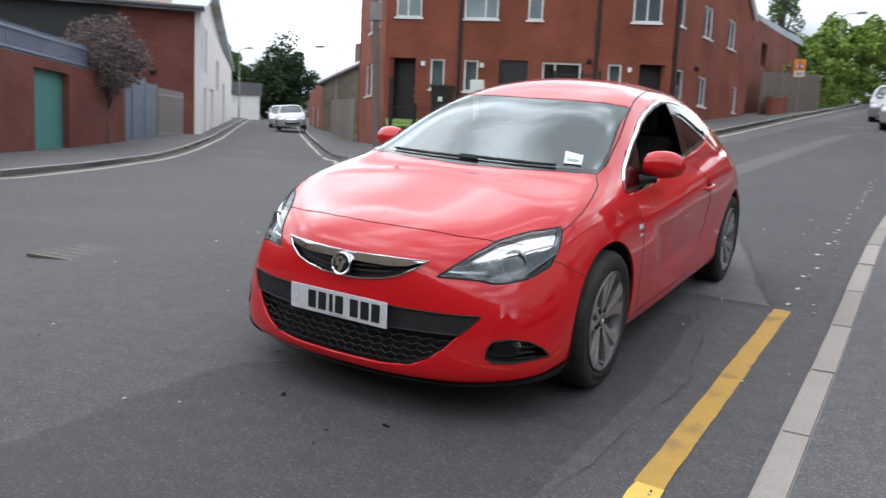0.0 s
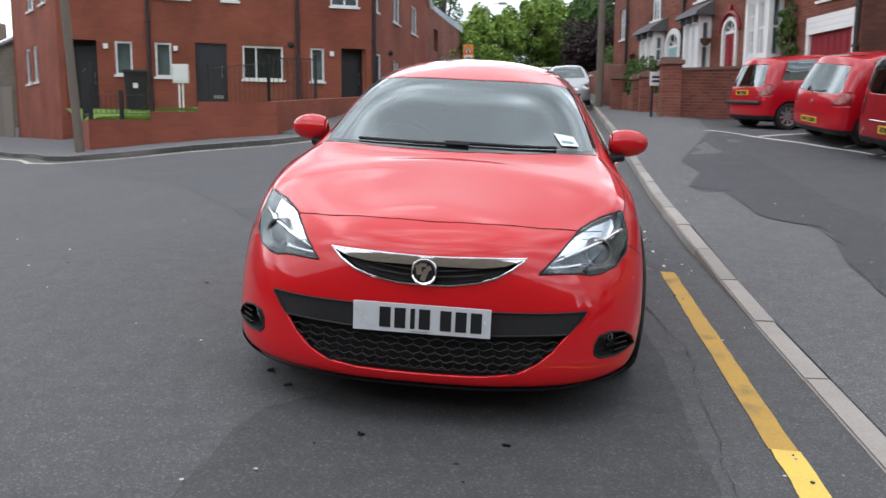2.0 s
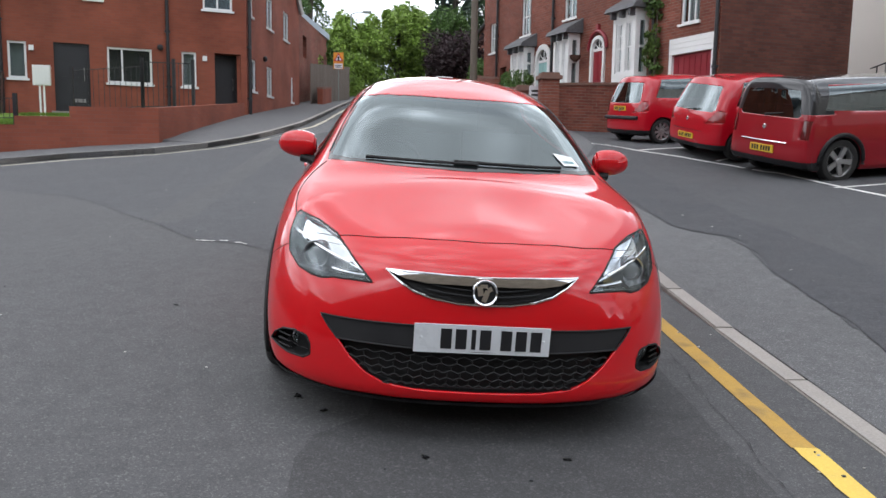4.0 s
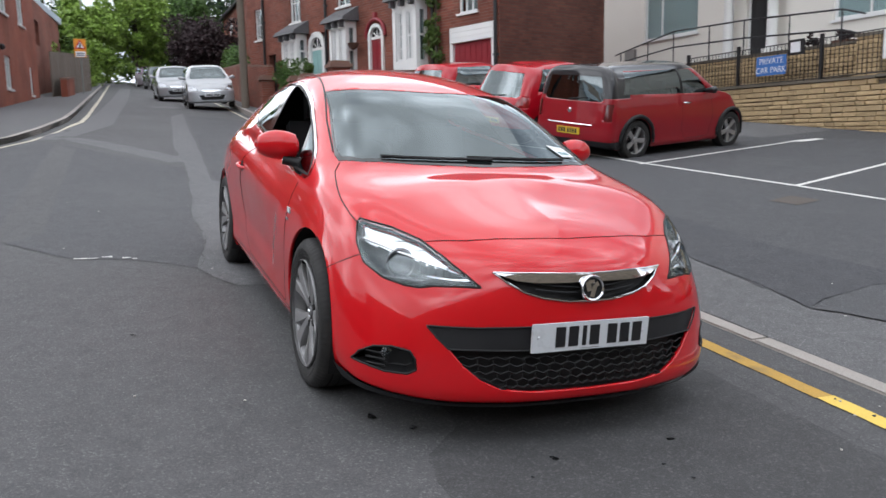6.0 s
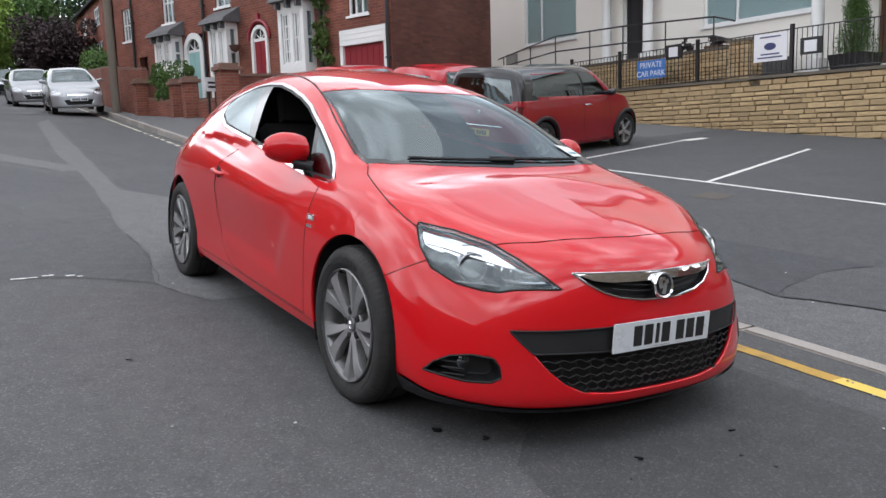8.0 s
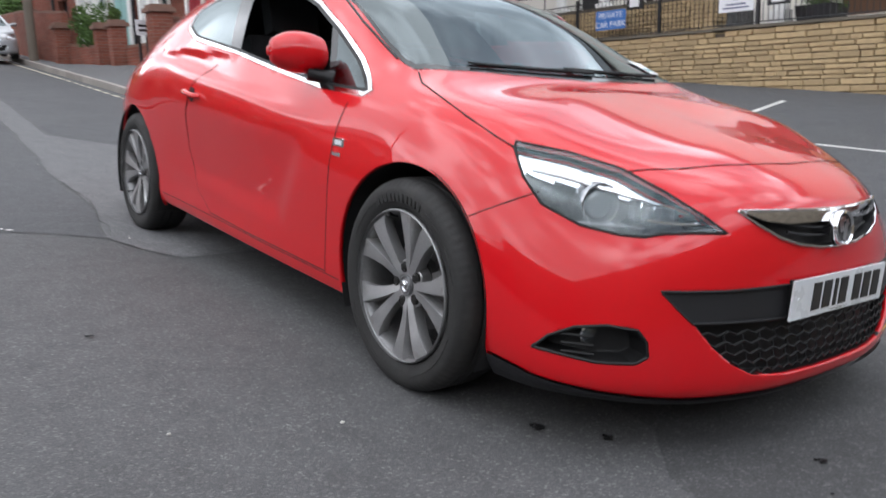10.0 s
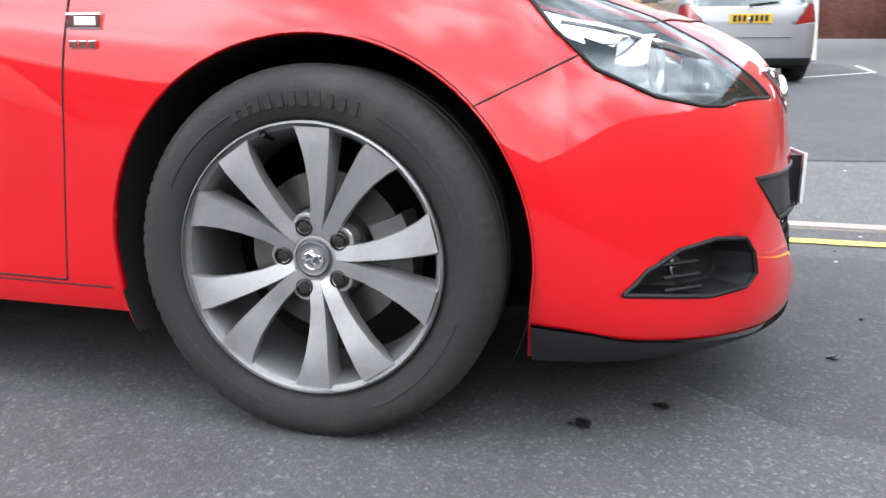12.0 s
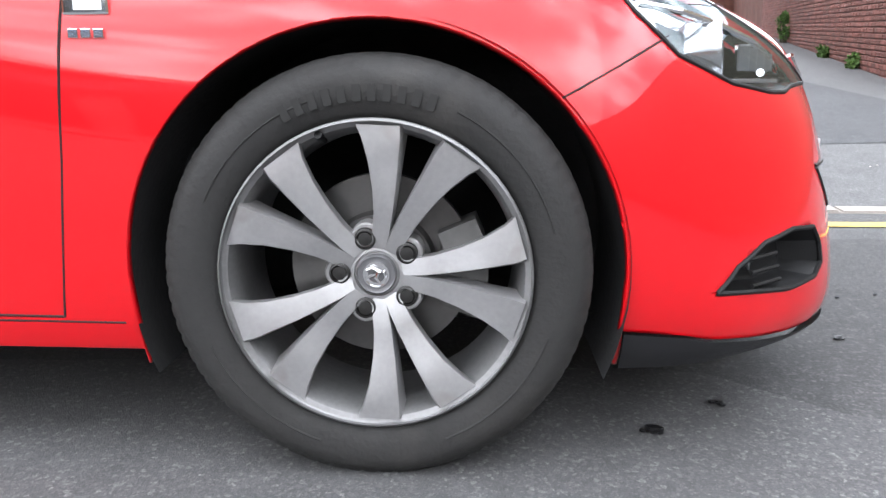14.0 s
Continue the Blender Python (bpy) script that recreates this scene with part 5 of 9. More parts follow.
park_sign = thing("car_park_sign", "blue sign with white lettering on the fence", "sign")
box_part("plate", (12.96, 12.985, 10.75, 11.66, 2.42, 2.87), "sign_blue", park_sign, bevel=0.004)
for text, z in (("PRIVATE", 2.745), ("CAR PARK", 2.535)):
    lettering(text, 0.20, "sign_white", park_sign, pose(12.955, 11.2, z, 90, 0, -90))
banner = thing("banner", "white notice board with a dark emblem on the fence", "sign")
box_part("board", (12.95, 12.98, 7.42, 8.22, 2.52, 3.1), "sign_white", banner, bevel=0.004)
bm = bmesh.new()
add_lathe(bm, [(0.11, 0), (0.11, 0.006), (0, 0.006)], 24, pose(12.95, 7.82, 2.83, 0, -90, 0) @ Matrix.Diagonal((0.7, 1.3, 1, 1)))
part("emblem", bm, "sign_navy", banner)
for k, (w, z) in enumerate(((0.5, 3.03), (0.45, 2.67), (0.6, 2.6))):
    box_part("print_bar", (12.944, 12.95, 7.82 - w / 2, 7.82 + w / 2, z - 0.014, z + 0.014), "sign_navy", banner)
for y, z, name in ((10.5, 2.85, "notice"), (6.9, 2.6, "notice")):
    nt_ = thing("small_notice", "small white notice in a black frame", "sign")
    box_part("frame", (12.99, 13.01, y - 0.24, y + 0.24, z - 0.02, z + 0.32), "black_metal", nt_)
    box_part("sheet", (12.975, 12.99, y - 0.13, y + 0.14, z + 0.03, z + 0.26), "sign_white", nt_)

# --- works yard on the side street ---
works = thing("works_wall", "red brick yard wall with a green steel door", "wall", kind="structure")
WA, WB = Vector((-16.2, 6.9, 0)), Vector((-20.7, 13.3, 0))
wdir = (WB - WA).normalized()
wang = math.degrees(math.atan2(wdir.y, wdir.x))
WM = Matrix.Translation(WB + Vector((0, 0, 0))) @ pose(0, 0, 0, 0, 0, wang + 180)
wlen = (WB - WA).length + 9
d0 = (WB - Vector((-18.15, 9.5, 0))).length
d1 = (WB - Vector((-17.0, 7.7, 0))).length
wall("wall_run", WM, wlen, 0.0, 2.75, [(d0, d1, 0.3, 2.5)], "brick_works", works, "red brick yard wall")
door(works, WM, d0, d1, 0.42, 2.5, "door_green", 0.06, "green painted steel door with notices", frame="door_green", panels=())
for a0, a1, z0, z1, m_ in ((0.16, 0.42, 1.3, 2.05, "door_teal"), (0.72, 0.88, 1.55, 2.2, "plate_yellow"), (0.03, 0.14, 1.5, 1.9, "sign_white")):
    box_part("notice", (lerp(d0, d1, 1 - a1), lerp(d0, d1, 1 - a0), 0.04, 0.058, z0, z1), m_, works, m=WM)
pal = thing("palisade_fence", "blue-grey steel palisade fence on the yard wall", "fence")
bm = bmesh.new()
add_prism(bm, [(-0.026, 0), (0.026, 0), (0.026, 0.62), (0, 0.70), (-0.026, 0.62)], -0.006, 0.006, Matrix(((1, 0, 0, 0), (0, 0, 1, 0), (0, 1, 0, 0), (0, 0, 0, 1))))
pale = mesh_of("pale", bm, "palisade")
for k in range(int((wlen - 3.0) / 0.16)):
    shared("pale", pale, pal, WM @ Matrix.Translation((2.8 + 0.16 * k, 0.1, 2.75)))
for z in (2.85, 3.3):
    box_part("rail", (2.7, wlen, 0.11, 0.15, z, z + 0.05), "palisade", pal, m=WM)
# steel gates
gates = thing("steel_gates", "blue-grey sheet steel yard gates", "gate")
GM_A, GM_B = Vector((-20.8, 13.4, 0)), Vector((-22.9, 16.7, 0))
gdir = (GM_B - GM_A)
GM = Matrix.Translation(GM_A) @ pose(0, 0, 0, 0, 0, math.degrees(math.atan2(gdir.y, gdir.x)))
for k in range(3):
    a, b = gdir.length * k / 3, gdir.length * (k + 1) / 3
    leaf = box_part("gate_leaf", (a + 0.02, b - 0.02, -0.03, 0.03, 0.75, 3.05 - 0.12 * k), "gate_grey", gates, bevel=0.01, m=GM)
    for s in (a + 0.06, b - 0.06):
        box_part("gate_stile", (s - 0.04, s + 0.04, -0.05, 0.05, 0.75, 3.1 - 0.12 * k), "gate_grey", leaf)
    if k != 1:
        box_part("notice", (lerp(a, b, 0.2), lerp(a, b, 0.5), 0.03, 0.045, 1.9, 2.4), "sign_white", leaf)
bars = thing("bar_gate", "grey steel bar gate beside the works", "gate")
BA, BB = Vector((-23.0, 16.9, 0)), Vector((-24.6, 19.4, 0))
bm = bmesh.new()
add_box(bm, -0.035, 0.035, -0.02, 0.02, 0.8, 2.75)
bme = mesh_of("upright", bm, "steel_bar")
for k in range(14):
    shared("upright", bme, bars, Matrix.Translation(BA.lerp(BB, k / 13)) @ pose(0, 0, 0, 0, 0, -57))
bm = bmesh.new()
for z in (1.0, 2.5):
    bm = bmesh.new()
    add_tube(bm, [BA + Vector((0, 0, z)), BB + Vector((0, 0, z))], 0.03, 6)
    part("gate_rail", bm, "steel_bar", bars)

factory = thing("factory", "brick and white rendered works building on the side street", "building")
FB0 = Vector((-25.0, 20.3, 0))
# the brick end faces down the street
perp = Vector((-0.72, -0.69, 0))
EMX = Matrix.Translation(FB0 + perp * 22) @ pose(0, 0, 0, 0, 0, math.degrees(math.atan2(-perp.y, -perp.x)))
wall("wall", EMX, 19.0, 0.2, 6.3, [], "clad_dark", factory, "dark clad end wall")
wall("wall", EMX @ Matrix.Translation((19.0, 0, 0)), 3.0, 0.2, 6.3, [], "brick_works", factory, "red brick end wall")
SD = Vector((-0.69, 0.724, 0))
SMX = Matrix.Translation(FB0 + SD * 30) @ pose(0, 0, 0, 0, 0, math.degrees(math.atan2(-SD.y, -SD.x)))
FO = [(26.2, 27.8, 3.9, 5.9), (28.6, 29.3, 3.9, 5.9), (21.5, 23.5, 1.0, 3.4), (26.5, 27.8, 1.0, 3.2), (17, 19.5, 3.6, 5.2), (10.5, 12.6, 1.2, 4.4)]
wall("wall", SMX, 30, 0.2, 6.3, FO, "render_white", factory, "white rendered street wall")
for k, (a, b, c, d) in enumerate(FO):
    if k < 2 or k == 4:
        window(factory, SMX, a, b, c, d, (0.5,), (0.5,), "curtain", True, 0.07)
    else:
        box_part("shutter", (a, b, 0.1, 0.16, c, d), "render_white" if k < 4 else "gate_grey", factory, m=SMX)
bm = bmesh.new()
add_tube(bm, [SMX @ Vector((13.4, -0.3, 0.8)), SMX @ Vector((13.4, -0.3, 6.0))], 0.25, 4)
part("blue_pillar", bm, "sign_blue", factory)
bm = bmesh.new()
up3 = Vector((0, 0, 1))
c0, c1 = FB0 + perp * 22.5 + up3 * 6.3, FB0 - perp * 0.5 + up3 * 6.3
rdir = SD * 30
vs = [bm.verts.new(p) for p in (c0 - SD * 0.5, c1 - SD * 0.5, c1 + rdir, c0 + rdir, c0 + rdir * 0.25 + up3 * 2.2, c1 + rdir * 0.25 + up3 * 2.2)]
for f in ((0, 1, 5, 4), (4, 5, 2, 3)):
    bm.faces.new([vs[i] for i in f])
froof = part("roof", bm, "roof_sheet", factory, "pale sheet roof with rusty skylights")
froof.modifiers.new("thickness", "SOLIDIFY").thickness = 0.15
for k in range(7):
    a, b = c0.lerp(c1, (k + 0.12) / 7), c0.lerp(c1, (k + 0.55) / 7)
    rise = rdir * 0.25 + up3 * 2.2
    bm = bmesh.new()
    bm.faces.new([bm.verts.new(p + up3 * 0.02) for p in (a - SD * 0.45, b - SD * 0.45, b + rise * 0.96, a + rise * 0.96)])
    part("rusty_sheet", bm, "roof_rust", froof, "rusty brown roof sheet").modifiers.new("thickness", "SOLIDIFY").thickness = 0.03
bm = bmesh.new()
tri3 = [c1 - perp * -0.5 + q for q in (Vector(), rdir, rdir * 0.25 + up3 * 2.1)]
lo3 = [bm.verts.new(p) for p in tri3] + [bm.verts.new(p + perp * 0.3) for p in tri3]
for f in ((0, 1, 2), (5, 4, 3), (0, 3, 4, 1), (1, 4, 5, 2), (2, 5, 3, 0)):
    bm.faces.new([lo3[q] for q in f])
part("gable", bm, "render_white", factory, "white rendered gable over the street wall")
bm = bmesh.new()
add_tube(bm, [c0 - SD * 0.6, c1 - SD * 0.6], 0.1, 6)
part("gutter", bm, "slate", factory)
bm = bmesh.new()
add_lathe(bm, [(0.05, 0), (0.14, 0.1), (0.1, 0.25), (0, 0.3)], 12, EMX @ pose(20.3, 0, 3.6, 90, 0, 0))
part("yard_lamp", bm, "black_metal", factory, smooth=True)

# brown-grey gabled house and fence opposite
gable = thing("gabled_house", "grey-brown gabled house end on the side street", "house")
GB = Matrix.Translation((-30.2, 35.2, 0)) @ pose(0, 0, 0, 0, 0, 30)
wall("wall", GB, 8.0, 0.5, 4.7, [], "gable_brown", gable, "grey-brown brick gable", top=[(0, 4.7), (8.0, 4.7), (4.0, 6.6)])
GB2 = Matrix.Translation((-30.2, 35.2, 0)) @ pose(0, 0, 0, 0, 0, 134) @ Matrix.Translation((14, 0, 0)) @ pose(0, 0, 0, 0, 0, 180)
wall("wall", GB2, 14, 0.5, 4.7, [(9, 10.2, 2.0, 3.4), (4, 5.2, 2.0, 3.4)], "brick_red", gable, "red brick street front")
for a in (9, 4):
    window(gable, GB2, a, a + 1.2, 2.0, 3.4, (0.5,), (), "curtain")
bm = bmesh.new()
ux = Vector((math.cos(radians(30)), math.sin(radians(30)), 0))
vy = Vector((-ux.y, ux.x, 0))
g0 = Vector((-30.2, 35.2, 0)) - vy * 0.25
vs = [bm.verts.new(p) for p in (g0 - ux * 0.3 + up3 * 4.55, g0 + ux * 4 + up3 * 6.75, g0 + ux * 8.3 + up3 * 4.55, g0 + vy * 14 - ux * 0.3 + up3 * 4.55, g0 + vy * 14 + ux * 4 + up3 * 6.75, g0 + vy * 14 + ux * 8.3 + up3 * 4.55)]
for f in ((0, 1, 4, 3), (1, 2, 5, 4)):
    bm.faces.new([vs[i] for i in f])
part("roof", bm, "slate", gable, "slate roof").modifiers.new("thickness", "SOLIDIFY").thickness = 0.12
bm = bmesh.new()
for p, q in ((vs[0].co, vs[1].co), (vs[1].co, vs[2].co)) if False else ((g0 - ux * 0.3 + up3 * 4.6, g0 + ux * 4 + up3 * 6.8), (g0 + ux * 4 + up3 * 6.8, g0 + ux * 8.3 + up3 * 4.6)):
    add_tube(bm, [p, q], 0.09, 4)
part("verge_board", bm, "white_paint", gable)
box_part("chimney", (-0.5, 0.5, -0.4, 0.4, 6.2, 8.0), "brick_old", gable, m=Matrix.Translation(g0 + ux * 1.5 + vy * 8))
side_fence = thing("board_fence", "weathered grey board fence beside the flats", "fence")
bm = bmesh.new()
add_box(bm, -0.6, 0.6, -0.02, 0.02, 0.0, 1.9)
bd = mesh_of("fence_panel", bm, "fence_wood", bevel=0.005)
for k in range(16):
    p = Vector((-17.9, 22.4, 0)).lerp(Vector((-28, 33.4, 0)), k / 15)
    shared("fence_panel", bd, side_fence, Matrix.Translation((p.x, p.y, road_z(p.x, p.y) + 0.1)) @ pose(0, 0, 0, 0, 0, 133))
rear_sheds = thing("white_shed", "low white and grey sheds at the end of the side street", "shed")
bm = bmesh.new()
add_box(bm, -4, 4, 0, 5, 0, 3.2, Matrix.Translation((-53.2, 47.6, 1.6)) @ pose(0, 0, 0, 0, 0, 45))
part("wall", bm, "render_white", rear_sheds)
bm = bmesh.new()
add_box(bm, -4.2, 4.2, -0.2, 5.2, 3.2, 4.3, Matrix.Translation((-53.2, 47.6, 1.6)) @ pose(0, 0, 0, 0, 0, 45))
part("roof", bm, "slate", rear_sheds)
end_wall = thing("end_wall", "brown brick wall closing the side street", "wall", kind="structure")
straight_wall("wall_run", (-68, 62), (-46, 74), 1.5, 6.2, 1.5, 6.2, 0.4, "gable_brown", end_wall)

# building beyond the flats, fence and low walls on the hill
upper = thing("upper_building", "brown brick building with a flat roof beyond the flats", "building")
UM = pose(-4.4, 31.5, 0, 0, 0, 86)
wall("wall", UM, 9.5, 1.5, 7.0, [(2, 3, 5.2, 6.2)], "brick_old", upper)
bm = bmesh.new()
add_prism(bm, [(-4.6, 31.3), (-3.6, 41.2), (-16, 42), (-16, 31)], 7.0, 7.3)
part("roof", bm, "roof_sheet", upper)
wall("wall", pose(-16, 31.5, 0), 11.6, 1.5, 7.0, [], "brick_old", upper)
hill_fence = thing("board_fence", "weathered board fence beside the hill street", "fence")
bm = bmesh.new()
add_box(bm, -0.02, 0.02, -0.07, 0.07, 0, 1.7)
bd2 = mesh_of("board", bm, "fence_wood")
for k in range(60):
    y = 30.6 + 0.15 * k
    shared("board", bd2, hill_fence, pose(-3.62 + 0.02 * k, y, hill(y) + 0.2, 0, 0, -4))
hill_walls = thing("low_wall", "low red brick walls beside the hill street", "wall", kind="structure")
for y0, y1 in ((30.2, 33.4), (34.4, 38)):
    straight_wall("wall_run", (-3.1, y0), (-2.95, y1), hill(y0) - 0.5, hill(y0) + 0.85, hill(y1) - 0.5, hill(y1) + 0.85, 0.22, "brick_red", hill_walls, "", "coping")

# wall and building to the right of the car park entrance
brown = thing("boundary_wall", "long brown brick boundary wall with a coping", "wall", kind="structure")
BW0, BW1 = (6.0, -4.62), (27.0, -9.99)


def street_lamp(x, y, h, label, arm=1.0, toward=0.0):
    z = max(road_z(x, y), pave_z(x, y) if x > 2.2 else -9)
    lp = thing("street_lamp", label, "street lamp", pose(x, y, z, 0, 0, toward))
    bm = bmesh.new()
    add_tube(bm, [(0, 0, -0.2), (0, 0, 1.2), (0, 0, 1.25), (0, 0, h)], [0.09, 0.085, 0.055, 0.045], 10)
    part("pole", bm, "lamp_post", lp, smooth=True)
    bm = bmesh.new()
    add_tube(bm, [(0, 0, h - 0.05), (arm * 0.5, 0, h + 0.12), (arm, 0, h + 0.12)], 0.03, 8)
    part("arm", bm, "lamp_post", lp, smooth=True)
    bm = bmesh.new()
    add_box(bm, arm - 0.1, arm + 0.5, -0.13, 0.13, h + 0.06, h + 0.2)
    part("lantern", bm, "lamp_post", lp, bevel=0.04)
    return lp


street_lamp(0.3 - 3.2, 52, 5.6, "tall grey street lamp beside the hill street", 0.9, 0)
street_lamp(-3.0, 66, 5.6, "tall grey street lamp further up the hill", 0.9, 0)
street_lamp(-29.5, 35.6, 5.2, "grey street lamp on the side street", 1.2, 180)
street_lamp(-49.5, 47, 6.0, "grey street lamp far along the side street", 1.0, 0)
pole = thing("telegraph_pole", "weathered leaning pole on the street corner", "pole", pose(-8.95, 11.75, 0.7, 0, -3.0, 0))
bm = bmesh.new()
add_tube(bm, [(0, 0, -0.3), (0, 0, 4.2), (0, 0, 8.2)], [0.09, 0.08, 0.065], 12)
part("shaft", bm, "pole_wood", pole, smooth=True)
box_part("grey_band", (-0.10, 0.10, -0.10, 0.10, 3.2, 3.6), "steel_bar", pole, bevel=0.05)
pole2 = thing("telegraph_pole", "tall weathered pole on the footway up the hill", "pole", pose(2.74, 24.95, pave_z(2.74, 24.95)))
bm = bmesh.new()
add_tube(bm, [(0, 0, -0.3), (0, 0, 4.2), (0, 0, 9.5)], [0.14, 0.12, 0.09], 12)
part("shaft", bm, "pole_wood", pole2, smooth=True)
warn = thing("warning_sign", "triangular road warning sign on an orange backing board", "road sign", pose(-2.62, 33.3, road_z(-2.62, 33.3) + 0.1) @ Matrix.Diagonal((0.74, 0.74, 0.76, 1)))
bm = bmesh.new()
add_tube(bm, [(0, 0.03, -0.2), (0, 0.03, 3.0)], 0.035, 8)
part("post", bm, "lamp_post", warn, smooth=True)
box_part("backing", (-0.31, 0.31, -0.02, 0.0, 2.0, 2.98), "orange", warn, bevel=0.01)
tri = Matrix(((1, 0, 0, 0), (0, 0, 1, -0.03), (0, 1, 0, 0), (0, 0, 0, 1)))
for name, r, y, mm in (("triangle", 0.29, 0.0, "red_sign"), ("triangle_field", 0.19, -0.012, "sign_white")):
    bm = bmesh.new()
    add_prism(bm, [(-r, 2.62 - r * 0.58), (r, 2.62 - r * 0.58), (0, 2.62 + r * 1.15)], y, y + 0.012, tri)
    part(name, bm, mm, warn)
box_part("figure", (-0.05, 0.05, -0.055, -0.045, 2.5, 2.75), "black_letter", warn)
box_part("sub_plate", (-0.25, 0.25, -0.035, -0.02, 2.02, 2.32), "sign_white", warn)
for k in range(2):
    box_part("print_bar", (-0.19, 0.19, -0.041, -0.035, 2.09 + 0.1 * k, 2.14 + 0.1 * k), "black_letter", warn)
name_sign = thing("street_sign", "small white street sign on short posts by the wall", "sign", pose(3.4, 16.3, pave_z(3.4, 16.3), 0, 0, 10) @ Matrix.Diagonal((0.78, 0.78, 1, 1)))
for x in (-0.12, 0.12):
    box_part("post", (x - 0.03, x + 0.03, -0.03, 0.03, -0.2, 1.0), "black_metal", name_sign)
box_part("plate", (-0.22, 0.22, -0.06, -0.03, 0.72, 1.05), "sign_white", name_sign, bevel=0.005)
for k in range(2):
    box_part("print_bar", (-0.15, 0.15, -0.066, -0.06, 0.8 + 0.1 * k, 0.85 + 0.1 * k), "black_letter", name_sign)

# planters on the landing
for x, y, z, w, h in ((13.95, 10.0, 2.78, 0.42, 0.34), (13.75, 6.4, 2.05, 0.72, 0.5), (13.95, 10.9, 2.78, 0.24, 0.25)):
    pt = thing("planter", "brown square planter on the landing" if w < 0.7 else "wide black planter on the landing", "planter", pose(x, y, z))
    bm = bmesh.new()
    vs = [bm.verts.new((sx * w * f, sy * w * f, zz)) for zz, f in ((0, 0.42), (h, 0.52)) for sx, sy in ((-1, -1), (1, -1), (1, 1), (-1, 1))]
    for f in ((3, 2, 1, 0), (4, 5, 6, 7), (0, 1, 5, 4), (1, 2, 6, 5), (2, 3, 7, 6), (3, 0, 4, 7)):
        bm.faces.new([vs[i] for i in f])
    part("tub", bm, "pot_brown" if w < 0.7 else "black_metal", pt, bevel=0.015)

# ---- the red coupe ----
CAR = Matrix(((0.99894, 0.0016, 0.046, 0), (0.0016, 0.9976, -0.069, 0), (-0.046, 0.069, 0.99656, 0), (0, 0, 0, 1)))


def spline(p0, p1, p2, p3, t):
    return 0.5 * ((2 * p1) + (p2 - p0) * t + (2 * p0 - 5 * p1 + 4 * p2 - p3) * t * t + (3 * p1 - p0 - 3 * p2 + p3) * t ** 3)


def loft(columns, cu, cv, ease=10):
    """A half shell (x >= 0) through columns of points, smooth across the middle plane. Returns a bmesh of quads."""
    net = np.array(columns, float)
    flip = np.array((-1, 1, 1))
    pad = np.concatenate([(net[1:2] * flip), net, (net[-2:-1] * flip)], 0)
    first = 2 * pad[:, 0:1] - pad[:, 1:2]
    pad = np.concatenate([first, pad, pad[:, -2:-1] * flip], 1)
    S, T = net.shape[0] - 1, net.shape[1] - 1
    rows_u = []
    for i in range(S):
        for k in range(cu):
            rows_u.append(spline(pad[i], pad[i + 1], pad[i + 2], pad[i + 3], k / cu))
    rows_u.append(pad[S + 1])
    grid = []
    for row in rows_u:
        line = []
        for j in range(T):
            for k in range(cv):
                line.append(spline(row[j], row[j + 1], row[j + 2], row[j + 3], k / cv))
        line.append(row[T + 1])
        grid.append(line)
    g = np.array(grid)
    for _ in range(ease):
        ends_u = np.concatenate([g[1:2] * flip, g, g[-2:-1] * flip], 0)
        ends_v = np.concatenate([2 * g[:, :1] - g[:, 1:2], g, g[:, -2:-1] * flip], 1)
        g = 0.5 * g + 0.125 * (ends_u[:-2] + ends_u[2:] + ends_v[:, :-2] + ends_v[:, 2:])
        g[0, :, 0] = g[-1, :, 0] = g[:, -1, 0] = 0
    grid = g.tolist()
    bm = bmesh.new()
    vs = [[bm.verts.new((max(0.0, p[0]), p[1], p[2])) for p in line] for line in grid]
    for a, b in zip(vs, vs[1:]):
        for k in range(len(a) - 1):
            try:
                bm.faces.new((a[k], b[k], b[k + 1], a[k + 1]))
            except ValueError:
                pass
    bmesh.ops.remove_doubles(bm, verts=bm.verts, dist=0.0004)
    return bm


def inside(poly, u, v):
    hit = False
    for (ax, ay), (bx, by) in zip(poly, poly[1:] + poly[:1]):
        if (ay > v) != (by > v) and u < (bx - ax) * (v - ay) / (by - ay) + ax:
            hit = not hit
    return hit


def carve(bm, poly, ua, va, where, tag, layer):
    """Cuts the outline poly, seen along ua x va, into the shell, and tags the faces within it."""
    ua, va = Vector(ua), Vector(va)
    way = ua.cross(va)
    us, vv = [p[0] for p in poly], [p[1] for p in poly]
    for (au, av), (bu, bv) in zip(poly, poly[1:] + poly[:1]):
        lo_u, hi_u, lo_v, hi_v = min(au, bu) - 0.075, max(au, bu) + 0.075, min(av, bv) - 0.075, max(av, bv) + 0.075
        near = []
        for f in bm.faces:
            c = f.calc_center_median()
            if lo_u < c.dot(ua) < hi_u and lo_v < c.dot(va) < hi_v and where(c):
                near.append(f)
        if not near:
            continue
        edge = (bu - au) * ua + (bv - av) * va
        no = edge.cross(way)
        if no.length < 1e-7:
            continue
        geom = list({e for f in near for e in f.edges}) + list({v for f in near for v in f.verts}) + near
        bmesh.ops.bisect_plane(bm, geom=geom, plane_co=au * ua + av * va, plane_no=no.normalized(), dist=1e-5)
    for f in bm.faces:
        c = f.calc_center_median()
        u, v = c.dot(ua), c.dot(va)
        if min(us) <= u <= max(us) and min(vv) <= v <= max(vv) and where(c) and f[layer] == 0 and inside(poly, u, v):
            f[layer] = tag


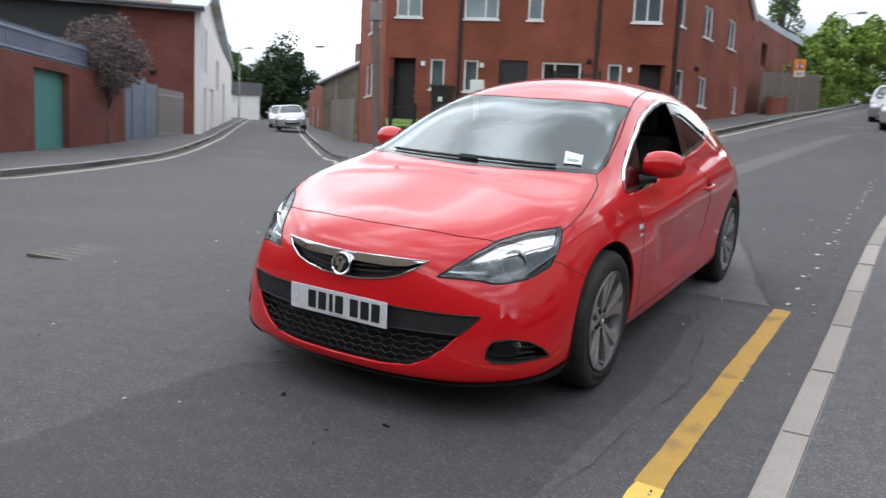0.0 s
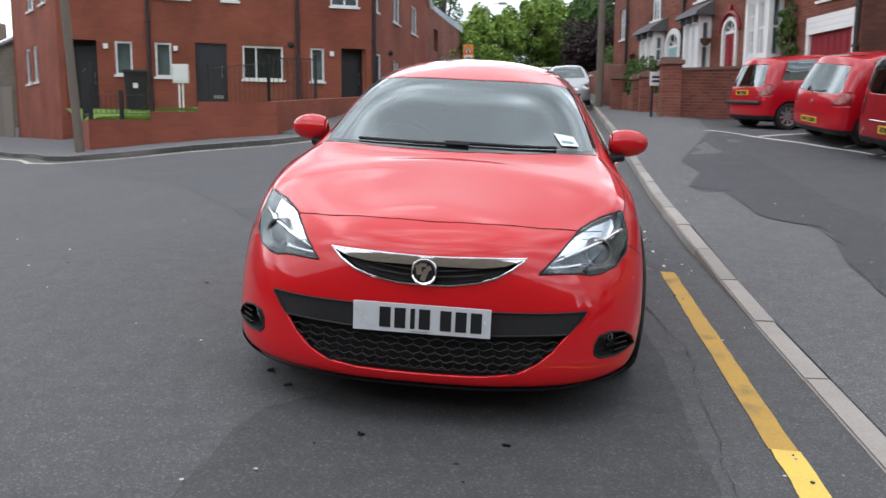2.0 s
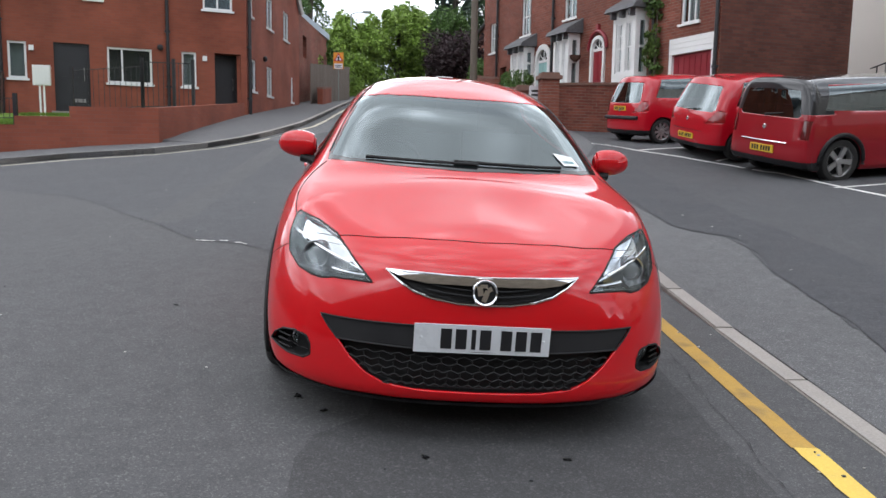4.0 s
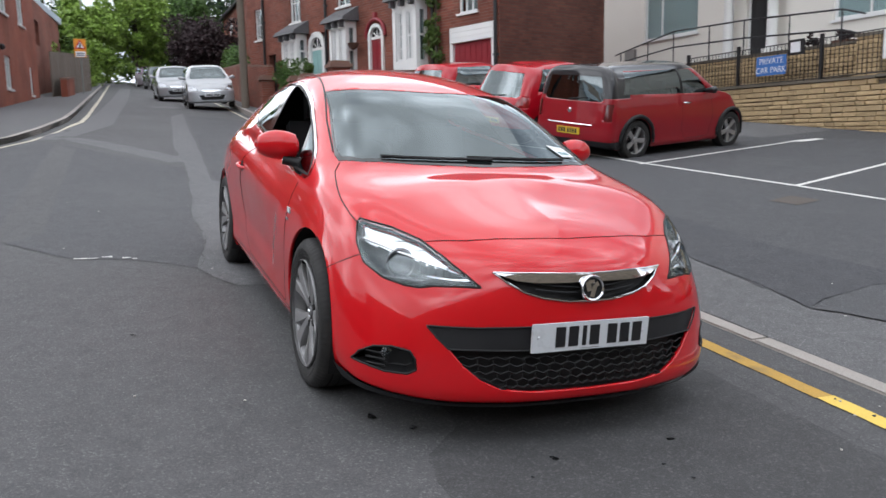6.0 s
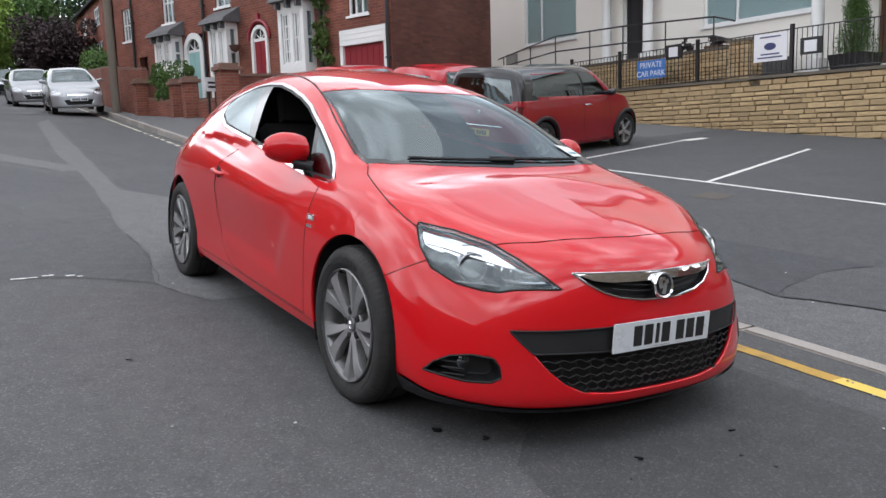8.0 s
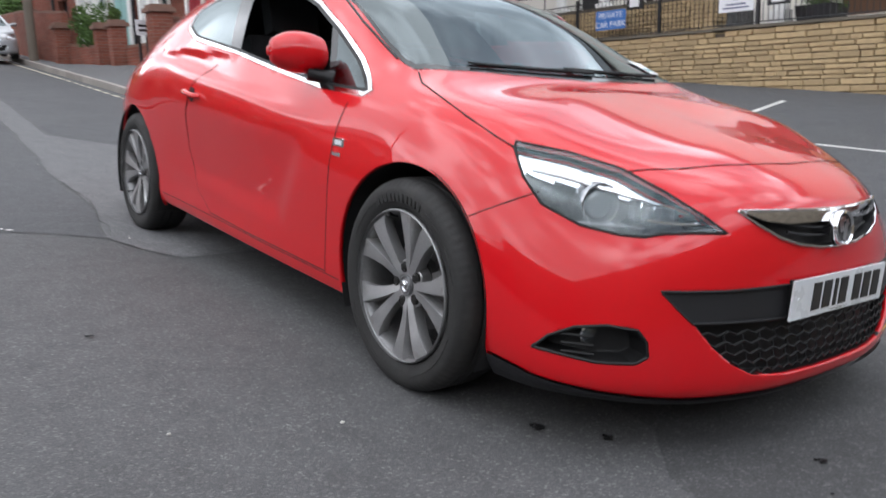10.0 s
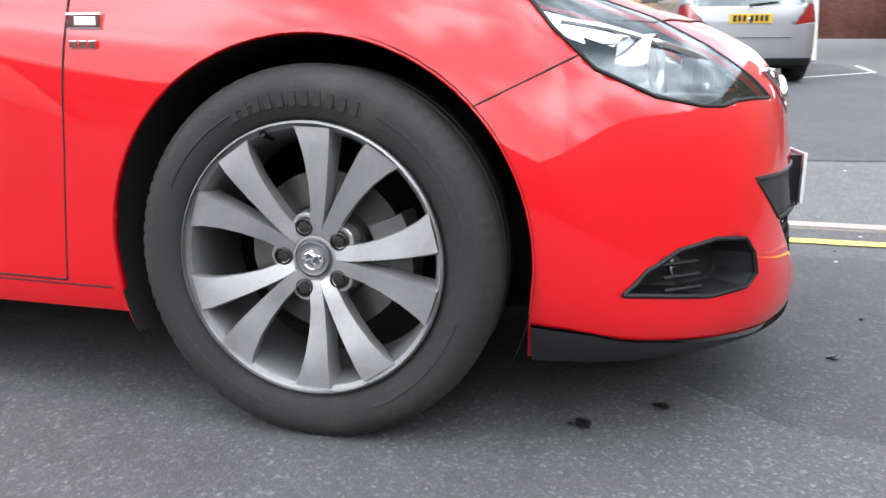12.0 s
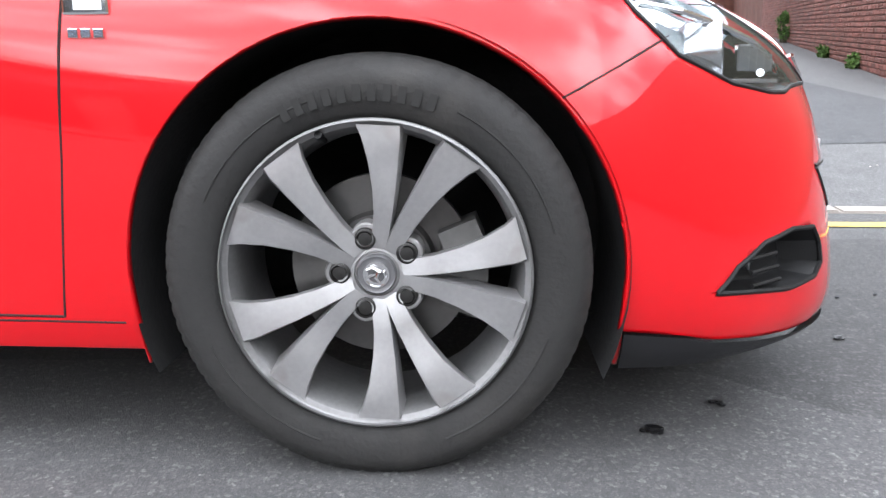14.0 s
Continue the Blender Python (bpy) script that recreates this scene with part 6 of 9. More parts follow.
def pick(bm, layer, tag):
    """A copy of the faces with one tag."""
    out = bmesh.new()
    made = {}
    for f in bm.faces:
        if f[layer] == tag:
            vs = []
            for v in f.verts:
                if v.index not in made:
                    made[v.index] = out.verts.new(v.co)
                vs.append(made[v.index])
            g = out.faces.new(vs)
            g.smooth = True
    return out


def mirrored(bm):
    """Adds the other half across x = 0."""
    geom = bmesh.ops.duplicate(bm, geom=bm.verts[:] + bm.edges[:] + bm.faces[:])["geom"]
    for e in geom:
        if isinstance(e, bmesh.types.BMVert):
            e.co.x = -e.co.x
    bmesh.ops.reverse_faces(bm, faces=[e for e in geom if isinstance(e, bmesh.types.BMFace)])
    bmesh.ops.remove_doubles(bm, verts=[v for v in bm.verts if abs(v.co.x) < 0.002], dist=0.0012)
    return bm


def flipped(bm):
    for v in bm.verts:
        v.co.x = -v.co.x
    bmesh.ops.reverse_faces(bm, faces=bm.faces)
    return bm


COUPE = []
COUPE.append([(0, -0.86, 0.165), (0, -0.895, 0.20), (0, -0.895, 0.30), (0, -0.876, 0.44), (0, -0.858, 0.56), (0, -0.832, 0.655), (0, -0.79, 0.705), (0, -0.72, 0.748), (0, -0.64, 0.778), (0, -0.55, 0.802)])  # nose, middle
COUPE.append([(0.30, -0.84, 0.165), (0.30, -0.88, 0.20), (0.31, -0.872, 0.30), (0.31, -0.85, 0.44), (0.31, -0.83, 0.56), (0.30, -0.79, 0.665), (0.27, -0.74, 0.722), (0.21, -0.66, 0.768), (0.11, -0.56, 0.80), (0, -0.43, 0.828)])  # nose
COUPE.append([(0.57, -0.75, 0.165), (0.60, -0.785, 0.20), (0.615, -0.775, 0.30), (0.62, -0.745, 0.44), (0.60, -0.715, 0.56), (0.55, -0.66, 0.67), (0.49, -0.60, 0.748), (0.37, -0.52, 0.795), (0.19, -0.42, 0.83), (0, -0.28, 0.86)])  # nose corner
COUPE.append([(0.75, -0.57, 0.165), (0.79, -0.60, 0.20), (0.805, -0.58, 0.30), (0.80, -0.545, 0.44), (0.78, -0.51, 0.57), (0.735, -0.455, 0.715), (0.63, -0.40, 0.81), (0.47, -0.32, 0.85), (0.24, -0.24, 0.878), (0, -0.12, 0.898)])  # wing front
COUPE.append([(0.82, -0.40, 0.165), (0.86, -0.38, 0.22), (0.882, -0.36, 0.31), (0.888, -0.33, 0.46), (0.872, -0.29, 0.61), (0.805, -0.25, 0.80), (0.70, -0.20, 0.875), (0.52, -0.15, 0.905), (0.27, -0.07, 0.928), (0, 0.02, 0.938)])  # wing over the wheel front
COUPE.append([(0.86, 0.02, 0.17), (0.895, 0.02, 0.25), (0.908, 0.02, 0.36), (0.912, 0.02, 0.52), (0.902, 0.03, 0.68), (0.845, 0.05, 0.85), (0.745, 0.09, 0.925), (0.55, 0.10, 0.95), (0.28, 0.11, 0.962), (0, 0.12, 0.966)])  # wing over the wheel
COUPE.append([(0.86, 0.44, 0.17), (0.885, 0.44, 0.235), (0.895, 0.44, 0.34), (0.905, 0.44, 0.52), (0.90, 0.44, 0.70), (0.845, 0.43, 0.865), (0.735, 0.42, 0.985), (0.60, 0.40, 1.06), (0.31, 0.38, 1.078), (0, 0.36, 1.075)])  # scuttle
COUPE.append([(0.865, 0.95, 0.17), (0.885, 0.95, 0.24), (0.885, 0.95, 0.34), (0.90, 0.95, 0.52), (0.912, 0.95, 0.765), (0.83, 0.93, 0.91), (0.71, 0.90, 1.12), (0.575, 0.90, 1.265), (0.31, 0.86, 1.30), (0, 0.84, 1.29)])  # screen
COUPE.append([(0.865, 1.5, 0.18), (0.885, 1.5, 0.25), (0.88, 1.5, 0.35), (0.90, 1.5, 0.52), (0.918, 1.5, 0.805), (0.835, 1.5, 0.95), (0.70, 1.5, 1.18), (0.555, 1.48, 1.365), (0.30, 1.45, 1.43), (0, 1.43, 1.445)])  # door
COUPE.append([(0.865, 2.1, 0.19), (0.89, 2.1, 0.26), (0.885, 2.12, 0.36), (0.905, 2.14, 0.52), (0.924, 2.15, 0.835), (0.83, 2.15, 0.995), (0.69, 2.15, 1.19), (0.535, 2.15, 1.36), (0.29, 2.15, 1.435), (0, 2.15, 1.452)])  # door rear
COUPE.append([(0.87, 2.7, 0.2), (0.905, 2.7, 0.28), (0.915, 2.7, 0.38), (0.912, 2.7, 0.52), (0.908, 2.7, 0.825), (0.80, 2.7, 0.99), (0.66, 2.75, 1.15), (0.50, 2.8, 1.28), (0.27, 2.85, 1.37), (0, 2.85, 1.39)])  # rear wheel
COUPE.append([(0.82, 3.1, 0.22), (0.85, 3.1, 0.3), (0.86, 3.1, 0.4), (0.862, 3.1, 0.55), (0.838, 3.1, 0.80), (0.71, 3.12, 0.96), (0.60, 3.15, 1.06), (0.46, 3.18, 1.12), (0.25, 3.2, 1.17), (0, 3.2, 1.19)])  # rear corner
COUPE.append([(0.66, 3.42, 0.24), (0.70, 3.45, 0.32), (0.72, 3.45, 0.42), (0.69, 3.43, 0.58), (0.66, 3.38, 0.80), (0.55, 3.36, 0.93), (0.47, 3.38, 0.98), (0.36, 3.38, 1.02), (0.2, 3.38, 1.05), (0, 3.38, 1.06)])  # tail
COUPE.append([(0, 3.5, 0.25), (0, 3.53, 0.33), (0, 3.54, 0.43), (0, 3.53, 0.6), (0, 3.50, 0.78), (0, 3.47, 0.88), (0, 3.45, 0.93), (0, 3.43, 0.97), (0, 3.42, 1.0), (0, 3.40, 1.03)])  # tail, middle


def circle_poly(cu, cv, r, n=44, low=-0.1):
    """A wheel-arch outline: a circle that runs nearly straight down below its middle."""
    pts = [(cu + r * math.cos(a), cv + r * math.sin(a)) for a in (math.pi * k / (n // 2) for k in range(n // 2 + 1))]
    return [(cu + r * 0.93, low)] + pts + [(cu - r * 0.93, low)]


Y, Z, X = (0, 1, 0), (0, 0, 1), (1, 0, 0)
WHEEL_Y, WHEEL_Z, TYRE_R, ARCH_R = (0.018, 2.695), 0.326, 0.334, 0.384
# outlines on the shell: side views (y, z), front views (x, z), plan (x, y)
def inset(poly, d):
    """The outline moved inwards by d (its points run anticlockwise)."""
    out = []
    for k, (x, y) in enumerate(poly):
        (ax, ay), (bx, by) = poly[k - 1], poly[(k + 1) % len(poly)]
        n1 = Vector((-(y - ay), x - ax)).normalized()
        n2 = Vector((-(by - y), bx - x)).normalized()
        n = (n1 + n2) / max(0.35, 1 + n1.dot(n2))
        out.append((x + n.x * d, y + n.y * d))
    return out


def clip(poly, a, c):
    """Keeps what lies to the left of the line from a to c."""
    side_of = lambda q: (c[0] - a[0]) * (q[1] - a[1]) - (c[1] - a[1]) * (q[0] - a[0])  # noqa: E731
    out = []
    for q, r in zip(poly, poly[1:] + poly[:1]):
        sq, sr = side_of(q), side_of(r)
        if sq >= 0:
            out.append(q)
        if sq * sr < 0:
            t = sq / (sq - sr)
            out.append((q[0] + t * (r[0] - q[0]), q[1] + t * (r[1] - q[1])))
    return out


SIDE_CHROME = [(0.365, 0.905), (0.395, 0.885), (0.69, 0.897), (1.1, 0.948), (1.524, 1.008), (2.08, 1.068), (2.29, 1.122), (2.375, 1.185), (2.36, 1.232), (2.244, 1.285), (2.03, 1.332), (1.84, 1.348), (1.62, 1.345), (1.40, 1.316), (1.20, 1.276), (1.04, 1.231), (0.787, 1.129), (0.545, 1.015), (0.43, 0.95)]
SIDE_SEAL = inset(SIDE_CHROME, 0.013)
SIDE_GLASS = inset(SIDE_CHROME, 0.024)
SIDE_VENT = clip(SIDE_GLASS, (0.595, 0.90), (0.835, 1.16))
SIDE_BAR = clip(clip(SIDE_GLASS, (0.835, 1.16), (0.595, 0.90)), (0.635, 0.90), (0.875, 1.16))
SIDE_DOOR_GLASS = clip(clip(SIDE_GLASS, (0.875, 1.16), (0.635, 0.90)), (1.46, 0.99), (1.74, 1.34))
SIDE_PILLAR = clip(clip(SIDE_GLASS, (1.74, 1.34), (1.46, 0.99)), (1.56, 0.99), (1.90, 1.34))
SIDE_QUARTER = clip(SIDE_GLASS, (1.90, 1.34), (1.56, 0.99))
SCREEN = [(0, 0.172), (0.35, 0.196), (0.585, 0.25), (0.668, 0.318), (0.674, 0.37), (0.646, 0.56), (0.598, 0.81), (0.560, 1.07), (0.496, 1.010), (0.416, 0.976), (0.336, 0.948), (0.2, 0.933), (0, 0.928)]
SCREEN_EDGE = [(0, 0.135), (0.35, 0.16), (0.60, 0.22), (0.69, 0.285), (0.692, 0.36), (0.658, 0.56), (0.606, 0.82), (0.566, 1.085), (0.50, 1.018), (0.42, 0.982), (0.34, 0.953), (0.2, 0.938), (0, 0.933)]
H = Vector((0.61, 0.79, 0)).normalized()
BAND = [(0, 0.385), (0.30, 0.385), (0.552, 0.388), (0.588, 0.425), (0.622, 0.468), (0.45, 0.468), (0, 0.478)]
LOWER_GRILLE = [(0, 0.222), (0.25, 0.226), (0.37, 0.242), (0.44, 0.275), (0.50, 0.325), (0.552, 0.388), (0.30, 0.385), (0, 0.385)]
BLADE = [(0, 0.633), (0.10, 0.632), (0.22, 0.632), (0.30, 0.640), (0.376, 0.666), (0.30, 0.667), (0.2, 0.667), (0, 0.664)]
UPPER_GRILLE = [(0, 0.562), (0.10, 0.565), (0.20, 0.579), (0.27, 0.599), (0.33, 0.631), (0.376, 0.666), (0.30, 0.640), (0.22, 0.632), (0.10, 0.632), (0, 0.633)]
FOG = [(0.658, 0.302), (0.684, 0.283), (0.752, 0.277), (0.840, 0.290), (0.820, 0.328), (0.782, 0.360), (0.73, 0.374), (0.676, 0.368), (0.660, 0.340)]
LIP = [(-0.36, 0.10), (-0.36, 0.234), (-0.46, 0.222), (-0.50, 0.212), (-0.62, 0.200), (-0.80, 0.186), (-0.93, 0.182), (-0.95, 0.1)]


def hl(x, y, z):
    return (Vector((x, y, 0)).dot(H), z)


HEADLAMP = [hl(0.421, -0.765, 0.611), hl(0.50, -0.72, 0.610), hl(0.585, -0.69, 0.606), hl(0.63, -0.665, 0.596), hl(0.68, -0.63, 0.597), hl(0.745, -0.55, 0.612), hl(0.80, -0.455, 0.655), hl(0.815, -0.39, 0.72), hl(0.80, -0.33, 0.79), hl(0.772, -0.312, 0.803), hl(0.70, -0.44, 0.785), hl(0.62, -0.56, 0.752), hl(0.55, -0.65, 0.705), hl(0.47, -0.725, 0.65)]


def shift(bm, off):
    for v in bm.verts:
        v.co += Vector(off)
    return bm


def along_normals(bm, d):
    bm.normal_update()
    for v, n in [(v, v.normal.copy()) for v in bm.verts]:
        v.co += n * d
    return bm


def bowl(bm, off, shrink=0.9):
    """Turns a patch of shell into a recess: its floor moved by off, with walls up to the old edge."""
    bm.normal_update()
    rim = [e for e in bm.edges if len(e.link_faces) == 1 and any(abs(v.co.x) > 0.002 for v in e.verts)]
    mid = sum((v.co for v in bm.verts), Vector()) / len(bm.verts)
    top = {v: v.co.copy() for v in bm.verts}
    for v in bm.verts:
        c = mid + (v.co - mid) * shrink
        c.x = 0 if abs(v.co.x) < 0.002 else c.x
        v.co = c + Vector(off)
    made = {}
    for e in rim:
        a, b = e.verts
        for v in (a, b):
            if v not in made:
                made[v] = bm.verts.new(top[v])
        bm.faces.new((a, b, made[b], made[a]))
    bmesh.ops.recalc_face_normals(bm, faces=bm.faces)
    return bm


def rim_tube(bm, r, skip_mid=True):
    """A thin seal along the free edge of a patch."""
    nxt = {}
    for e in bm.edges:
        if len(e.link_faces) == 1 and not (skip_mid and all(abs(v.co.x) < 0.002 for v in e.verts)):
            for a, b in (tuple(e.verts), tuple(e.verts)[::-1]):
                nxt.setdefault(a, []).append(b)
    out = bmesh.new()
    start = next((v for v in nxt if len(nxt[v]) == 1), next(iter(nxt)))
    line, seen = [start], {start}
    while True:
        go = [v for v in nxt[line[-1]] if v not in seen]
        if not go:
            break
        line.append(go[0])
        seen.add(go[0])
    add_tube(out, [v.co.copy() for v in line], r, 6, closed=start in nxt[line[-1]] and len(line) > 4)
    bm.free()
    return out


def scoop(y, z):
    """Depth of the pressed hollow in the lower door, sharp along its front and lower edge."""
    nx, nz = 0.828, 0.561
    e1 = (y - 0.66) * nx + (z - 0.64) * nz
    e2 = z - (0.335 + 0.05 * max(0.0, y - 1.0))
    e = min(e1, e2)
    if e <= 0:
        return 0.0
    return 0.014 * smoothstep(0.0, 0.11, e) * (1 - smoothstep(0.11, 0.48, e)) * (1 - smoothstep(0.60, 0.78, z)) * (1 - smoothstep(1.7, 2.3, y))


def sculpt(bm):
    """Pressings on the smooth shell: shoulder crease, door hollow and the bonnet's middle fold."""
    for v in bm.verts:
        x, y, z = v.co
        if x > 0.6 and 0.1 < z < 1.0 and -0.4 < y < 3.3:
            line = 0.735 + 0.098 * max(0.0, y - 0.2)
            up = z - line
            reach = smoothstep(0.45, 1.1, y) * (1 - smoothstep(2.5, 3.0, y))
            dx = 0.011 * reach * (smoothstep(-0.22, 0.0, up) - smoothstep(0.0, 0.06, up))
            dx -= scoop(y, z)
            dx -= 0.02 * smoothstep(0.0, 0.06, up) * (1 - smoothstep(0.14, 0.26, up)) * smoothstep(1.2, 2.0, y) * (1 - smoothstep(2.7, 3.1, y))
            v.co.x = x + dx
        if -0.75 < y < 0.15 and z > 0.7 and x < 0.5:
            v.co.z = z + 0.011 * max(0.0, 1 - x / 0.42) * smoothstep(-0.72, -0.5, y) * (1 - smoothstep(-0.15, 0.12, y))
    return bm


class Shell:
    """Looks up the smooth shell: x over (y, z) on the side, y over (x, z) at the front, z over (x, y) on top."""

    def __init__(self, bm):
        self.p = np.array([v.co[:] for v in bm.verts])

    def _near(self, a, b, u, v, out, keep):
        q = self.p[keep]
        d = (q[:, a] - u) ** 2 + (q[:, b] - v) ** 2
        k = np.argsort(d)[:5]
        w = 1 / (d[k] + 1e-7)
        return float((q[k, out] * w).sum() / w.sum())

    def x(self, y, z):
        return self._near(1, 2, y, z, 0, self.p[:, 0] > 0.5)

    def y(self, x, z):
        return self._near(0, 2, x, z, 1, (self.p[:, 1] < -0.2) & (self.p[:, 2] < 0.8))

    def z(self, x, y):
        return self._near(0, 1, x, y, 2, self.p[:, 2] > 0.6)


def tread(k):
    return 0.0035 if k % 4 == 0 else 0.0


def add_tyre(bm, R):
    prof = [(0.232, 0.070, 0), (0.240, 0.092, 0), (0.248, 0.101, 0), (0.268, 0.108, 0), (0.292, 0.110, 0), (0.308, 0.106, 0), (0.317, 0.099, 0.8), (R - 0.007, 0.088, 0.8), (R - 0.002, 0.074, 0.4), (R, 0.058, 0.15), (R, 0.047, 0.15), (R - 0.007, 0.045, 0), (R - 0.007, 0.037, 0), (R, 0.035, 0), (R, 0.006, 0), (R - 0.007, 0.004, 0), (R - 0.007, -0.004, 0), (R, -0.006, 0), (R, -0.058, 1), (R - 0.005, -0.085, 1), (0.31, -0.104, 0), (0.28, -0.108, 0), (0.235, -0.09, 0)]
    seg = 320
    rings = [[bm.verts.new(((r - tread(k) * c) * math.cos(2 * math.pi * k / seg), (r - tread(k) * c) * math.sin(2 * math.pi * k / seg), h)) for k in range(seg)] for r, h, c in prof]
    for a, b in zip(rings, rings[1:]):
        for k in range(seg):
            j = (k + 1) % seg
            bm.faces.new((a[k], a[j], b[j], b[k]))


def add_spoke(bm, angle, lean):
    rs = (0.040, 0.062, 0.095, 0.135, 0.175, 0.210, 0.229)
    hw = (0.0135, 0.0135, 0.0150, 0.0185, 0.0235, 0.0300, 0.0345)
    fz = (0.060, 0.066, 0.070, 0.076, 0.082, 0.085, 0.084)
    rows = []
    for i, (r, w, z) in enumerate(zip(rs, hw, fz)):
        bend = lean * 0.010 * math.sin(math.pi * (i / 6))
        f = i / 6
        pts = [(-w * 1.04, z - 0.006 - 0.004 * f), (-w * 0.97, z - 0.002), (-w * 0.1, z + 0.0004), (w * 0.93, z + 0.003), (w * 1.04, z - 0.003), (w * (0.95 + 0.25 * f), z - 0.040), (-w * 0.75, z - 0.042)]
        if lean < 0:
            pts = [(-t, h) for t, h in pts][::-1]
        row = []
        for t, h in pts:
            ca, sa = math.cos(angle), math.sin(angle)
            row.append(bm.verts.new((r * ca - (t + bend) * sa, r * sa + (t + bend) * ca, h)))
        rows.append(row)
    for a, b in zip(rows, rows[1:]):
        for k in range(7):
            j = (k + 1) % 7
            bm.faces.new((a[k], a[j], b[j], b[k]))
    bm.faces.new(rows[0])
    bm.faces.new(rows[-1][::-1])


def wheel_meshes(R):
    """The parts of one alloy wheel, its axle along z and its face towards +z."""
    out = {}
    bm = bmesh.new()
    add_tyre(bm, R)
    out["tyre"] = mesh_of("tyre", bm, "tyre", smooth=True, angle=38)
    bm = bmesh.new()
    add_lathe(bm, [(0.236, 0.096), (0.2395, 0.093), (0.2405, 0.088), (0.236, 0.082), (0.228, 0.079), (0.222, 0.068), (0.216, 0.03), (0.214, -0.08), (0.225, -0.09), (0.235, -0.09), (0.24, -0.085), (0.24, 0.07)], 72, close=True)
    out["wheel"] = mesh_of("wheel", bm, "alloy_rim", smooth=True, angle=32)
    for lean, key in ((-1, "spoke_a"), (1, "spoke_b")):
        bm = bmesh.new()
        add_spoke(bm, radians(-16.6 * lean), lean)
        out[key] = mesh_of("spoke", bm, "alloy", smooth=True, angle=32)
    bm = bmesh.new()
    add_lathe(bm, [(0.072, 0.0), (0.074, 0.040), (0.068, 0.056), (0.036, 0.060), (0.034, 0.056), (0.0, 0.056)], 40)
    for k in range(5):
        a = radians(72 * k + 76 + 36)
        add_lathe(bm, [(0.025, 0.02), (0.0245, 0.055), (0.022, 0.0575), (0.0175, 0.0575), (0.0165, 0.05), (0.0165, 0.03)], 20, Matrix.Translation((0.0575 * math.cos(a), 0.0575 * math.sin(a), 0)))
    out["hub"] = mesh_of("hub", bm, "alloy", smooth=True, angle=32)
    bm = bmesh.new()
    add_lathe(bm, [(0.0315, 0.05), (0.0315, 0.064), (0.029, 0.067), (0.026, 0.0655), (0.0, 0.0665)], 32)
    out["hub_cap"] = mesh_of("hub_cap", bm, "hub_grey", smooth=True, angle=50)
    bm = bmesh.new()
    add_lathe(bm, [(0.0205, 0.066), (0.0205, 0.0685), (0.0185, 0.0685), (0.0185, 0.066)], 28)
    add_tube(bm, [(-0.015, 0.006, 0.067), (-0.006, 0.011, 0.068), (0.004, 0.006, 0.0685), (0.0, -0.004, 0.0685), (0.006, -0.012, 0.068)], [0.003, 0.0045, 0.005, 0.004, 0.002], 8)
    add_tube(bm, [(-0.012, -0.006, 0.067), (-0.006, -0.001, 0.068), (0.0, 0.002, 0.068)], [0.002, 0.003, 0.002], 6)
    add_tube(bm, [(0.006, 0.004, 0.067), (0.012, 0.006, 0.068), (0.014, -0.002, 0.0675)], [0.002, 0.003, 0.002], 6)
    out["badge"] = mesh_of("badge", bm, "chrome", bevel=0.001)
    bm = bmesh.new()
    add_lathe(bm, [(0.0165, 0.052), (0.0165, 0.064), (0.0135, 0.0655), (0.0125, 0.058), (0.0105, 0.058), (0.0105, 0.0645), (0.0, 0.0655)], 18)
    out["wheel_bolt"] = mesh_of("wheel_bolt", bm, "bolt_dark", smooth=True)
    bm = bmesh.new()
    add_lathe(bm, [(0.148, -0.012), (0.148, 0.008), (0.09, 0.008), (0.085, 0.028), (0.0, 0.028)], 48)
    out["brake_disc"] = mesh_of("brake_disc", bm, "disc_iron", smooth=True)
    bm = bmesh.new()
    for k in range(5):
        a0 = radians(-38 + 11 * k)
        add_box(bm, 0.108 + 0.004 * (k % 2), 0.172, -0.017, 0.017, -0.045, 0.036 - 0.006 * (k % 2), pose(0, 0, 0, 0, 0, math.degrees(a0) + 22))
    out["brake_caliper"] = mesh_of("brake_caliper", bm, "caliper_grey", bevel=0.004)
    bm = bmesh.new()
    add_lathe(bm, [(0.004, 0.0), (0.0045, 0.02), (0.006, 0.022), (0.006, 0.034), (0.0, 0.035)], 12, pose(0, 0, 0) @ Matrix.Translation((-0.092, 0.197, 0.055)) @ pose(0, 0, 0, 0, -20, -65))
    out["tyre_valve"] = mesh_of("tyre_valve", bm, "black_plastic", smooth=True)
    bm = bmesh.new()
    # raised maker's lettering on the sidewall as plain bars, and a ribbed panel beside it
    add_box(bm, 0.264, 0.288, -0.006, 0.006, 0.1045, 0.1112)
    out["lettering_bar"] = mesh_of("lettering_bar", bm, "tyre_mark", bevel=0.001)
    bm = bmesh.new()
    for a0, a1 in ((68, 20),):
        for j in range(1):
            r = 0.278 + 0.010 * j
            pts = [(r * math.cos(radians(a0 + (a1 - a0) * i / 14)), r * math.sin(radians(a0 + (a1 - a0) * i / 14)), 0.1085) for i in range(15)]
            add_tube(bm, pts, 0.0022, 4)
    out["sidewall_rib"] = mesh_of("sidewall_rib", bm, "tyre_mark")
    return out


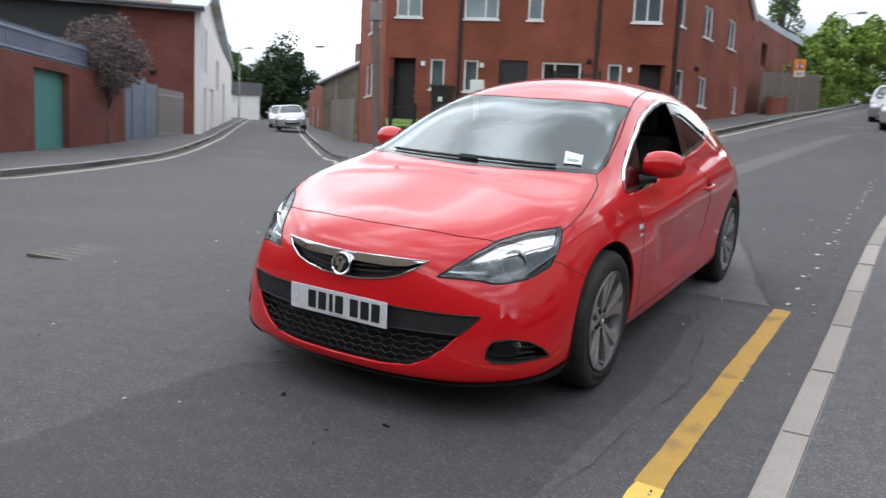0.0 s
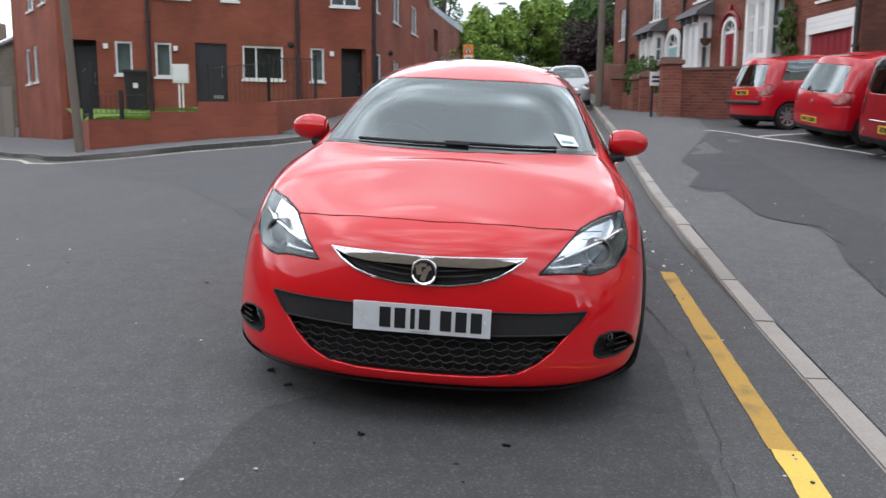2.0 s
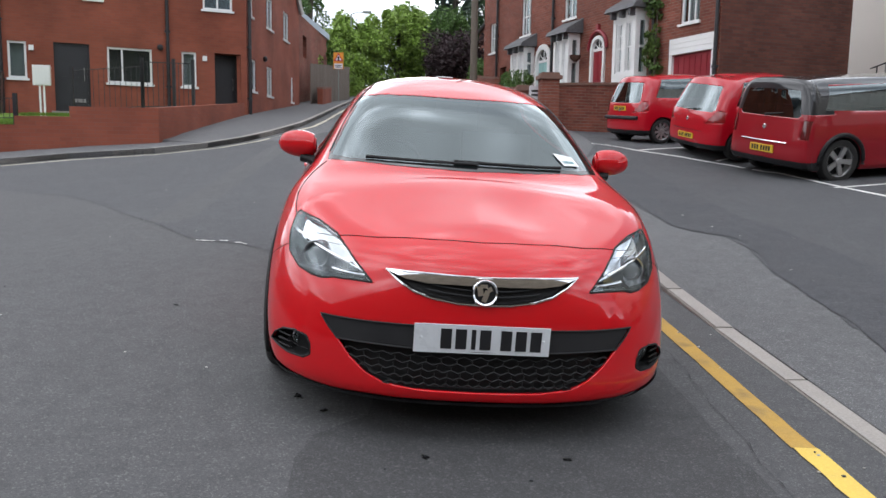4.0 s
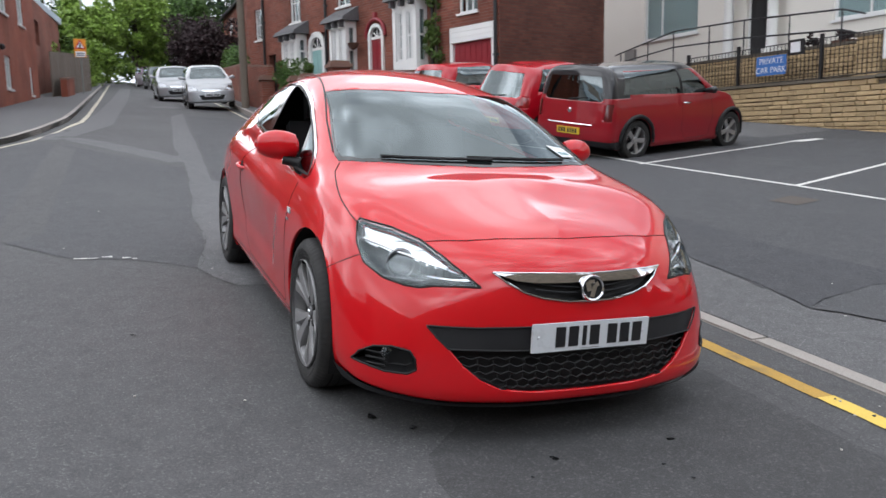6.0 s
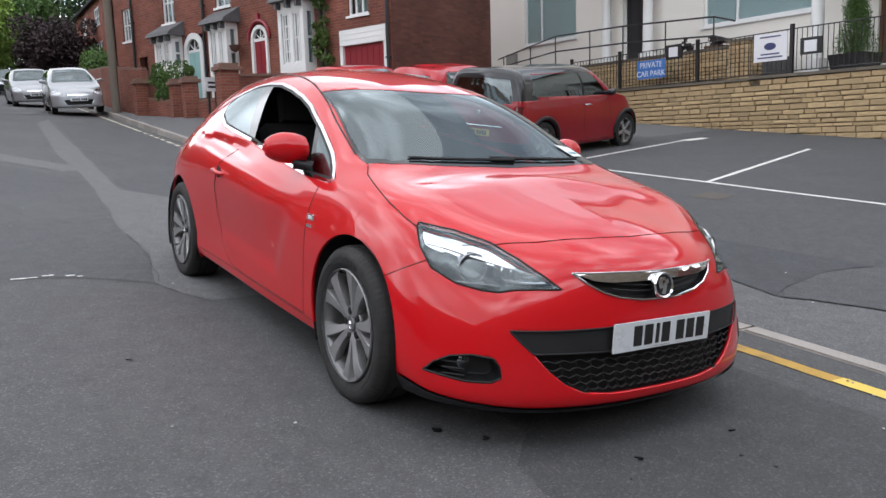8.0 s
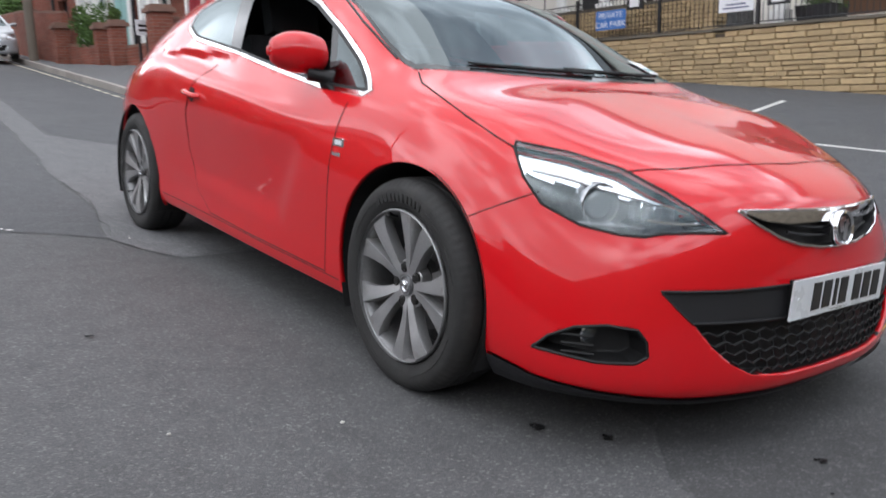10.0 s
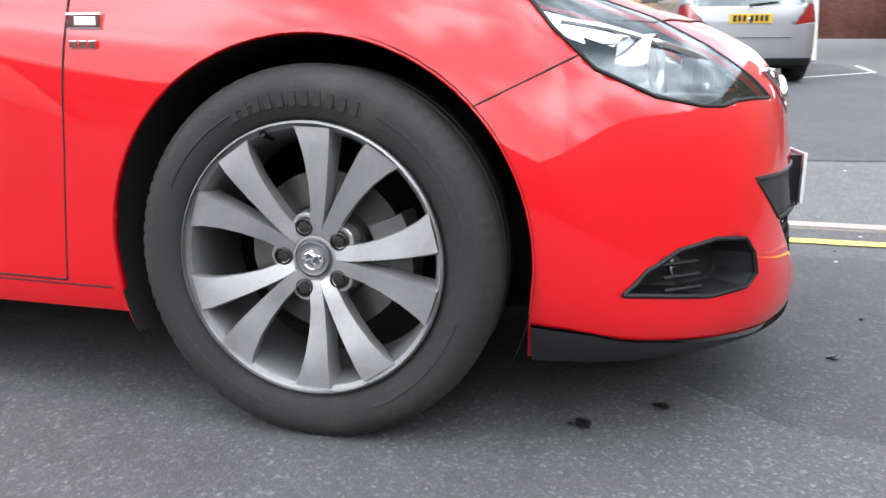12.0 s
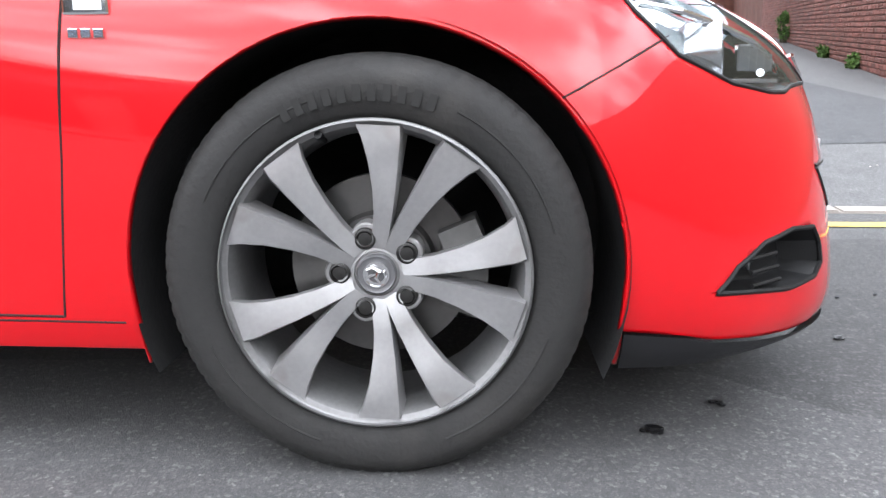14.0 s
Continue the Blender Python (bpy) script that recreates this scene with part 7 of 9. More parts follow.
def build_wheels(car, radius):
    ms = wheel_meshes(radius)
    for wy in WHEEL_Y:
        for s in (1, -1):
            spin = random.uniform(0, 360) if not (s == -1 and wy < 1) else 0
            at = pose(s * 0.814, wy + 0.004, WHEEL_Z, 0, 90 * s, 0) @ pose(0, 0, 0, 0, 0, spin + (-95 if s == -1 else 0))
            w = shared("wheel", ms["wheel"], car, at, "silver twin-spoke alloy wheel")
            for name, label in (("tyre", "black rubber tyre"), ("hub_cap", ""), ("badge", "chrome emblem"), ("brake_disc", "grey iron brake disc"), ("tyre_valve", ""), ("sidewall_rib", "raised rib")):
                shared(name, ms[name], w, Matrix.Translation((0, 0, -0.014)) if name in ("tyre", "sidewall_rib", "brake_disc") else Matrix(), label)
            shared("brake_caliper", ms["brake_caliper"], w, Matrix())
            shared("hub", ms["hub"], w, Matrix())
            for k in range(11):
                shared("lettering_bar", ms["lettering_bar"], w, pose(0, 0, -0.014, 0, 0, 122 - 4.6 * k))
            for turn in (92, -172, -82):
                shared("sidewall_rib", ms["sidewall_rib"], w, pose(0, 0, -0.014, 0, 0, turn))
            for k in range(5):
                for key in ("spoke_a", "spoke_b"):
                    shared("spoke", ms[key], w, pose(0, 0, 0, 0, 0, 72 * k + 76))
            for k in range(5):
                a = radians(72 * k + 76 + 36)
                shared("wheel_bolt", ms["wheel_bolt"], w, Matrix.Translation((0.0575 * math.cos(a), 0.0575 * math.sin(a), 0)))


M["hub_grey"] = mat("hub_grey", (0.13, 0.13, 0.135), 0.4, metal=0.4, vary=0.1)
M["bolt_dark"] = mat("bolt_dark", (0.022, 0.021, 0.02), 0.5, metal=0.5, vary=0.2)
M["disc_iron"] = mat("disc_iron", (0.12, 0.117, 0.114), 0.42, metal=0.9, vary=0.15, scale=12)
M["caliper_grey"] = mat("caliper_grey", (0.09, 0.088, 0.085), 0.6, metal=0.3, vary=0.25, scale=20)
M["tyre_mark"] = mat("tyre_mark", (0.014, 0.0135, 0.013), 0.8, vary=0.1)
M["paint_side_gap"] = mat("panel_gap", (0.02, 0.004, 0.004), 0.8, vary=0.05)
M["frit"] = mat("black_glass_edge", (0.01, 0.01, 0.011), 0.08, vary=0.05, rough_vary=0.02, spec=0.6)
M["sticker"] = mat("white_sticker", (0.72, 0.74, 0.74), 0.5, vary=0.03)
M["sticker_print"] = mat("teal_print", (0.08, 0.30, 0.34), 0.5, vary=0.05)
M["projector"] = mat("projector_glass", (0.1, 0.11, 0.12), 0.03, vary=0.05, rough_vary=0.02, spec=1.0, coat=1.0)
M["lamp_grey"] = mat("lamp_bezel", (0.42, 0.43, 0.45), 0.18, metal=0.8, vary=0.1, rough_vary=0.05)
M["lamp_floor"] = mat("lamp_housing", (0.016, 0.0165, 0.018), 0.25, metal=0.6, vary=0.1, rough_vary=0.05)


def side_line(sh, name, pts, r, car, material="paint_side_gap", label=""):
    """A shut line on both flanks, laid along the shell."""
    line = []
    for (ay, az), (by, bz) in zip(pts, pts[1:]):
        k = max(1, int(math.hypot(by - ay, bz - az) / 0.03))
        line += [(ay + (by - ay) * i / k, az + (bz - az) * i / k) for i in range(k)]
    line.append(pts[-1])
    for s in (1, -1):
        bm = bmesh.new()
        add_tube(bm, [(s * (sh.x(y, z) - r * 0.55), y, z) for y, z in line], r, 6)
        part(name, bm, material, car, label, smooth=True)


def build_coupe():
    car = thing("coupe", "glossy red three-door coupe parked beside the yellow line", "car", CAR)
    bm = sculpt(loft(COUPE, 16, 10, ease=48))
    sh = Shell(sculpt(loft(COUPE, 16, 12, ease=48)))
    tag = bm.faces.layers.int.new("tag")
    side = lambda c: c.x > 0.35  # noqa: E731
    front = lambda c: c.y < -0.3 and c.z < 0.75  # noqa: E731
    for wy in WHEEL_Y:
        carve(bm, circle_poly(wy + 0.004, WHEEL_Z - 0.002, ARCH_R, 88), Y, Z, lambda c: c.x > 0.5, 1, tag)
    for poly, key in ((SIDE_DOOR_GLASS, 2), (SIDE_QUARTER, 3), (SIDE_PILLAR, 13), (SIDE_BAR, 16), (SIDE_VENT, 14), (SIDE_SEAL, 18), (SIDE_CHROME, 4)):
        carve(bm, poly, Y, Z, side, key, tag)
    for poly, key in ((SCREEN, 5), (SCREEN_EDGE, 15)):
        carve(bm, poly, X, Y, lambda c: c.z > 0.9, key, tag)
    for poly, key in ((BAND, 11), (LOWER_GRILLE, 6), (BLADE, 10), (UPPER_GRILLE, 7), (FOG, 8)):
        carve(bm, poly, X, Z, front, key, tag)
    carve(bm, LIP, Y, Z, lambda c: c.z < 0.3 and c.y < -0.3, 12, tag)
    carve(bm, [(0.40, 0.1), (0.40, 0.198), (1.3, 0.206), (2.32, 0.222), (2.32, 0.1)], Y, Z, lambda c: c.z < 0.3 and c.x > 0.5, 17, tag)
    carve(bm, HEADLAMP, tuple(H), Z, lambda c: c.y < -0.2 and c.x > 0.3, 9, tag)
    bm.verts.index_update()
    body = part("body", mirrored(pick(bm, tag, 0)), ["paint_red", "interior"], car, "glossy red painted steel", normals=False)
    sol = body.modifiers.new("thickness", "SOLIDIFY")
    sol.thickness, sol.offset, sol.material_offset = 0.016, -1, 1
    screen = part("windscreen", mirrored(pick(bm, tag, 5)), "windscreen", car, "clear raked windscreen", normals=False)
    screen.visible_shadow = False
    part("black_border", mirrored(along_normals(pick(bm, tag, 15), 0.0015)), "frit", screen, "black edge of the glass", normals=False)
    part("front_lip", mirrored(along_normals(pick(bm, tag, 12), 0.008)), "dark_trim", car, "dark grey plastic lip under the bumper", normals=False)
    part("bumper_band", mirrored(along_normals(pick(bm, tag, 11), -0.006)), "dark_trim", car, "smooth dark grey bumper band", normals=False)
    inlet = part("lower_grille", mirrored(bowl(pick(bm, tag, 6), (0, 0.055, 0), 1.0)), "black_plastic", car, "black honeycomb lower grille", normals=False)
    for k, z in enumerate((0.245, 0.272, 0.299, 0.326, 0.353)):
        half = (0.36, 0.425, 0.47, 0.505, 0.53)[k]
        b = bmesh.new()
        count = 34
        for i in range(count):
            x0, x1 = half * (2 * i / count - 1), half * (2 * (i + 1) / count - 1)
            zz = [z + (0.006 if (i + q + k) % 2 else -0.006) for q in (0, 1)]
            add_tube(b, [(x0, sh.y(abs(x0), z) + 0.016, zz[0]), (x1, sh.y(abs(x1), z) + 0.016, zz[1])], 0.0034, 5)
            if k < 4 and (i + k) % 2 and abs(x0) < half - 0.02:
                add_tube(b, [(x0, sh.y(abs(x0), z) + 0.017, zz[0]), (x0, sh.y(abs(x0), z + 0.027) + 0.017, z + 0.021)], 0.003, 5)
        part("grille_bar", b, "black_plastic", inlet, smooth=True)
    part("grille_edge", rim_tube(mirrored(pick(bm, tag, 11)), 0.0035), "dark_trim", car)
    upper = part("upper_grille", mirrored(bowl(pick(bm, tag, 7), (0, 0.03, 0), 1.0)), "black_plastic", car, "dark slot under the chrome bar", normals=False)
    b = pick(bm, tag, 10)
    for v in b.verts:
        v.co.y -= 0.004 + 0.2 * (v.co.z - 0.632)
    part("grille_blade", mirrored(b), "chrome", upper, "wide chrome bar leaning over the slot", normals=False)
    b = bmesh.new()
    brow = [(x, sh.y(x, z) - 0.006 - 0.2 * (z - 0.632) * 0.6, z) for x, z in ((0.376, 0.666), (0.30, 0.667), (0.2, 0.667), (0.1, 0.6655), (0, 0.664))]
    add_tube(b, brow + [(-x, y, z) for x, y, z in brow[-2::-1]], 0.004, 8)
    part("grille_brow", b, "chrome", upper, "thin chrome edge", smooth=True)
    b = bmesh.new()
    low = [(x, z) for x, z in UPPER_GRILLE[:6]]
    pts = [(-x, sh.y(x, z) - 0.004, z) for x, z in low[::-1]] + [(x, sh.y(x, z) - 0.004, z) for x, z in low[1:]]
    add_tube(b, pts, 0.004, 8)
    part("grille_strip", b, "chrome", upper, "thin chrome strip", smooth=True)
    for drop, reach in ((0.022, 0.27), (0.043, 0.22)):
        b = bmesh.new()
        pts = []
        for q in range(-10, 11):
            x = reach * q / 10
            z = 0.633 - drop + 0.35 * x * x
            pts.append((x, sh.y(abs(x), z) + 0.012, z))
        add_tube(b, pts, 0.0035, 6)
        part("grille_slat", b, "dark_trim", upper, "thin dark slat", smooth=True)
    b = bmesh.new()
    add_lathe(b, [(0.049, -0.012), (0.051, 0.006), (0.047, 0.013), (0.041, 0.009), (0.040, 0.003), (0, 0.003)], 40, pose(0, -0.858, 0.612, 80, 0, 0))
    badge = part("badge_ring", b, "chrome", car, "round chrome badge", smooth=True)
    b = bmesh.new()
    add_lathe(b, [(0.040, 0.0), (0.040, 0.004), (0, 0.005)], 32, pose(0, -0.858, 0.612, 80, 0, 0))
    part("badge_field", b, "black_plastic", badge, smooth=True)
    b = bmesh.new()
    for q, (x0, x1, y0, y1, turn) in enumerate(((-0.028, -0.006, -0.008, 0.03, 12), (-0.004, 0.016, -0.034, 0.012, -18), (0.012, 0.03, -0.004, 0.014, 25), (-0.02, 0.008, 0.018, 0.032, 0))):
        add_box(b, x0, x1, y0, y1, 0.004, 0.0105 - 0.0005 * q, pose(0, -0.858, 0.612, 80, 0, 0) @ pose(0, 0, 0, 0, 0, turn))
    part("badge_figure", b, "chrome", badge, "plain chrome shape", bevel=0.002)

    # number plate with plain bars for its characters
    b = bmesh.new()
    add_box(b, -0.26, 0.26, -0.886, -0.879, 0.379, 0.490)
    plate = part("number_plate", b, "plate_white", car, "white front number plate", bevel=0.003)
    for x in (-0.150, -0.093, -0.045, 0.0, 0.080, 0.137, 0.194):
        wide = 0.0085 if x == -0.045 else 0.021
        box_part("plate_bar", (x - wide + 0.012, x + wide + 0.012, -0.8885, -0.886, 0.396, 0.474), "black_letter", plate)
    for x in (-0.232, 0.236):
        b = bmesh.new()
        add_lathe(b, [(0.006, 0), (0.005, 0.003), (0, 0.0035)], 12, pose(x, -0.886, 0.436, 90, 0, 0))
        part("plate_screw", b, "plate_white", plate, smooth=True)
    box_part("plate_carrier", (-0.235, 0.235, -0.88, -0.85, 0.372, 0.484), "black_plastic", plate)

    for s in (1, -1):
        way = (lambda q: q) if s == 1 else flipped
        part("quarter_glass", way(pick(bm, tag, 3)), "glass_dark", car, "dark tinted rear side glass", normals=False)
        part("window_surround", way(along_normals(pick(bm, tag, 4), 0.002)), "chrome", car, "thin chrome strip round the side glass", normals=False)
        part("door_pillar", way(pick(bm, tag, 13)), "frit", car, "glossy black pillar", normals=False)
        part("window_seal", way(pick(bm, tag, 18)), "black_plastic", car, "black rubber seal", normals=False)
        part("window_bar", way(pick(bm, tag, 16)), "frit", car, normals=False)
        part("vent_glass", way(pick(bm, tag, 14)), "glass_dark", car, "small fixed front side pane", normals=False)
        b = bmesh.new()
        line = [(0.69, 0.40), (0.645, 0.71), (0.60, 0.92), (0.572, 1.06), (0.535, 1.25), (0.505, 1.45), (0.47, 1.75), (0.45, 2.1)]
        add_tube(b, [(s * x, y, sh.z(x, y) + 0.0005) for x, y in line], 0.0045, 6)
        part("roof_seam", b, "black_plastic", car, "thin black roof seam", smooth=True)
        # headlamp: recess, clear cover, seal, projector, strip and side reflector
        house = part("headlamp", way(bowl(pick(bm, tag, 9), (-0.035, 0.075, 0.0), 0.86)), "lamp_floor", car, "clear headlamp with dark housing and projector", normals=False)
        cover = part("lens_cover", way(along_normals(pick(bm, tag, 9), 0.002)), "lamp_lens", house, "clear polished cover", normals=False)
        cover.visible_shadow = False
        part("seal", way(rim_tube(pick(bm, tag, 9), 0.0042)), "black_plastic", house, smooth=True)
        d = Vector((0.30, -0.93, 0.06)).normalized()
        face = d.to_track_quat("Z", "Y").to_matrix().to_4x4()
        b = bmesh.new()
        pm = Matrix.Translation((0.662, -0.535, 0.662)) @ face
        add_lathe(b, [(0.056, -0.05), (0.058, 0.0), (0.055, 0.008), (0.049, 0.006), (0.044, -0.01), (0.043, -0.04)], 40, pm)
        part("projector_ring", way(b), "lamp_grey", house, "chrome ring round the projector", smooth=True)
        b = bmesh.new()
        add_lathe(b, [(0.043, -0.02)] + [(0.042 * math.cos(q * 0.2), -0.012 + 0.02 * math.sin(q * 0.2)) for q in range(8)] + [(0, 0.0085)], 32, pm)
        part("projector_lens", way(b), "projector", house, "round glass projector", smooth=True)
        b = bmesh.new()
        for pts, rr in ((((0.775, -0.40, 0.735), (0.735, -0.475, 0.725), (0.68, -0.555, 0.706), (0.61, -0.63, 0.685), (0.54, -0.685, 0.662), (0.49, -0.715, 0.643), (0.458, -0.732, 0.628)), 0.0062), (((0.60, -0.655, 0.630), (0.56, -0.675, 0.624), (0.51, -0.70, 0.621), (0.458, -0.732, 0.624)), 0.0075)):
            add_tube(b, [Vector(p) + Vector((-0.012, 0.022, 0)) for p in pts], rr, 8)
        part("lamp_strip", way(b), "chrome", house, "bright curved light strip", smooth=True)
        b = pick(bm, tag, 9)
        kill = []
        for f in b.faces:
            c = f.calc_center_median()
            u = Vector((c.x, c.y, 0)).dot(H)
            edge = 0.728 + 0.18 * (u - 0.2)
            if c.z < edge or u < -0.28:
                kill.append(f)
        bmesh.ops.delete(b, geom=kill, context="FACES")
        part("upper_reflector", way(shift(b, (-0.022, 0.03, -0.006))), "mirror", house, "silver upper reflector", normals=False)
        b = bmesh.new()
        for q in range(4):
            x0 = 0.505 + 0.026 * q
            yy = -0.672 + 0.022 * q
            add_box(b, x0, x0 + 0.022, yy - 0.002, yy + 0.02, 0.632, 0.664 + 0.005 * q)
        part("indicator_reflector", way(b), "projector", house, "dark faceted reflector", bevel=0.003)
        b = bmesh.new()
        add_prism(b, [(0.615, -0.655), (0.70, -0.575), (0.735, -0.52), (0.70, -0.50), (0.62, -0.60)], 0.612, 0.619)
        part("lower_reflector", way(b), "lamp_grey", house, bevel=0.002)
        # fog lamp in its recess
        fog = part("fog_lamp", way(bowl(pick(bm, tag, 8), (-0.03, 0.05, 0.0), 0.82)), "black_plastic", car, "fog lamp in a black recess", normals=False)
        part("recess_edge", way(rim_tube(pick(bm, tag, 8), 0.0045)), "black_plastic", fog, smooth=True)
        fm = Matrix.Translation((0.712, -0.598, 0.328)) @ Vector((0.45, -0.89, 0)).normalized().to_track_quat("Z", "Y").to_matrix().to_4x4()
        b = bmesh.new()
        add_lathe(b, [(0.034, -0.03), (0.034, 0.002), (0.029, 0.004), (0.026, -0.004), (0, -0.010)], 28, fm)
        part("lamp_bowl", way(b), "mirror", fog, "small round silver lamp", smooth=True)
        b = bmesh.new()
        add_lathe(b, [(0.028, 0.0), (0.02, 0.005), (0, 0.007)], 24, fm)
        glassy = part("lamp_glass", way(b), "lamp_lens", fog, smooth=True)
        glassy.visible_shadow = False
        b = bmesh.new()
        for q in range(3):
            z = 0.292 + 0.022 * q
            add_tube(b, [(0.745, sh.y(0.745, z) + 0.022, z), (0.80, sh.y(0.79, z) + 0.022, z)], 0.004, 6)
        part("recess_slat", way(b), "black_plastic", fog, smooth=True)
        # door mirror
        rings = []
        b = bmesh.new()
        for i in range(13):
            u = i / 12
            swell = math.sqrt(max(0.0, 1 - ((u - 0.42) / 0.60) ** 2))
            half_h, depth = 0.081 * swell, 0.076 * swell * (1 - 0.2 * u)
            x = 0.79 + 0.212 * u
            row = []
            for k in range(20):
                a = 2 * math.pi * k / 20
                cy, cz = math.cos(a), math.sin(a)
                row.append(b.verts.new((x, 0.742 + 0.025 * u - depth * (cy if cy > 0 else 0.42 * cy), 1.010 + 0.006 * u + half_h * cz * (1.0 if cz > 0 else 0.86))))
            rings.append(row)
        for a0, b0 in zip(rings, rings[1:]):
            for k in range(20):
                j = (k + 1) % 20
                b.faces.new((a0[k], a0[j], b0[j], b0[k]))
        b.faces.new(rings[0])
        b.faces.new(rings[-1])
        bmesh.ops.bevel(b, geom=[e for e in b.edges if all(v in rings[-1] for v in e.verts) or all(v in rings[0] for v in e.verts)], offset=0.014, segments=3, affect="EDGES")
        shell = part("mirror_housing", way(b), "paint_red", car, "red door mirror housing", smooth=True, angle=60)
        b = bmesh.new()
        add_box(b, 0.825, 0.955, 0.776, 0.782, 0.958, 1.06)
        part("mirror_glass", way(b), "mirror", shell, "mirror glass", bevel=0.002)
        b = bmesh.new()
        add_tube(b, [(0.865, 0.72, 0.945), (0.82, 0.70, 0.938), (0.775, 0.66, 0.93)], [0.026, 0.024, 0.034], 10)
        part("mirror_foot", way(b), "black_plastic", shell, "black mirror foot", smooth=True)
        # door handle, repeater and trim letters
        hx = sh.x(1.74, 0.815)
        b = bmesh.new()
        add_tube(b, [(hx - 0.004, 1.66, 0.808), (hx + 0.018, 1.68, 0.811), (hx + 0.024, 1.74, 0.817), (hx + 0.018, 1.81, 0.823), (hx - 0.004, 1.83, 0.825)], [0.010, 0.012, 0.013, 0.012, 0.010], 8)
        grip = part("door_handle", way(b), "paint_red", car, "red body-coloured door handle", smooth=True)
        b = bmesh.new()
        add_lathe(b, [(0.034, -0.01), (0.034, 0.0015), (0, 0.002)], 20, pose(hx - 0.001, 1.75, 0.812, 0, 90, 0))
        part("handle_recess", way(b), "paint_side_gap", grip, smooth=True)
        rx = sh.x(0.432, 0.727)
        rl = sh.x(0.432, 0.687)
        b = bmesh.new()
        add_box(b, rx - 0.006, rx + 0.005, 0.398, 0.468, 0.712, 0.741)
        rep = part("side_badge", way(b), "chrome", car, "small chrome side badge", bevel=0.004)
        b = bmesh.new()
        add_box(b, rx + 0.004, rx + 0.0062, 0.408, 0.45, 0.719, 0.734)
        part("badge_insert", way(b), "plate_white", rep, bevel=0.001)
        for q in range(3):
            b = bmesh.new()
            add_box(b, rl - 0.004, rl + 0.0045, 0.406 + 0.019 * q, 0.421 + 0.019 * q, 0.680, 0.693)
            part("trim_letter_bar", way(b), "chrome", rep, bevel=0.001)
        # arch liner
        for wy in WHEEL_Y:
            b = bmesh.new()
            arc = [radians(-25 + 230 * q / 40) for q in range(41)]
            prev = None
            for a in arc:
                r1 = ARCH_R + 0.004
                cyl = [b.verts.new((xx, wy + 0.004 + r1 * math.cos(a), WHEEL_Z + r1 * math.sin(a))) for xx in (0.885 if wy < 1 else 0.90, 0.83, 0.52)] + [b.verts.new((0.52, wy, WHEEL_Z))]
                if prev:
                    for k in range(3):
                        b.faces.new((prev[k], cyl[k], cyl[k + 1], prev[k + 1]))
                prev = cyl
            part("arch_liner", way(b), "liner", car, "black wheel arch liner", smooth=True)
    # wiper arms
    for line in (((-0.50, 0.236), (-0.40, 0.218), (-0.22, 0.200), (-0.02, 0.192), (0.06, 0.190)), ((-0.06, 0.208), (0.10, 0.205), (0.28, 0.208), (0.42, 0.222), (0.49, 0.234))):
        b = bmesh.new()
        add_tube(b, [(x, y - 0.004, sh.z(abs(x), y) + 0.010) for x, y in line], [0.004, 0.006, 0.007, 0.008, 0.009], 6)
        blade = part("wiper", b, "black_plastic", car, "black wiper arm and blade", smooth=True)
        b = bmesh.new()
        add_tube(b, [(x, y + 0.016, sh.z(abs(x), y + 0.016) + 0.006) for x, y in line[:4]], 0.004, 6)
        part("wiper_blade", b, "black_plastic", blade, smooth=True)
    # permit on the inside of the screen
    b = bmesh.new()
    corner = [Vector((0.474, 0.385, sh.z(0.474, 0.385))), Vector((0.575, 0.385, sh.z(0.575, 0.385))), Vector((0.60, 0.30, sh.z(0.60, 0.30))), Vector((0.515, 0.275, sh.z(0.515, 0.275)))]
    vs = [b.verts.new(p + Vector((0, -0.004, 0.006))) for p in corner] + [b.verts.new(p + Vector((0, -0.003, 0.0045))) for p in corner]
    for f in ((0, 1, 2, 3), (7, 6, 5, 4), (0, 4, 5, 1), (1, 5, 6, 2), (2, 6, 7, 3), (3, 7, 4, 0)):
        b.faces.new([vs[q] for q in f])
    sticker = part("permit_sticker", b, "sticker", car, "white permit sticker on the windscreen")
    b = bmesh.new()
    for q in (0.0, 0.12):
        a0, a1 = corner[3].lerp(corner[0], 0.25 + q), corner[2].lerp(corner[1], 0.25 + q)
        add_tube(b, [a0.lerp(a1, 0.15) + Vector((0, -0.004, 0.0065)), a0.lerp(a1, 0.8) + Vector((0, -0.004, 0.0065))], 0.0025, 4)
    part("sticker_bar", b, "sticker_print", sticker)

    # shut lines
    side_line(sh, "door_gap", [(0.462, 0.86), (0.470, 0.73), (0.488, 0.5), (0.518, 0.255)], 0.0026, car)
    side_line(sh, "door_gap", [(0.518, 0.255), (1.2, 0.262), (1.62, 0.275), (1.78, 0.36), (1.86, 0.55), (1.84, 0.72), (1.76, 0.86), (1.66, 0.955)], 0.0026, car)
    side_line(sh, "sill_gap", [(0.42, 0.246), (1.0, 0.250), (1.6, 0.262), (2.28, 0.275)], 0.0022, car)
    side_line(sh, "bumper_gap", [(-0.255, 0.592), (-0.34, 0.637), (-0.425, 0.684)], 0.0022, car)
    for s in (1, -1):
        line = [(0.772, -0.312), (0.785, -0.24), (0.79, -0.12), (0.775, 0.0), (0.755, 0.10), (0.735, 0.19), (0.695, 0.265)]
        b = bmesh.new()
        add_tube(b, [(s * x, y, sh.z(x, y) - 0.001) for x, y in line], 0.0026, 6)
        part("bonnet_gap", b, "paint_side_gap", car, smooth=True)
    b = bmesh.new()
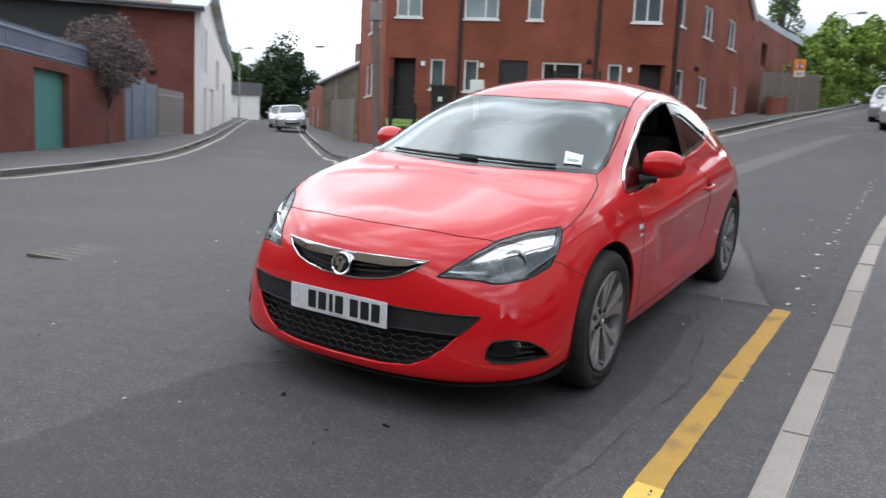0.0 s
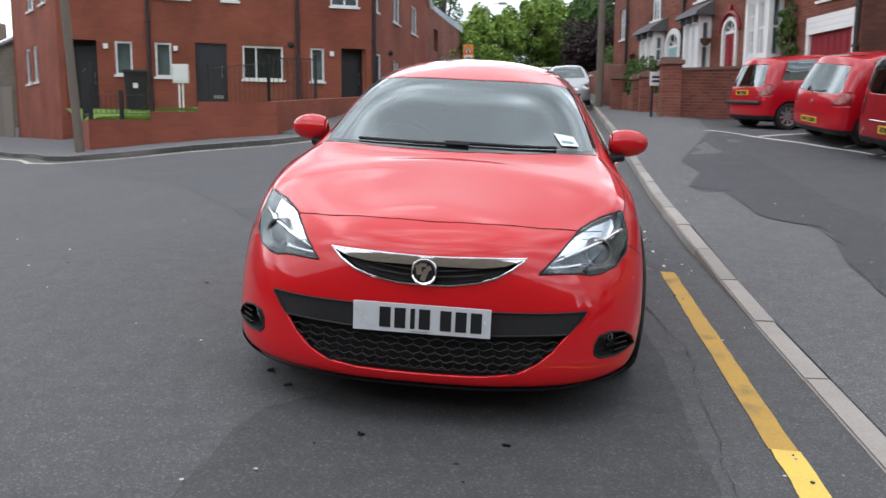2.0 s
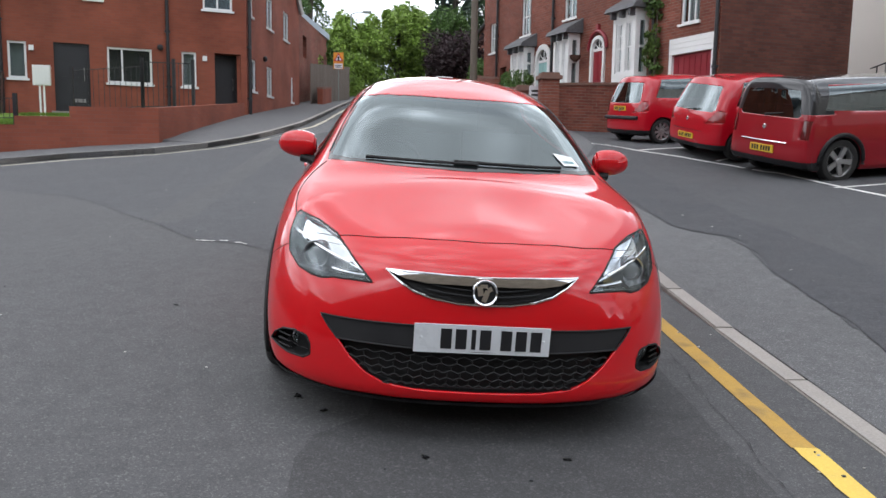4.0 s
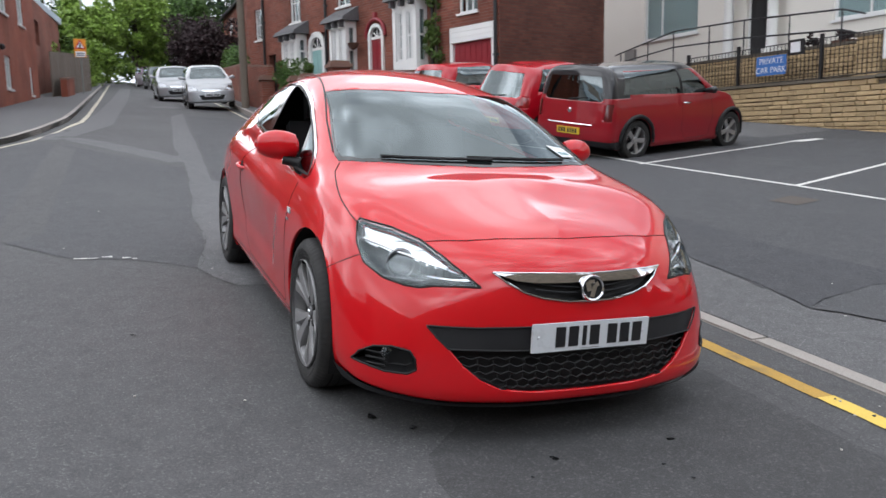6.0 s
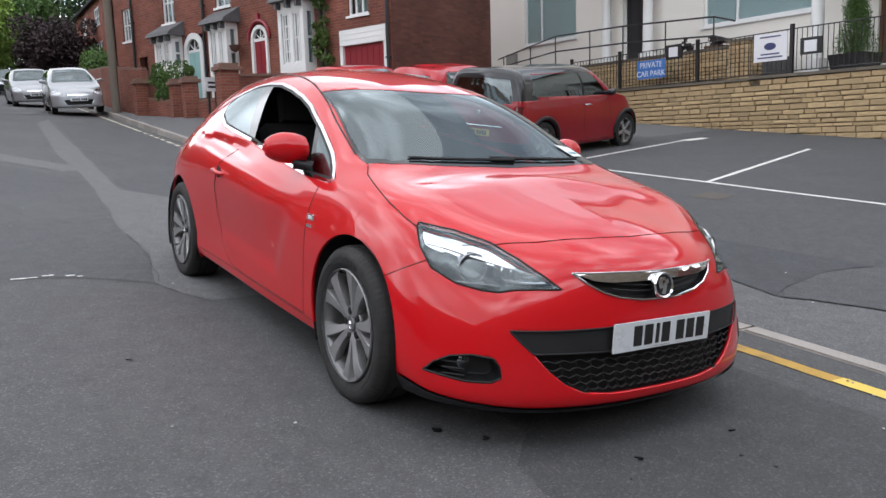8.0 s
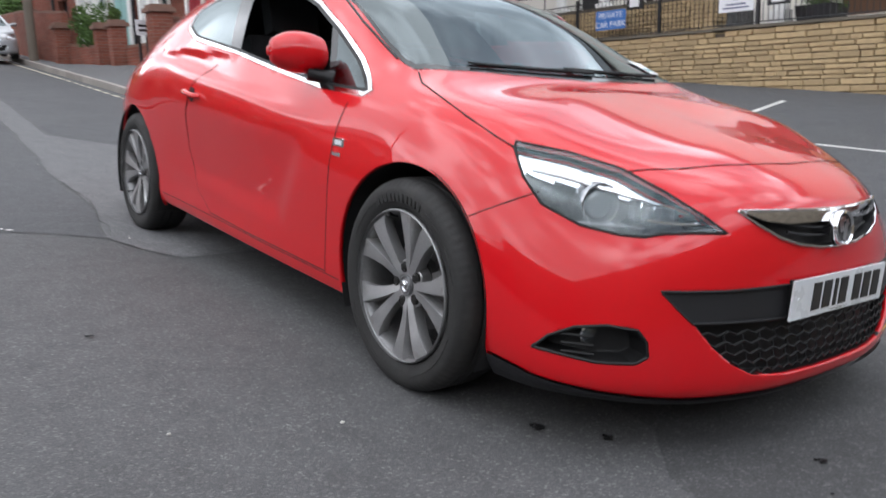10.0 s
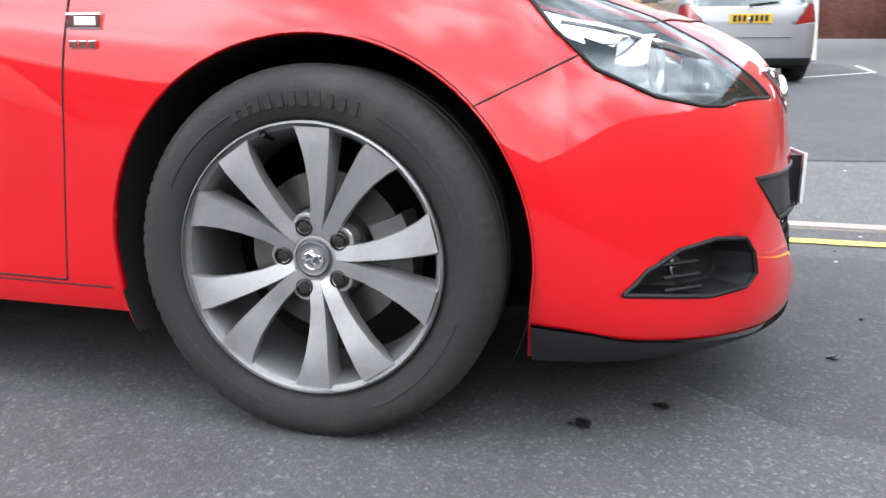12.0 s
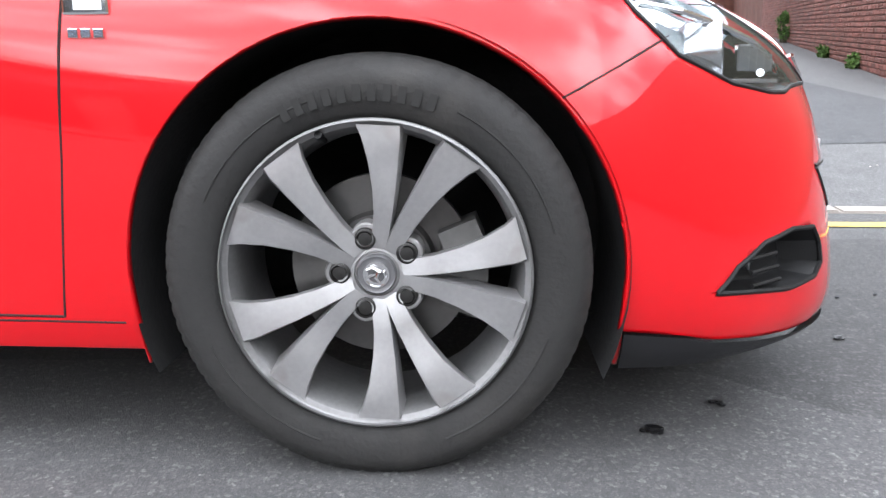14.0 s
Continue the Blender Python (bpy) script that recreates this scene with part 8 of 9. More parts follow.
    line = [(0.675, -0.478), (0.60, -0.535), (0.42, -0.607), (0.2, -0.655), (0.0, -0.670)]
    pts = [(x, y, sh.z(x, y) + 0.0002) for x, y in dense(line, 0.04)]
    add_tube(b, pts + [(-x, y, z) for x, y, z in pts[-2::-1]], 0.0018, 6)
    part("bonnet_gap", b, "paint_side_gap", car, smooth=True)

    # underside, bulkhead and cabin
    b = bmesh.new()
    add_box(b, -0.78, 0.78, 0.46, 2.28, 0.185, 0.25)
    add_box(b, -0.50, 0.50, -0.72, 3.35, 0.20, 0.27)
    add_box(b, -0.50, 0.50, -0.70, -0.66, 0.24, 0.62)
    add_box(b, -0.70, 0.70, 0.36, 0.40, 0.25, 0.86)
    add_box(b, -0.64, 0.64, -0.70, 3.30, 0.186, 0.20)
    part("underbody", b, "liner", car, "black underside")
    b = bmesh.new()
    add_prism(b, [(0.16, 0.90), (0.42, 0.935), (0.72, 0.955), (0.85, 0.90), (0.86, 0.70), (0.70, 0.60), (0.36, 0.60)], -0.70, 0.70, Matrix(((0, 0, 1, 0), (1, 0, 0, 0), (0, 1, 0, 0), (0, 0, 0, 1))))
    part("dashboard", b, "interior", car, "dark grey dashboard", bevel=0.02)
    b = bmesh.new()
    pts = [(-0.37 + 0.185 * math.cos(2 * math.pi * q / 24), 0.98 - 0.07 * math.sin(2 * math.pi * q / 24), 0.90 + 0.17 * math.sin(2 * math.pi * q / 24)) for q in range(24)]
    add_tube(b, pts, 0.015, 8, closed=True)
    add_tube(b, [(-0.37, 0.99, 0.90), (-0.37, 0.84, 0.86)], 0.04, 10)
    part("steering_wheel", b, "black_plastic", car, "black steering wheel", smooth=True)
    for x in (-0.37, 0.37):
        b = bmesh.new()
        add_box(b, x - 0.25, x + 0.25, 1.15, 1.68, 0.38, 0.56)
        seat = part("seat", b, "interior", car, "dark cloth front seat", bevel=0.05)
        b = bmesh.new()
        add_box(b, x - 0.24, x + 0.24, -0.06, 0.07, 0, 0.60, pose(0, 1.66, 0.52, -20, 0, 0))
        part("backrest", b, "interior", seat, bevel=0.045)
        b = bmesh.new()
        add_box(b, x - 0.13, x + 0.13, -0.045, 0.045, 0.62, 0.80, pose(0, 1.66, 0.52, -16, 0, 0))
        part("headrest", b, "interior", seat, bevel=0.035)
    b = bmesh.new()
    add_box(b, -0.62, 0.62, 2.05, 2.55, 0.38, 0.56)
    rear = part("rear_seat", b, "interior", car, "dark rear bench", bevel=0.05)
    b = bmesh.new()
    add_box(b, -0.62, 0.62, -0.06, 0.07, 0, 0.55, pose(0, 2.5, 0.5, -22, 0, 0))
    part("backrest", b, "interior", rear, bevel=0.04)
    b = bmesh.new()
    add_box(b, -0.12, 0.12, 0.99, 1.02, 1.235, 1.30)
    part("rear_view_mirror", b, "black_plastic", car, "black rear-view mirror behind the screen", bevel=0.012)
    bm.free()
    return car


M["liner"] = mat("black_liner", (0.008, 0.008, 0.0085), 0.9, vary=0.3, scale=10, fine=80, bump=0.2)
coupe = build_coupe()
build_wheels(coupe, TYRE_R)

# ---- the other vehicles ----
def car_paint(name, base, metal=0.0):
    return mat(name, base, 0.35, metal=metal, vary=0.03, scale=3, fine=400, coat=1.0, coat_rough=0.03, spec=0.15, rough_vary=0.03)


M["paint_hatch"] = car_paint("bright_red_paint", (0.42, 0.004, 0.014))
M["paint_estate"] = car_paint("deep_red_paint", (0.26, 0.005, 0.012))
M["paint_silver"] = car_paint("silver_car_paint", (0.30, 0.31, 0.325), 0.4)
M["paint_white"] = car_paint("pale_silver_paint", (0.36, 0.375, 0.39), 0.3)
M["paint_black"] = car_paint("black_car_paint", (0.012, 0.012, 0.014))
M["paint_plum"] = car_paint("dark_plum_paint", (0.07, 0.02, 0.06))
M["paint_teal"] = car_paint("grey_green_paint", (0.10, 0.17, 0.165))
M["tail_red"] = mat("red_lamp_plastic", (0.22, 0.005, 0.006), 0.12, vary=0.08, coat=1.0, rough_vary=0.03)
M["tail_dark"] = mat("dark_red_lamp", (0.09, 0.006, 0.006), 0.12, vary=0.08, coat=1.0, rough_vary=0.03)
M["seat_cloth"] = mat("dark_seat_cloth", (0.025, 0.025, 0.028), 0.9, vary=0.2, fine=200)


def profile_at(pts, y):
    for (a, za), (b, zb) in zip(pts, pts[1:]):
        if y <= b:
            return za + (zb - za) * max(0.0, (y - a) / (b - a))
    return pts[-1][1]


def car_net(L, W, top, belt, tail, lean=0.80, square=1.0):
    """Ribs of half a car body from the middle of its nose round its flank to the middle of its tail.
    top: roof line (y, z) on the middle; tail: (z, y) of the rear face; belt: height of the waist."""
    w = W / 2
    n, r = -L / 2, L / 2
    net = []
    low = (0.20, 0.25, 0.34, 0.47, 0.60)
    for fx, back, end in ((0.0, 0.0, 0.22), (0.40, 0.03, 0.36), (0.74, 0.13, 0.52), (0.95, 0.34, 0.68)):
        rib = []
        ye = n + end
        for j in range(10):
            if j < 5:
                rib.append((fx * w * (0.94 if j == 0 else 1.0), n + back + (0.05, 0.0, 0.0, 0.02, 0.05)[j], low[j]))
            else:
                g = (j - 4) / 5
                y = n + back + 0.05 + (ye - n - back - 0.05) * g
                z = 0.60 + (profile_at(top, ye) - 0.60) * (1 - (1 - g) ** 1.8)
                rib.append((fx * w * (1 - g ** 1.4), y, z - 0.03 * (fx * (1 - g)) ** 2))
        net.append(rib)
    y = n + 0.68
    while y < r - 0.42 * square:
        g = min(1.0, max(0.0, (y - 0.1) / (r - 0.6)))
        back = [g * (r - profile_at(tail, q)) for q in (belt, belt + 0.25, profile_at(top, r - 0.4) - 0.1, profile_at(top, r - 0.4))]
        t = profile_at(top, y - back[3])
        waist = min(belt, t - 0.05)
        ww = w * (0.985 + 0.015 * math.sin(math.pi * (y - n) / L))
        up = t - waist
        net.append([(ww * 0.95, y, 0.19), (ww * 0.985, y, 0.25), (ww * 0.985, y, 0.36), (ww, y, 0.52), (ww * 0.995, y, 0.5 * waist + 0.27), (ww * 0.955, y - back[0], waist),
                    (ww * (0.955 + (lean - 0.955) * 0.5 * min(1, up / 0.4)), y - back[1], waist + 0.52 * up), (ww * (0.90 + (lean - 0.14 - 0.90) * min(1, up / 0.4)), y - back[2], waist + 0.90 * up), (ww * 0.36, y - back[3], t - 0.012), (0, y - back[3], t)])
        y += 0.42
    levels = (0.24, 0.29, 0.38, 0.52, 0.70, 0.88)
    roof = profile_at(top, r - 0.2)
    for fx, back, end in ((0.985, 0.34 * square, 0.42 * square), (0.90 + 0.06 * (1 - square), 0.13 * square, 0.24 * square), (0.55, 0.03, 0.12 * square), (0.0, 0.0, 0.03)):
        rib = []
        for j in range(10):
            if j < 6:
                z, s = levels[j], 1.0 if j < 5 else 0.985
            else:
                g = (j - 5) / 4
                z, s = 0.88 + (roof - 0.88) * (0.42, 0.82, 0.985, 1.0)[j - 6], (0.93, lean + 0.03, 0.55, 0.0)[j - 6]
            yy = profile_at(tail, z)
            rib.append((fx * w * s, yy - back - (end * 0.5 if j == 9 else 0), z))
        net.append(rib)
    return net


def simple_wheel_meshes(R, spokes, broad, material="alloy"):
    out = {}
    b = bmesh.new()
    add_lathe(b, [(R * 0.66, 0.05), (R * 0.70, 0.085), (R * 0.86, 0.098), (R * 0.96, 0.088), (R, 0.06), (R, -0.06), (R * 0.95, -0.09), (R * 0.7, -0.09)], 40, close=True)
    out["tyre"] = mesh_of("tyre", b, "tyre", smooth=True, angle=40)
    b = bmesh.new()
    add_lathe(b, [(R * 0.70, 0.088), (R * 0.715, 0.08), (R * 0.66, 0.07), (R * 0.63, 0.02), (R * 0.62, -0.06), (R * 0.66, -0.07), (R * 0.69, 0.05)], 40, close=True)
    out["rim"] = mesh_of("rim", b, material, smooth=True, angle=35)
    b = bmesh.new()
    for (r0, w0, z0), (r1, w1, z1) in (((0.03, broad * 0.8, 0.06), (R * 0.66, broad, 0.075)),):
        vs = [b.verts.new(p) for p in ((r0, -w0, z0), (r1, -w1, z1), (r1, w1, z1), (r0, w0, z0), (r0, -w0, z0 - 0.03), (r1, -w1, z1 - 0.03), (r1, w1, z1 - 0.03), (r0, w0, z0 - 0.03))]
        for f in ((0, 1, 2, 3), (7, 6, 5, 4), (0, 4, 5, 1), (1, 5, 6, 2), (2, 6, 7, 3), (3, 7, 4, 0)):
            b.faces.new([vs[q] for q in f])
    out["spoke"] = mesh_of("spoke", b, material, bevel=0.006)
    b = bmesh.new()
    add_lathe(b, [(0.05, 0.02), (0.055, 0.062), (0.045, 0.074), (0, 0.076)], 24)
    out["hub_cap"] = mesh_of("hub_cap", b, material, smooth=True)
    b = bmesh.new()
    add_lathe(b, [(R * 0.62, -0.03), (R * 0.62, -0.02), (0, -0.02)], 28)
    out["brake_disc"] = mesh_of("brake_disc", b, "liner", smooth=True)
    out["count"] = spokes
    return out


def on_ground(x, y, heading, base=0.0):
    """Sets a car on the slope at (x, y)."""
    a = radians(heading)
    back, side = Vector((-math.sin(a), math.cos(a), 0)), Vector((math.cos(a), math.sin(a), 0))
    e = 1.2
    dz_b = (pave_z(x + e * back.x, y + e * back.y) - pave_z(x - e * back.x, y - e * back.y)) / (2 * e)
    dz_s = (pave_z(x + e * side.x, y + e * side.y) - pave_z(x - e * side.x, y - e * side.y)) / (2 * e)
    v = Vector((back.x, back.y, dz_b)).normalized()
    u = Vector((side.x, side.y, dz_s))
    u = (u - v * u.dot(v)).normalized()
    up = u.cross(v)
    m = Matrix((u, v, up)).transposed().to_4x4()
    m.translation = (x, y, pave_z(x, y) + base)
    return m


def build_car(name, label, at, L, W, H, paint, roof_paint="", belt=0.93, cowl=-0.62, screen_top=-0.02, tail_lean=0.30, wheel_r=0.30, front_axle=0.0, rear_axle=0.0, plate_z=0.55, spokes=7, broad=0.035, trim=False, post_y=0.15, plate="plate_yellow", group="parked cars", doors=1, strip=False, snub=False):
    """A small car, its nose towards -y and its wheels on z = 0."""
    car = thing(name, label, "car", at, group=group)
    n, r = -L / 2, L / 2
    hood = belt - 0.02
    top = [(n, 0.62), (n + 0.22, 0.72), (n + 0.55, 0.81), (cowl - 0.28, hood), (cowl, hood + 0.07), (cowl + 0.5 * (screen_top - cowl), hood + 0.07 + 0.56 * (H - hood - 0.07)), (screen_top, H - 0.05), (screen_top + 0.4, H), (r - 0.9, H - 0.005), (r - tail_lean - 0.05, H - 0.035), (r, H - 0.05)]
    if snub:
        top = [(n, 0.66), (n + 0.10, 0.82), (n + 0.34, 0.93), (cowl - 0.2, hood + 0.03), (cowl, hood + 0.07), (cowl + 0.5 * (screen_top - cowl), hood + 0.07 + 0.58 * (H - hood - 0.07)), (screen_top, H - 0.05), (screen_top + 0.35, H), (r - 0.7, H - 0.005), (r - tail_lean - 0.05, H - 0.03), (r, H - 0.05)]
    tail = [(0.2, r - 0.10), (0.30, r - 0.02), (0.42, r), (0.60, r - 0.01), (0.78, r - 0.03), (0.9, r - 0.05), (H - 0.10, r - 0.03 - tail_lean), (H, r - tail_lean - 0.07)]
    bm = loft(car_net(L, W, top, belt, tail, square=0.5 if trim else 1.0), 4, 4, ease=3)
    sh = Shell(loft(car_net(L, W, top, belt, tail, square=0.5 if trim else 1.0), 8, 8, ease=8))
    tag = bm.faces.layers.int.new("tag")
    fa, ra = front_axle or n + 0.74, rear_axle or r - 0.68
    for wy in (fa, ra):
        carve(bm, circle_poly(wy, wheel_r - 0.01, wheel_r + 0.045, 28), Y, Z, lambda c: c.x > 0.45, 1, tag)
    side = lambda c: c.x > 0.35  # noqa: E731
    g0, g1 = belt + 0.035, H - 0.125
    a0 = cowl + 0.26
    slope = (screen_top - cowl) / (H - hood - 0.12)
    front_glass = [(a0, g0), (post_y - 0.03, g0 + 0.01), (post_y - 0.03, g1 + 0.01), (a0 + 0.08 + slope * (g1 - g0) * 0.92, g1)]
    rear_end = r - 0.34 - 0.6 * tail_lean
    rear_glass = [(post_y + 0.03, g0 + 0.01), (rear_end, g0 + 0.05), (rear_end - 0.10 - 0.45 * tail_lean, g1 - 0.01), (post_y + 0.03, g1 + 0.01)]
    pillar = [(post_y - 0.03, g0 + 0.01), (post_y + 0.03, g0 + 0.01), (post_y + 0.03, g1 + 0.01), (post_y - 0.03, g1 + 0.01)]
    carve(bm, front_glass, Y, Z, side, 2, tag)
    carve(bm, rear_glass, Y, Z, side, 3, tag)
    carve(bm, pillar, Y, Z, side, 4, tag)
    half = W / 2
    carve(bm, [(0, hood + 0.085), (half * 0.74, hood + 0.07), (half * 0.80, hood + 0.10), (half * 0.635, H - 0.09), (0, H - 0.065)], X, Z, lambda c: c.y < screen_top + 0.35, 5, tag)
    rear_z = 0.97 if not trim else 0.96
    carve(bm, [(0, rear_z), (half * 0.70, rear_z), (half * 0.76, rear_z + 0.04), (half * 0.64, H - 0.20), (0, H - 0.185)], X, Z, lambda c: c.y > profile_at(tail, c.z) - 0.2, 6, tag)
    # lamps, bumper grille
    if trim:
        lamp = [(half * 0.83, 0.66), (half * 0.965, 0.66), (half * 0.955, 0.93), (half * 0.84, 0.93)]
    else:
        lamp = [(half * 0.62, 0.74), (half * 0.97, 0.78), (half * 0.93, 0.98), (half * 0.83, 1.0), (half * 0.72, 0.86)]
    carve(bm, lamp, X, Z, lambda c: c.y > r - 0.45, 7, tag)
    carve(bm, [(half * 0.55, 0.62), (half * 0.86, 0.62), (half * 0.94, 0.74), (half * 0.84, 0.80), (half * 0.66, 0.73)], X, Z, lambda c: c.y < n + 0.6, 8, tag)
    carve(bm, [(0, 0.30), (half * 0.45, 0.30), (half * 0.55, 0.46), (0, 0.47)], X, Z, lambda c: c.y < n + 0.3, 9, tag)
    carve(bm, [(0, 0.58), (half * 0.40, 0.60), (half * 0.40, 0.64), (0, 0.64)], X, Z, lambda c: c.y < n + 0.3, 10, tag)
    carve(bm, [(0, 0.2), (half * 1.1, 0.2), (half * 1.1, 0.33), (0, 0.33)], X, Z, lambda c: c.y > r - 0.5, 11, tag)
    if roof_paint:
        carve(bm, [(cowl + 0.05, g1 + 0.008), (r + 0.1, g1 + 0.008), (r + 0.1, H + 0.1), (cowl + 0.05, H + 0.1)], Y, Z, lambda c: True, 12, tag)
        carve(bm, [(rear_end - 0.15, g0 - 0.01), (r + 0.1, g0 - 0.01), (r + 0.1, g1 + 0.008), (rear_end - 0.15, g1 + 0.008)], Y, Z, lambda c: True, 12, tag)
    bm.verts.index_update()
    body = part("body", mirrored(pick(bm, tag, 0)), [paint, "liner"], car, "", normals=False)
    sol = body.modifiers.new("thickness", "SOLIDIFY")
    sol.thickness, sol.offset, sol.material_offset = 0.02, -1, 1
    if roof_paint:
        part("roof", mirrored(pick(bm, tag, 12)), roof_paint, car, "black painted roof", normals=False)
    part("windscreen", mirrored(pick(bm, tag, 5)), "glass_dark", car, "raked windscreen", normals=False)
    part("rear_window", mirrored(pick(bm, tag, 6)), "glass_dark" if trim else "windscreen", car, "clear rear window", normals=False)
    part("rear_skirt", mirrored(along_normals(pick(bm, tag, 11), 0.004)), "dark_trim", car, "black lower bumper", normals=False)
    part("front_grille", mirrored(bowl(pick(bm, tag, 9), (0, 0.05, 0), 1.0)), "black_plastic", car, "black lower grille", normals=False)
    part("grille_bar", mirrored(along_normals(pick(bm, tag, 10), 0.004)), "chrome", car, "chrome grille bar", normals=False)
    for s in (1, -1):
        way = (lambda q: q) if s == 1 else flipped
        part("door_glass", way(pick(bm, tag, 2)), "glass_dark", car, normals=False)
        part("side_glass", way(pick(bm, tag, 3)), "glass_dark", car, normals=False)
        part("door_pillar", way(pick(bm, tag, 4)), "black_plastic", car, normals=False)
        part("tail_lamp", way(along_normals(pick(bm, tag, 7), 0.004)), "tail_dark" if trim else "tail_red", car, "red tail lamp", normals=False)
        head = part("headlamp", way(along_normals(pick(bm, tag, 8), 0.002)), "lamp_grey", car, "clear headlamp", normals=False)
        part("seal", way(rim_tube(pick(bm, tag, 8), 0.004)), "black_plastic", head, smooth=True)
        b = bmesh.new()
        add_tube(b, [(half * 0.9, cowl + 0.33, belt + 0.06), (half + 0.02, cowl + 0.32, belt + 0.08), (half + 0.13, cowl + 0.34, belt + 0.09), (half + 0.17, cowl + 0.35, belt + 0.085)], [0.03, 0.05, 0.065, 0.035], 12)
        part("mirror_housing", way(b), roof_paint or paint, car, "", smooth=True, angle=70)
        hx = sh.x(post_y - 0.12, belt - 0.11)
        b = bmesh.new()
        add_tube(b, [(hx - 0.005, post_y - 0.22, belt - 0.115), (hx + 0.022, post_y - 0.18, belt - 0.11), (hx + 0.022, post_y - 0.08, belt - 0.108), (hx - 0.005, post_y - 0.04, belt - 0.11)], 0.013, 8)
        part("door_handle", way(b), "chrome" if trim else paint, car, "", smooth=True)
        for wy in (fa, ra):
            b = bmesh.new()
            prev = None
            for q in range(25):
                a = radians(-15 + 210 * q / 24)
                ring = [b.verts.new((xx, wy + (wheel_r + 0.05) * math.cos(a), wheel_r + (wheel_r + 0.05) * math.sin(a))) for xx in (half - 0.03, half * 0.5)] + [b.verts.new((half * 0.5, wy, wheel_r))]
                if prev:
                    for k in range(2):
                        b.faces.new((prev[k], ring[k], ring[k + 1], prev[k + 1]))
                prev = ring
            part("arch_liner", way(b), "liner", car, "", smooth=True)
            if trim:
                b = bmesh.new()
                pts = []
                for q in range(19):
                    a = radians(-8 + 196 * q / 18)
                    yy, zz = wy + (wheel_r + 0.07) * math.cos(a), wheel_r + (wheel_r + 0.07) * math.sin(a)
                    pts.append((sh.x(yy, max(zz, 0.22)) + 0.004, yy, max(zz, 0.2)))
                add_tube(b, pts, 0.032, 8)
                part("arch_trim", way(b), "dark_trim", car, "black wheel arch trim", smooth=True)
    side_line(sh, "door_gap", [(cowl + 0.2, belt - 0.01), (cowl + 0.16, 0.6), (cowl + 0.24, 0.28), (post_y - 0.1, 0.27), (post_y, 0.42), (post_y, belt)], 0.003, car)
    if doors == 2:
        side_line(sh, "door_gap", [(post_y, 0.4), (post_y + 0.05, 0.28), (ra - 0.42, 0.29), (ra - 0.30, 0.62), (rear_end - 0.16, belt)], 0.003, car)
    # tailgate edge, plate, wiper, bumper strip
    b = bmesh.new()
    back_y = lambda x, z: max(q[1] for q in sh.p if abs(q[0] - x) < 0.09 and abs(q[2] - z) < 0.07)  # noqa: E731
    add_tube(b, [(x, back_y(abs(x), 0.585) + 0.001, 0.585) for x in (-0.52, -0.35, -0.18, 0, 0.18, 0.35, 0.52)], 0.004 if not trim else 0.011, 6)
    part("tailgate_gap", b, "paint_side_gap" if not trim else "chrome", car, "", smooth=True)
    if strip:
        b = bmesh.new()
        add_tube(b, [(x, back_y(abs(x), 0.62) - 0.004, 0.62) for x in (-0.72, -0.6, -0.4, -0.2, 0, 0.2, 0.4, 0.6, 0.72)], 0.045, 8)
        part("bumper_strip", b, "dark_trim", car, "black bumper strip", smooth=True)
    py = back_y(0.1, plate_z)
    b = bmesh.new()
    add_box(b, -0.26, 0.26, py - 0.01, py + 0.012, plate_z - 0.056, plate_z + 0.056)
    pl = part("number_plate", b, plate, car, "yellow rear number plate", bevel=0.003)
    for x in (-0.19, -0.13, -0.07, -0.01, 0.08, 0.14, 0.20):
        box_part("plate_bar", (x - 0.02, x + 0.02, py + 0.012, py + 0.015, plate_z - 0.038, plate_z + 0.038), "black_letter", pl)
    b = bmesh.new()
    add_box(b, -0.26, 0.26, n - 0.02, n + 0.02, 0.42, 0.53)
    pl = part("number_plate", b, "plate_white", car, "white front number plate", bevel=0.003)
    for x in (-0.19, -0.13, -0.07, -0.01, 0.08, 0.14, 0.20):
        box_part("plate_bar", (x - 0.02, x + 0.02, n - 0.023, n - 0.02, 0.437, 0.513), "black_letter", pl)
    b = bmesh.new()
    wy = back_y(0.0, 0.98) + 0.02
    add_tube(b, [(0.0, wy, 0.955), (0.03, wy + 0.0, 0.985), (-0.34, back_y(0.3, 1.06) + 0.012, 1.02)], [0.014, 0.012, 0.007], 6)
    part("rear_wiper", b, "black_plastic", car, "", smooth=True)
    b = bmesh.new()
    add_lathe(b, [(0.04, -0.01), (0.04, 0.008), (0.03, 0.012), (0, 0.012)], 20, pose(0, back_y(0, 0.80), 0.80, -90, 0, 0))
    part("badge", b, "chrome", car, "round chrome badge", smooth=True)
    # cabin
    b = bmesh.new()
    add_box(b, -half + 0.14, half - 0.14, n + 0.5, r - 0.25, 0.19, 0.30)
    part("underbody", b, "liner", car, "black underside")
    b = bmesh.new()
    add_box(b, -half + 0.12, half - 0.12, cowl - 0.1, cowl + 0.18, 0.32, hood - 0.02)
    part("dashboard", b, "interior", car, "", bevel=0.04)
    for sx, sy in ((0.36, -0.05), (-0.36, -0.05), (0.36, 0.85), (-0.36, 0.85)):
        b = bmesh.new()
        add_box(b, sx - 0.24, sx + 0.24, sy + 0.12, sy + 0.26, 0.5, 1.06)
        add_box(b, sx - 0.24, sx + 0.24, sy - 0.35, sy + 0.2, 0.36, 0.56)
        part("seat", b, "seat_cloth", car, "dark cloth seat", bevel=0.05)
        b = bmesh.new()
        add_box(b, sx - 0.12, sx + 0.12, sy + 0.16, sy + 0.25, 1.07, 1.23)
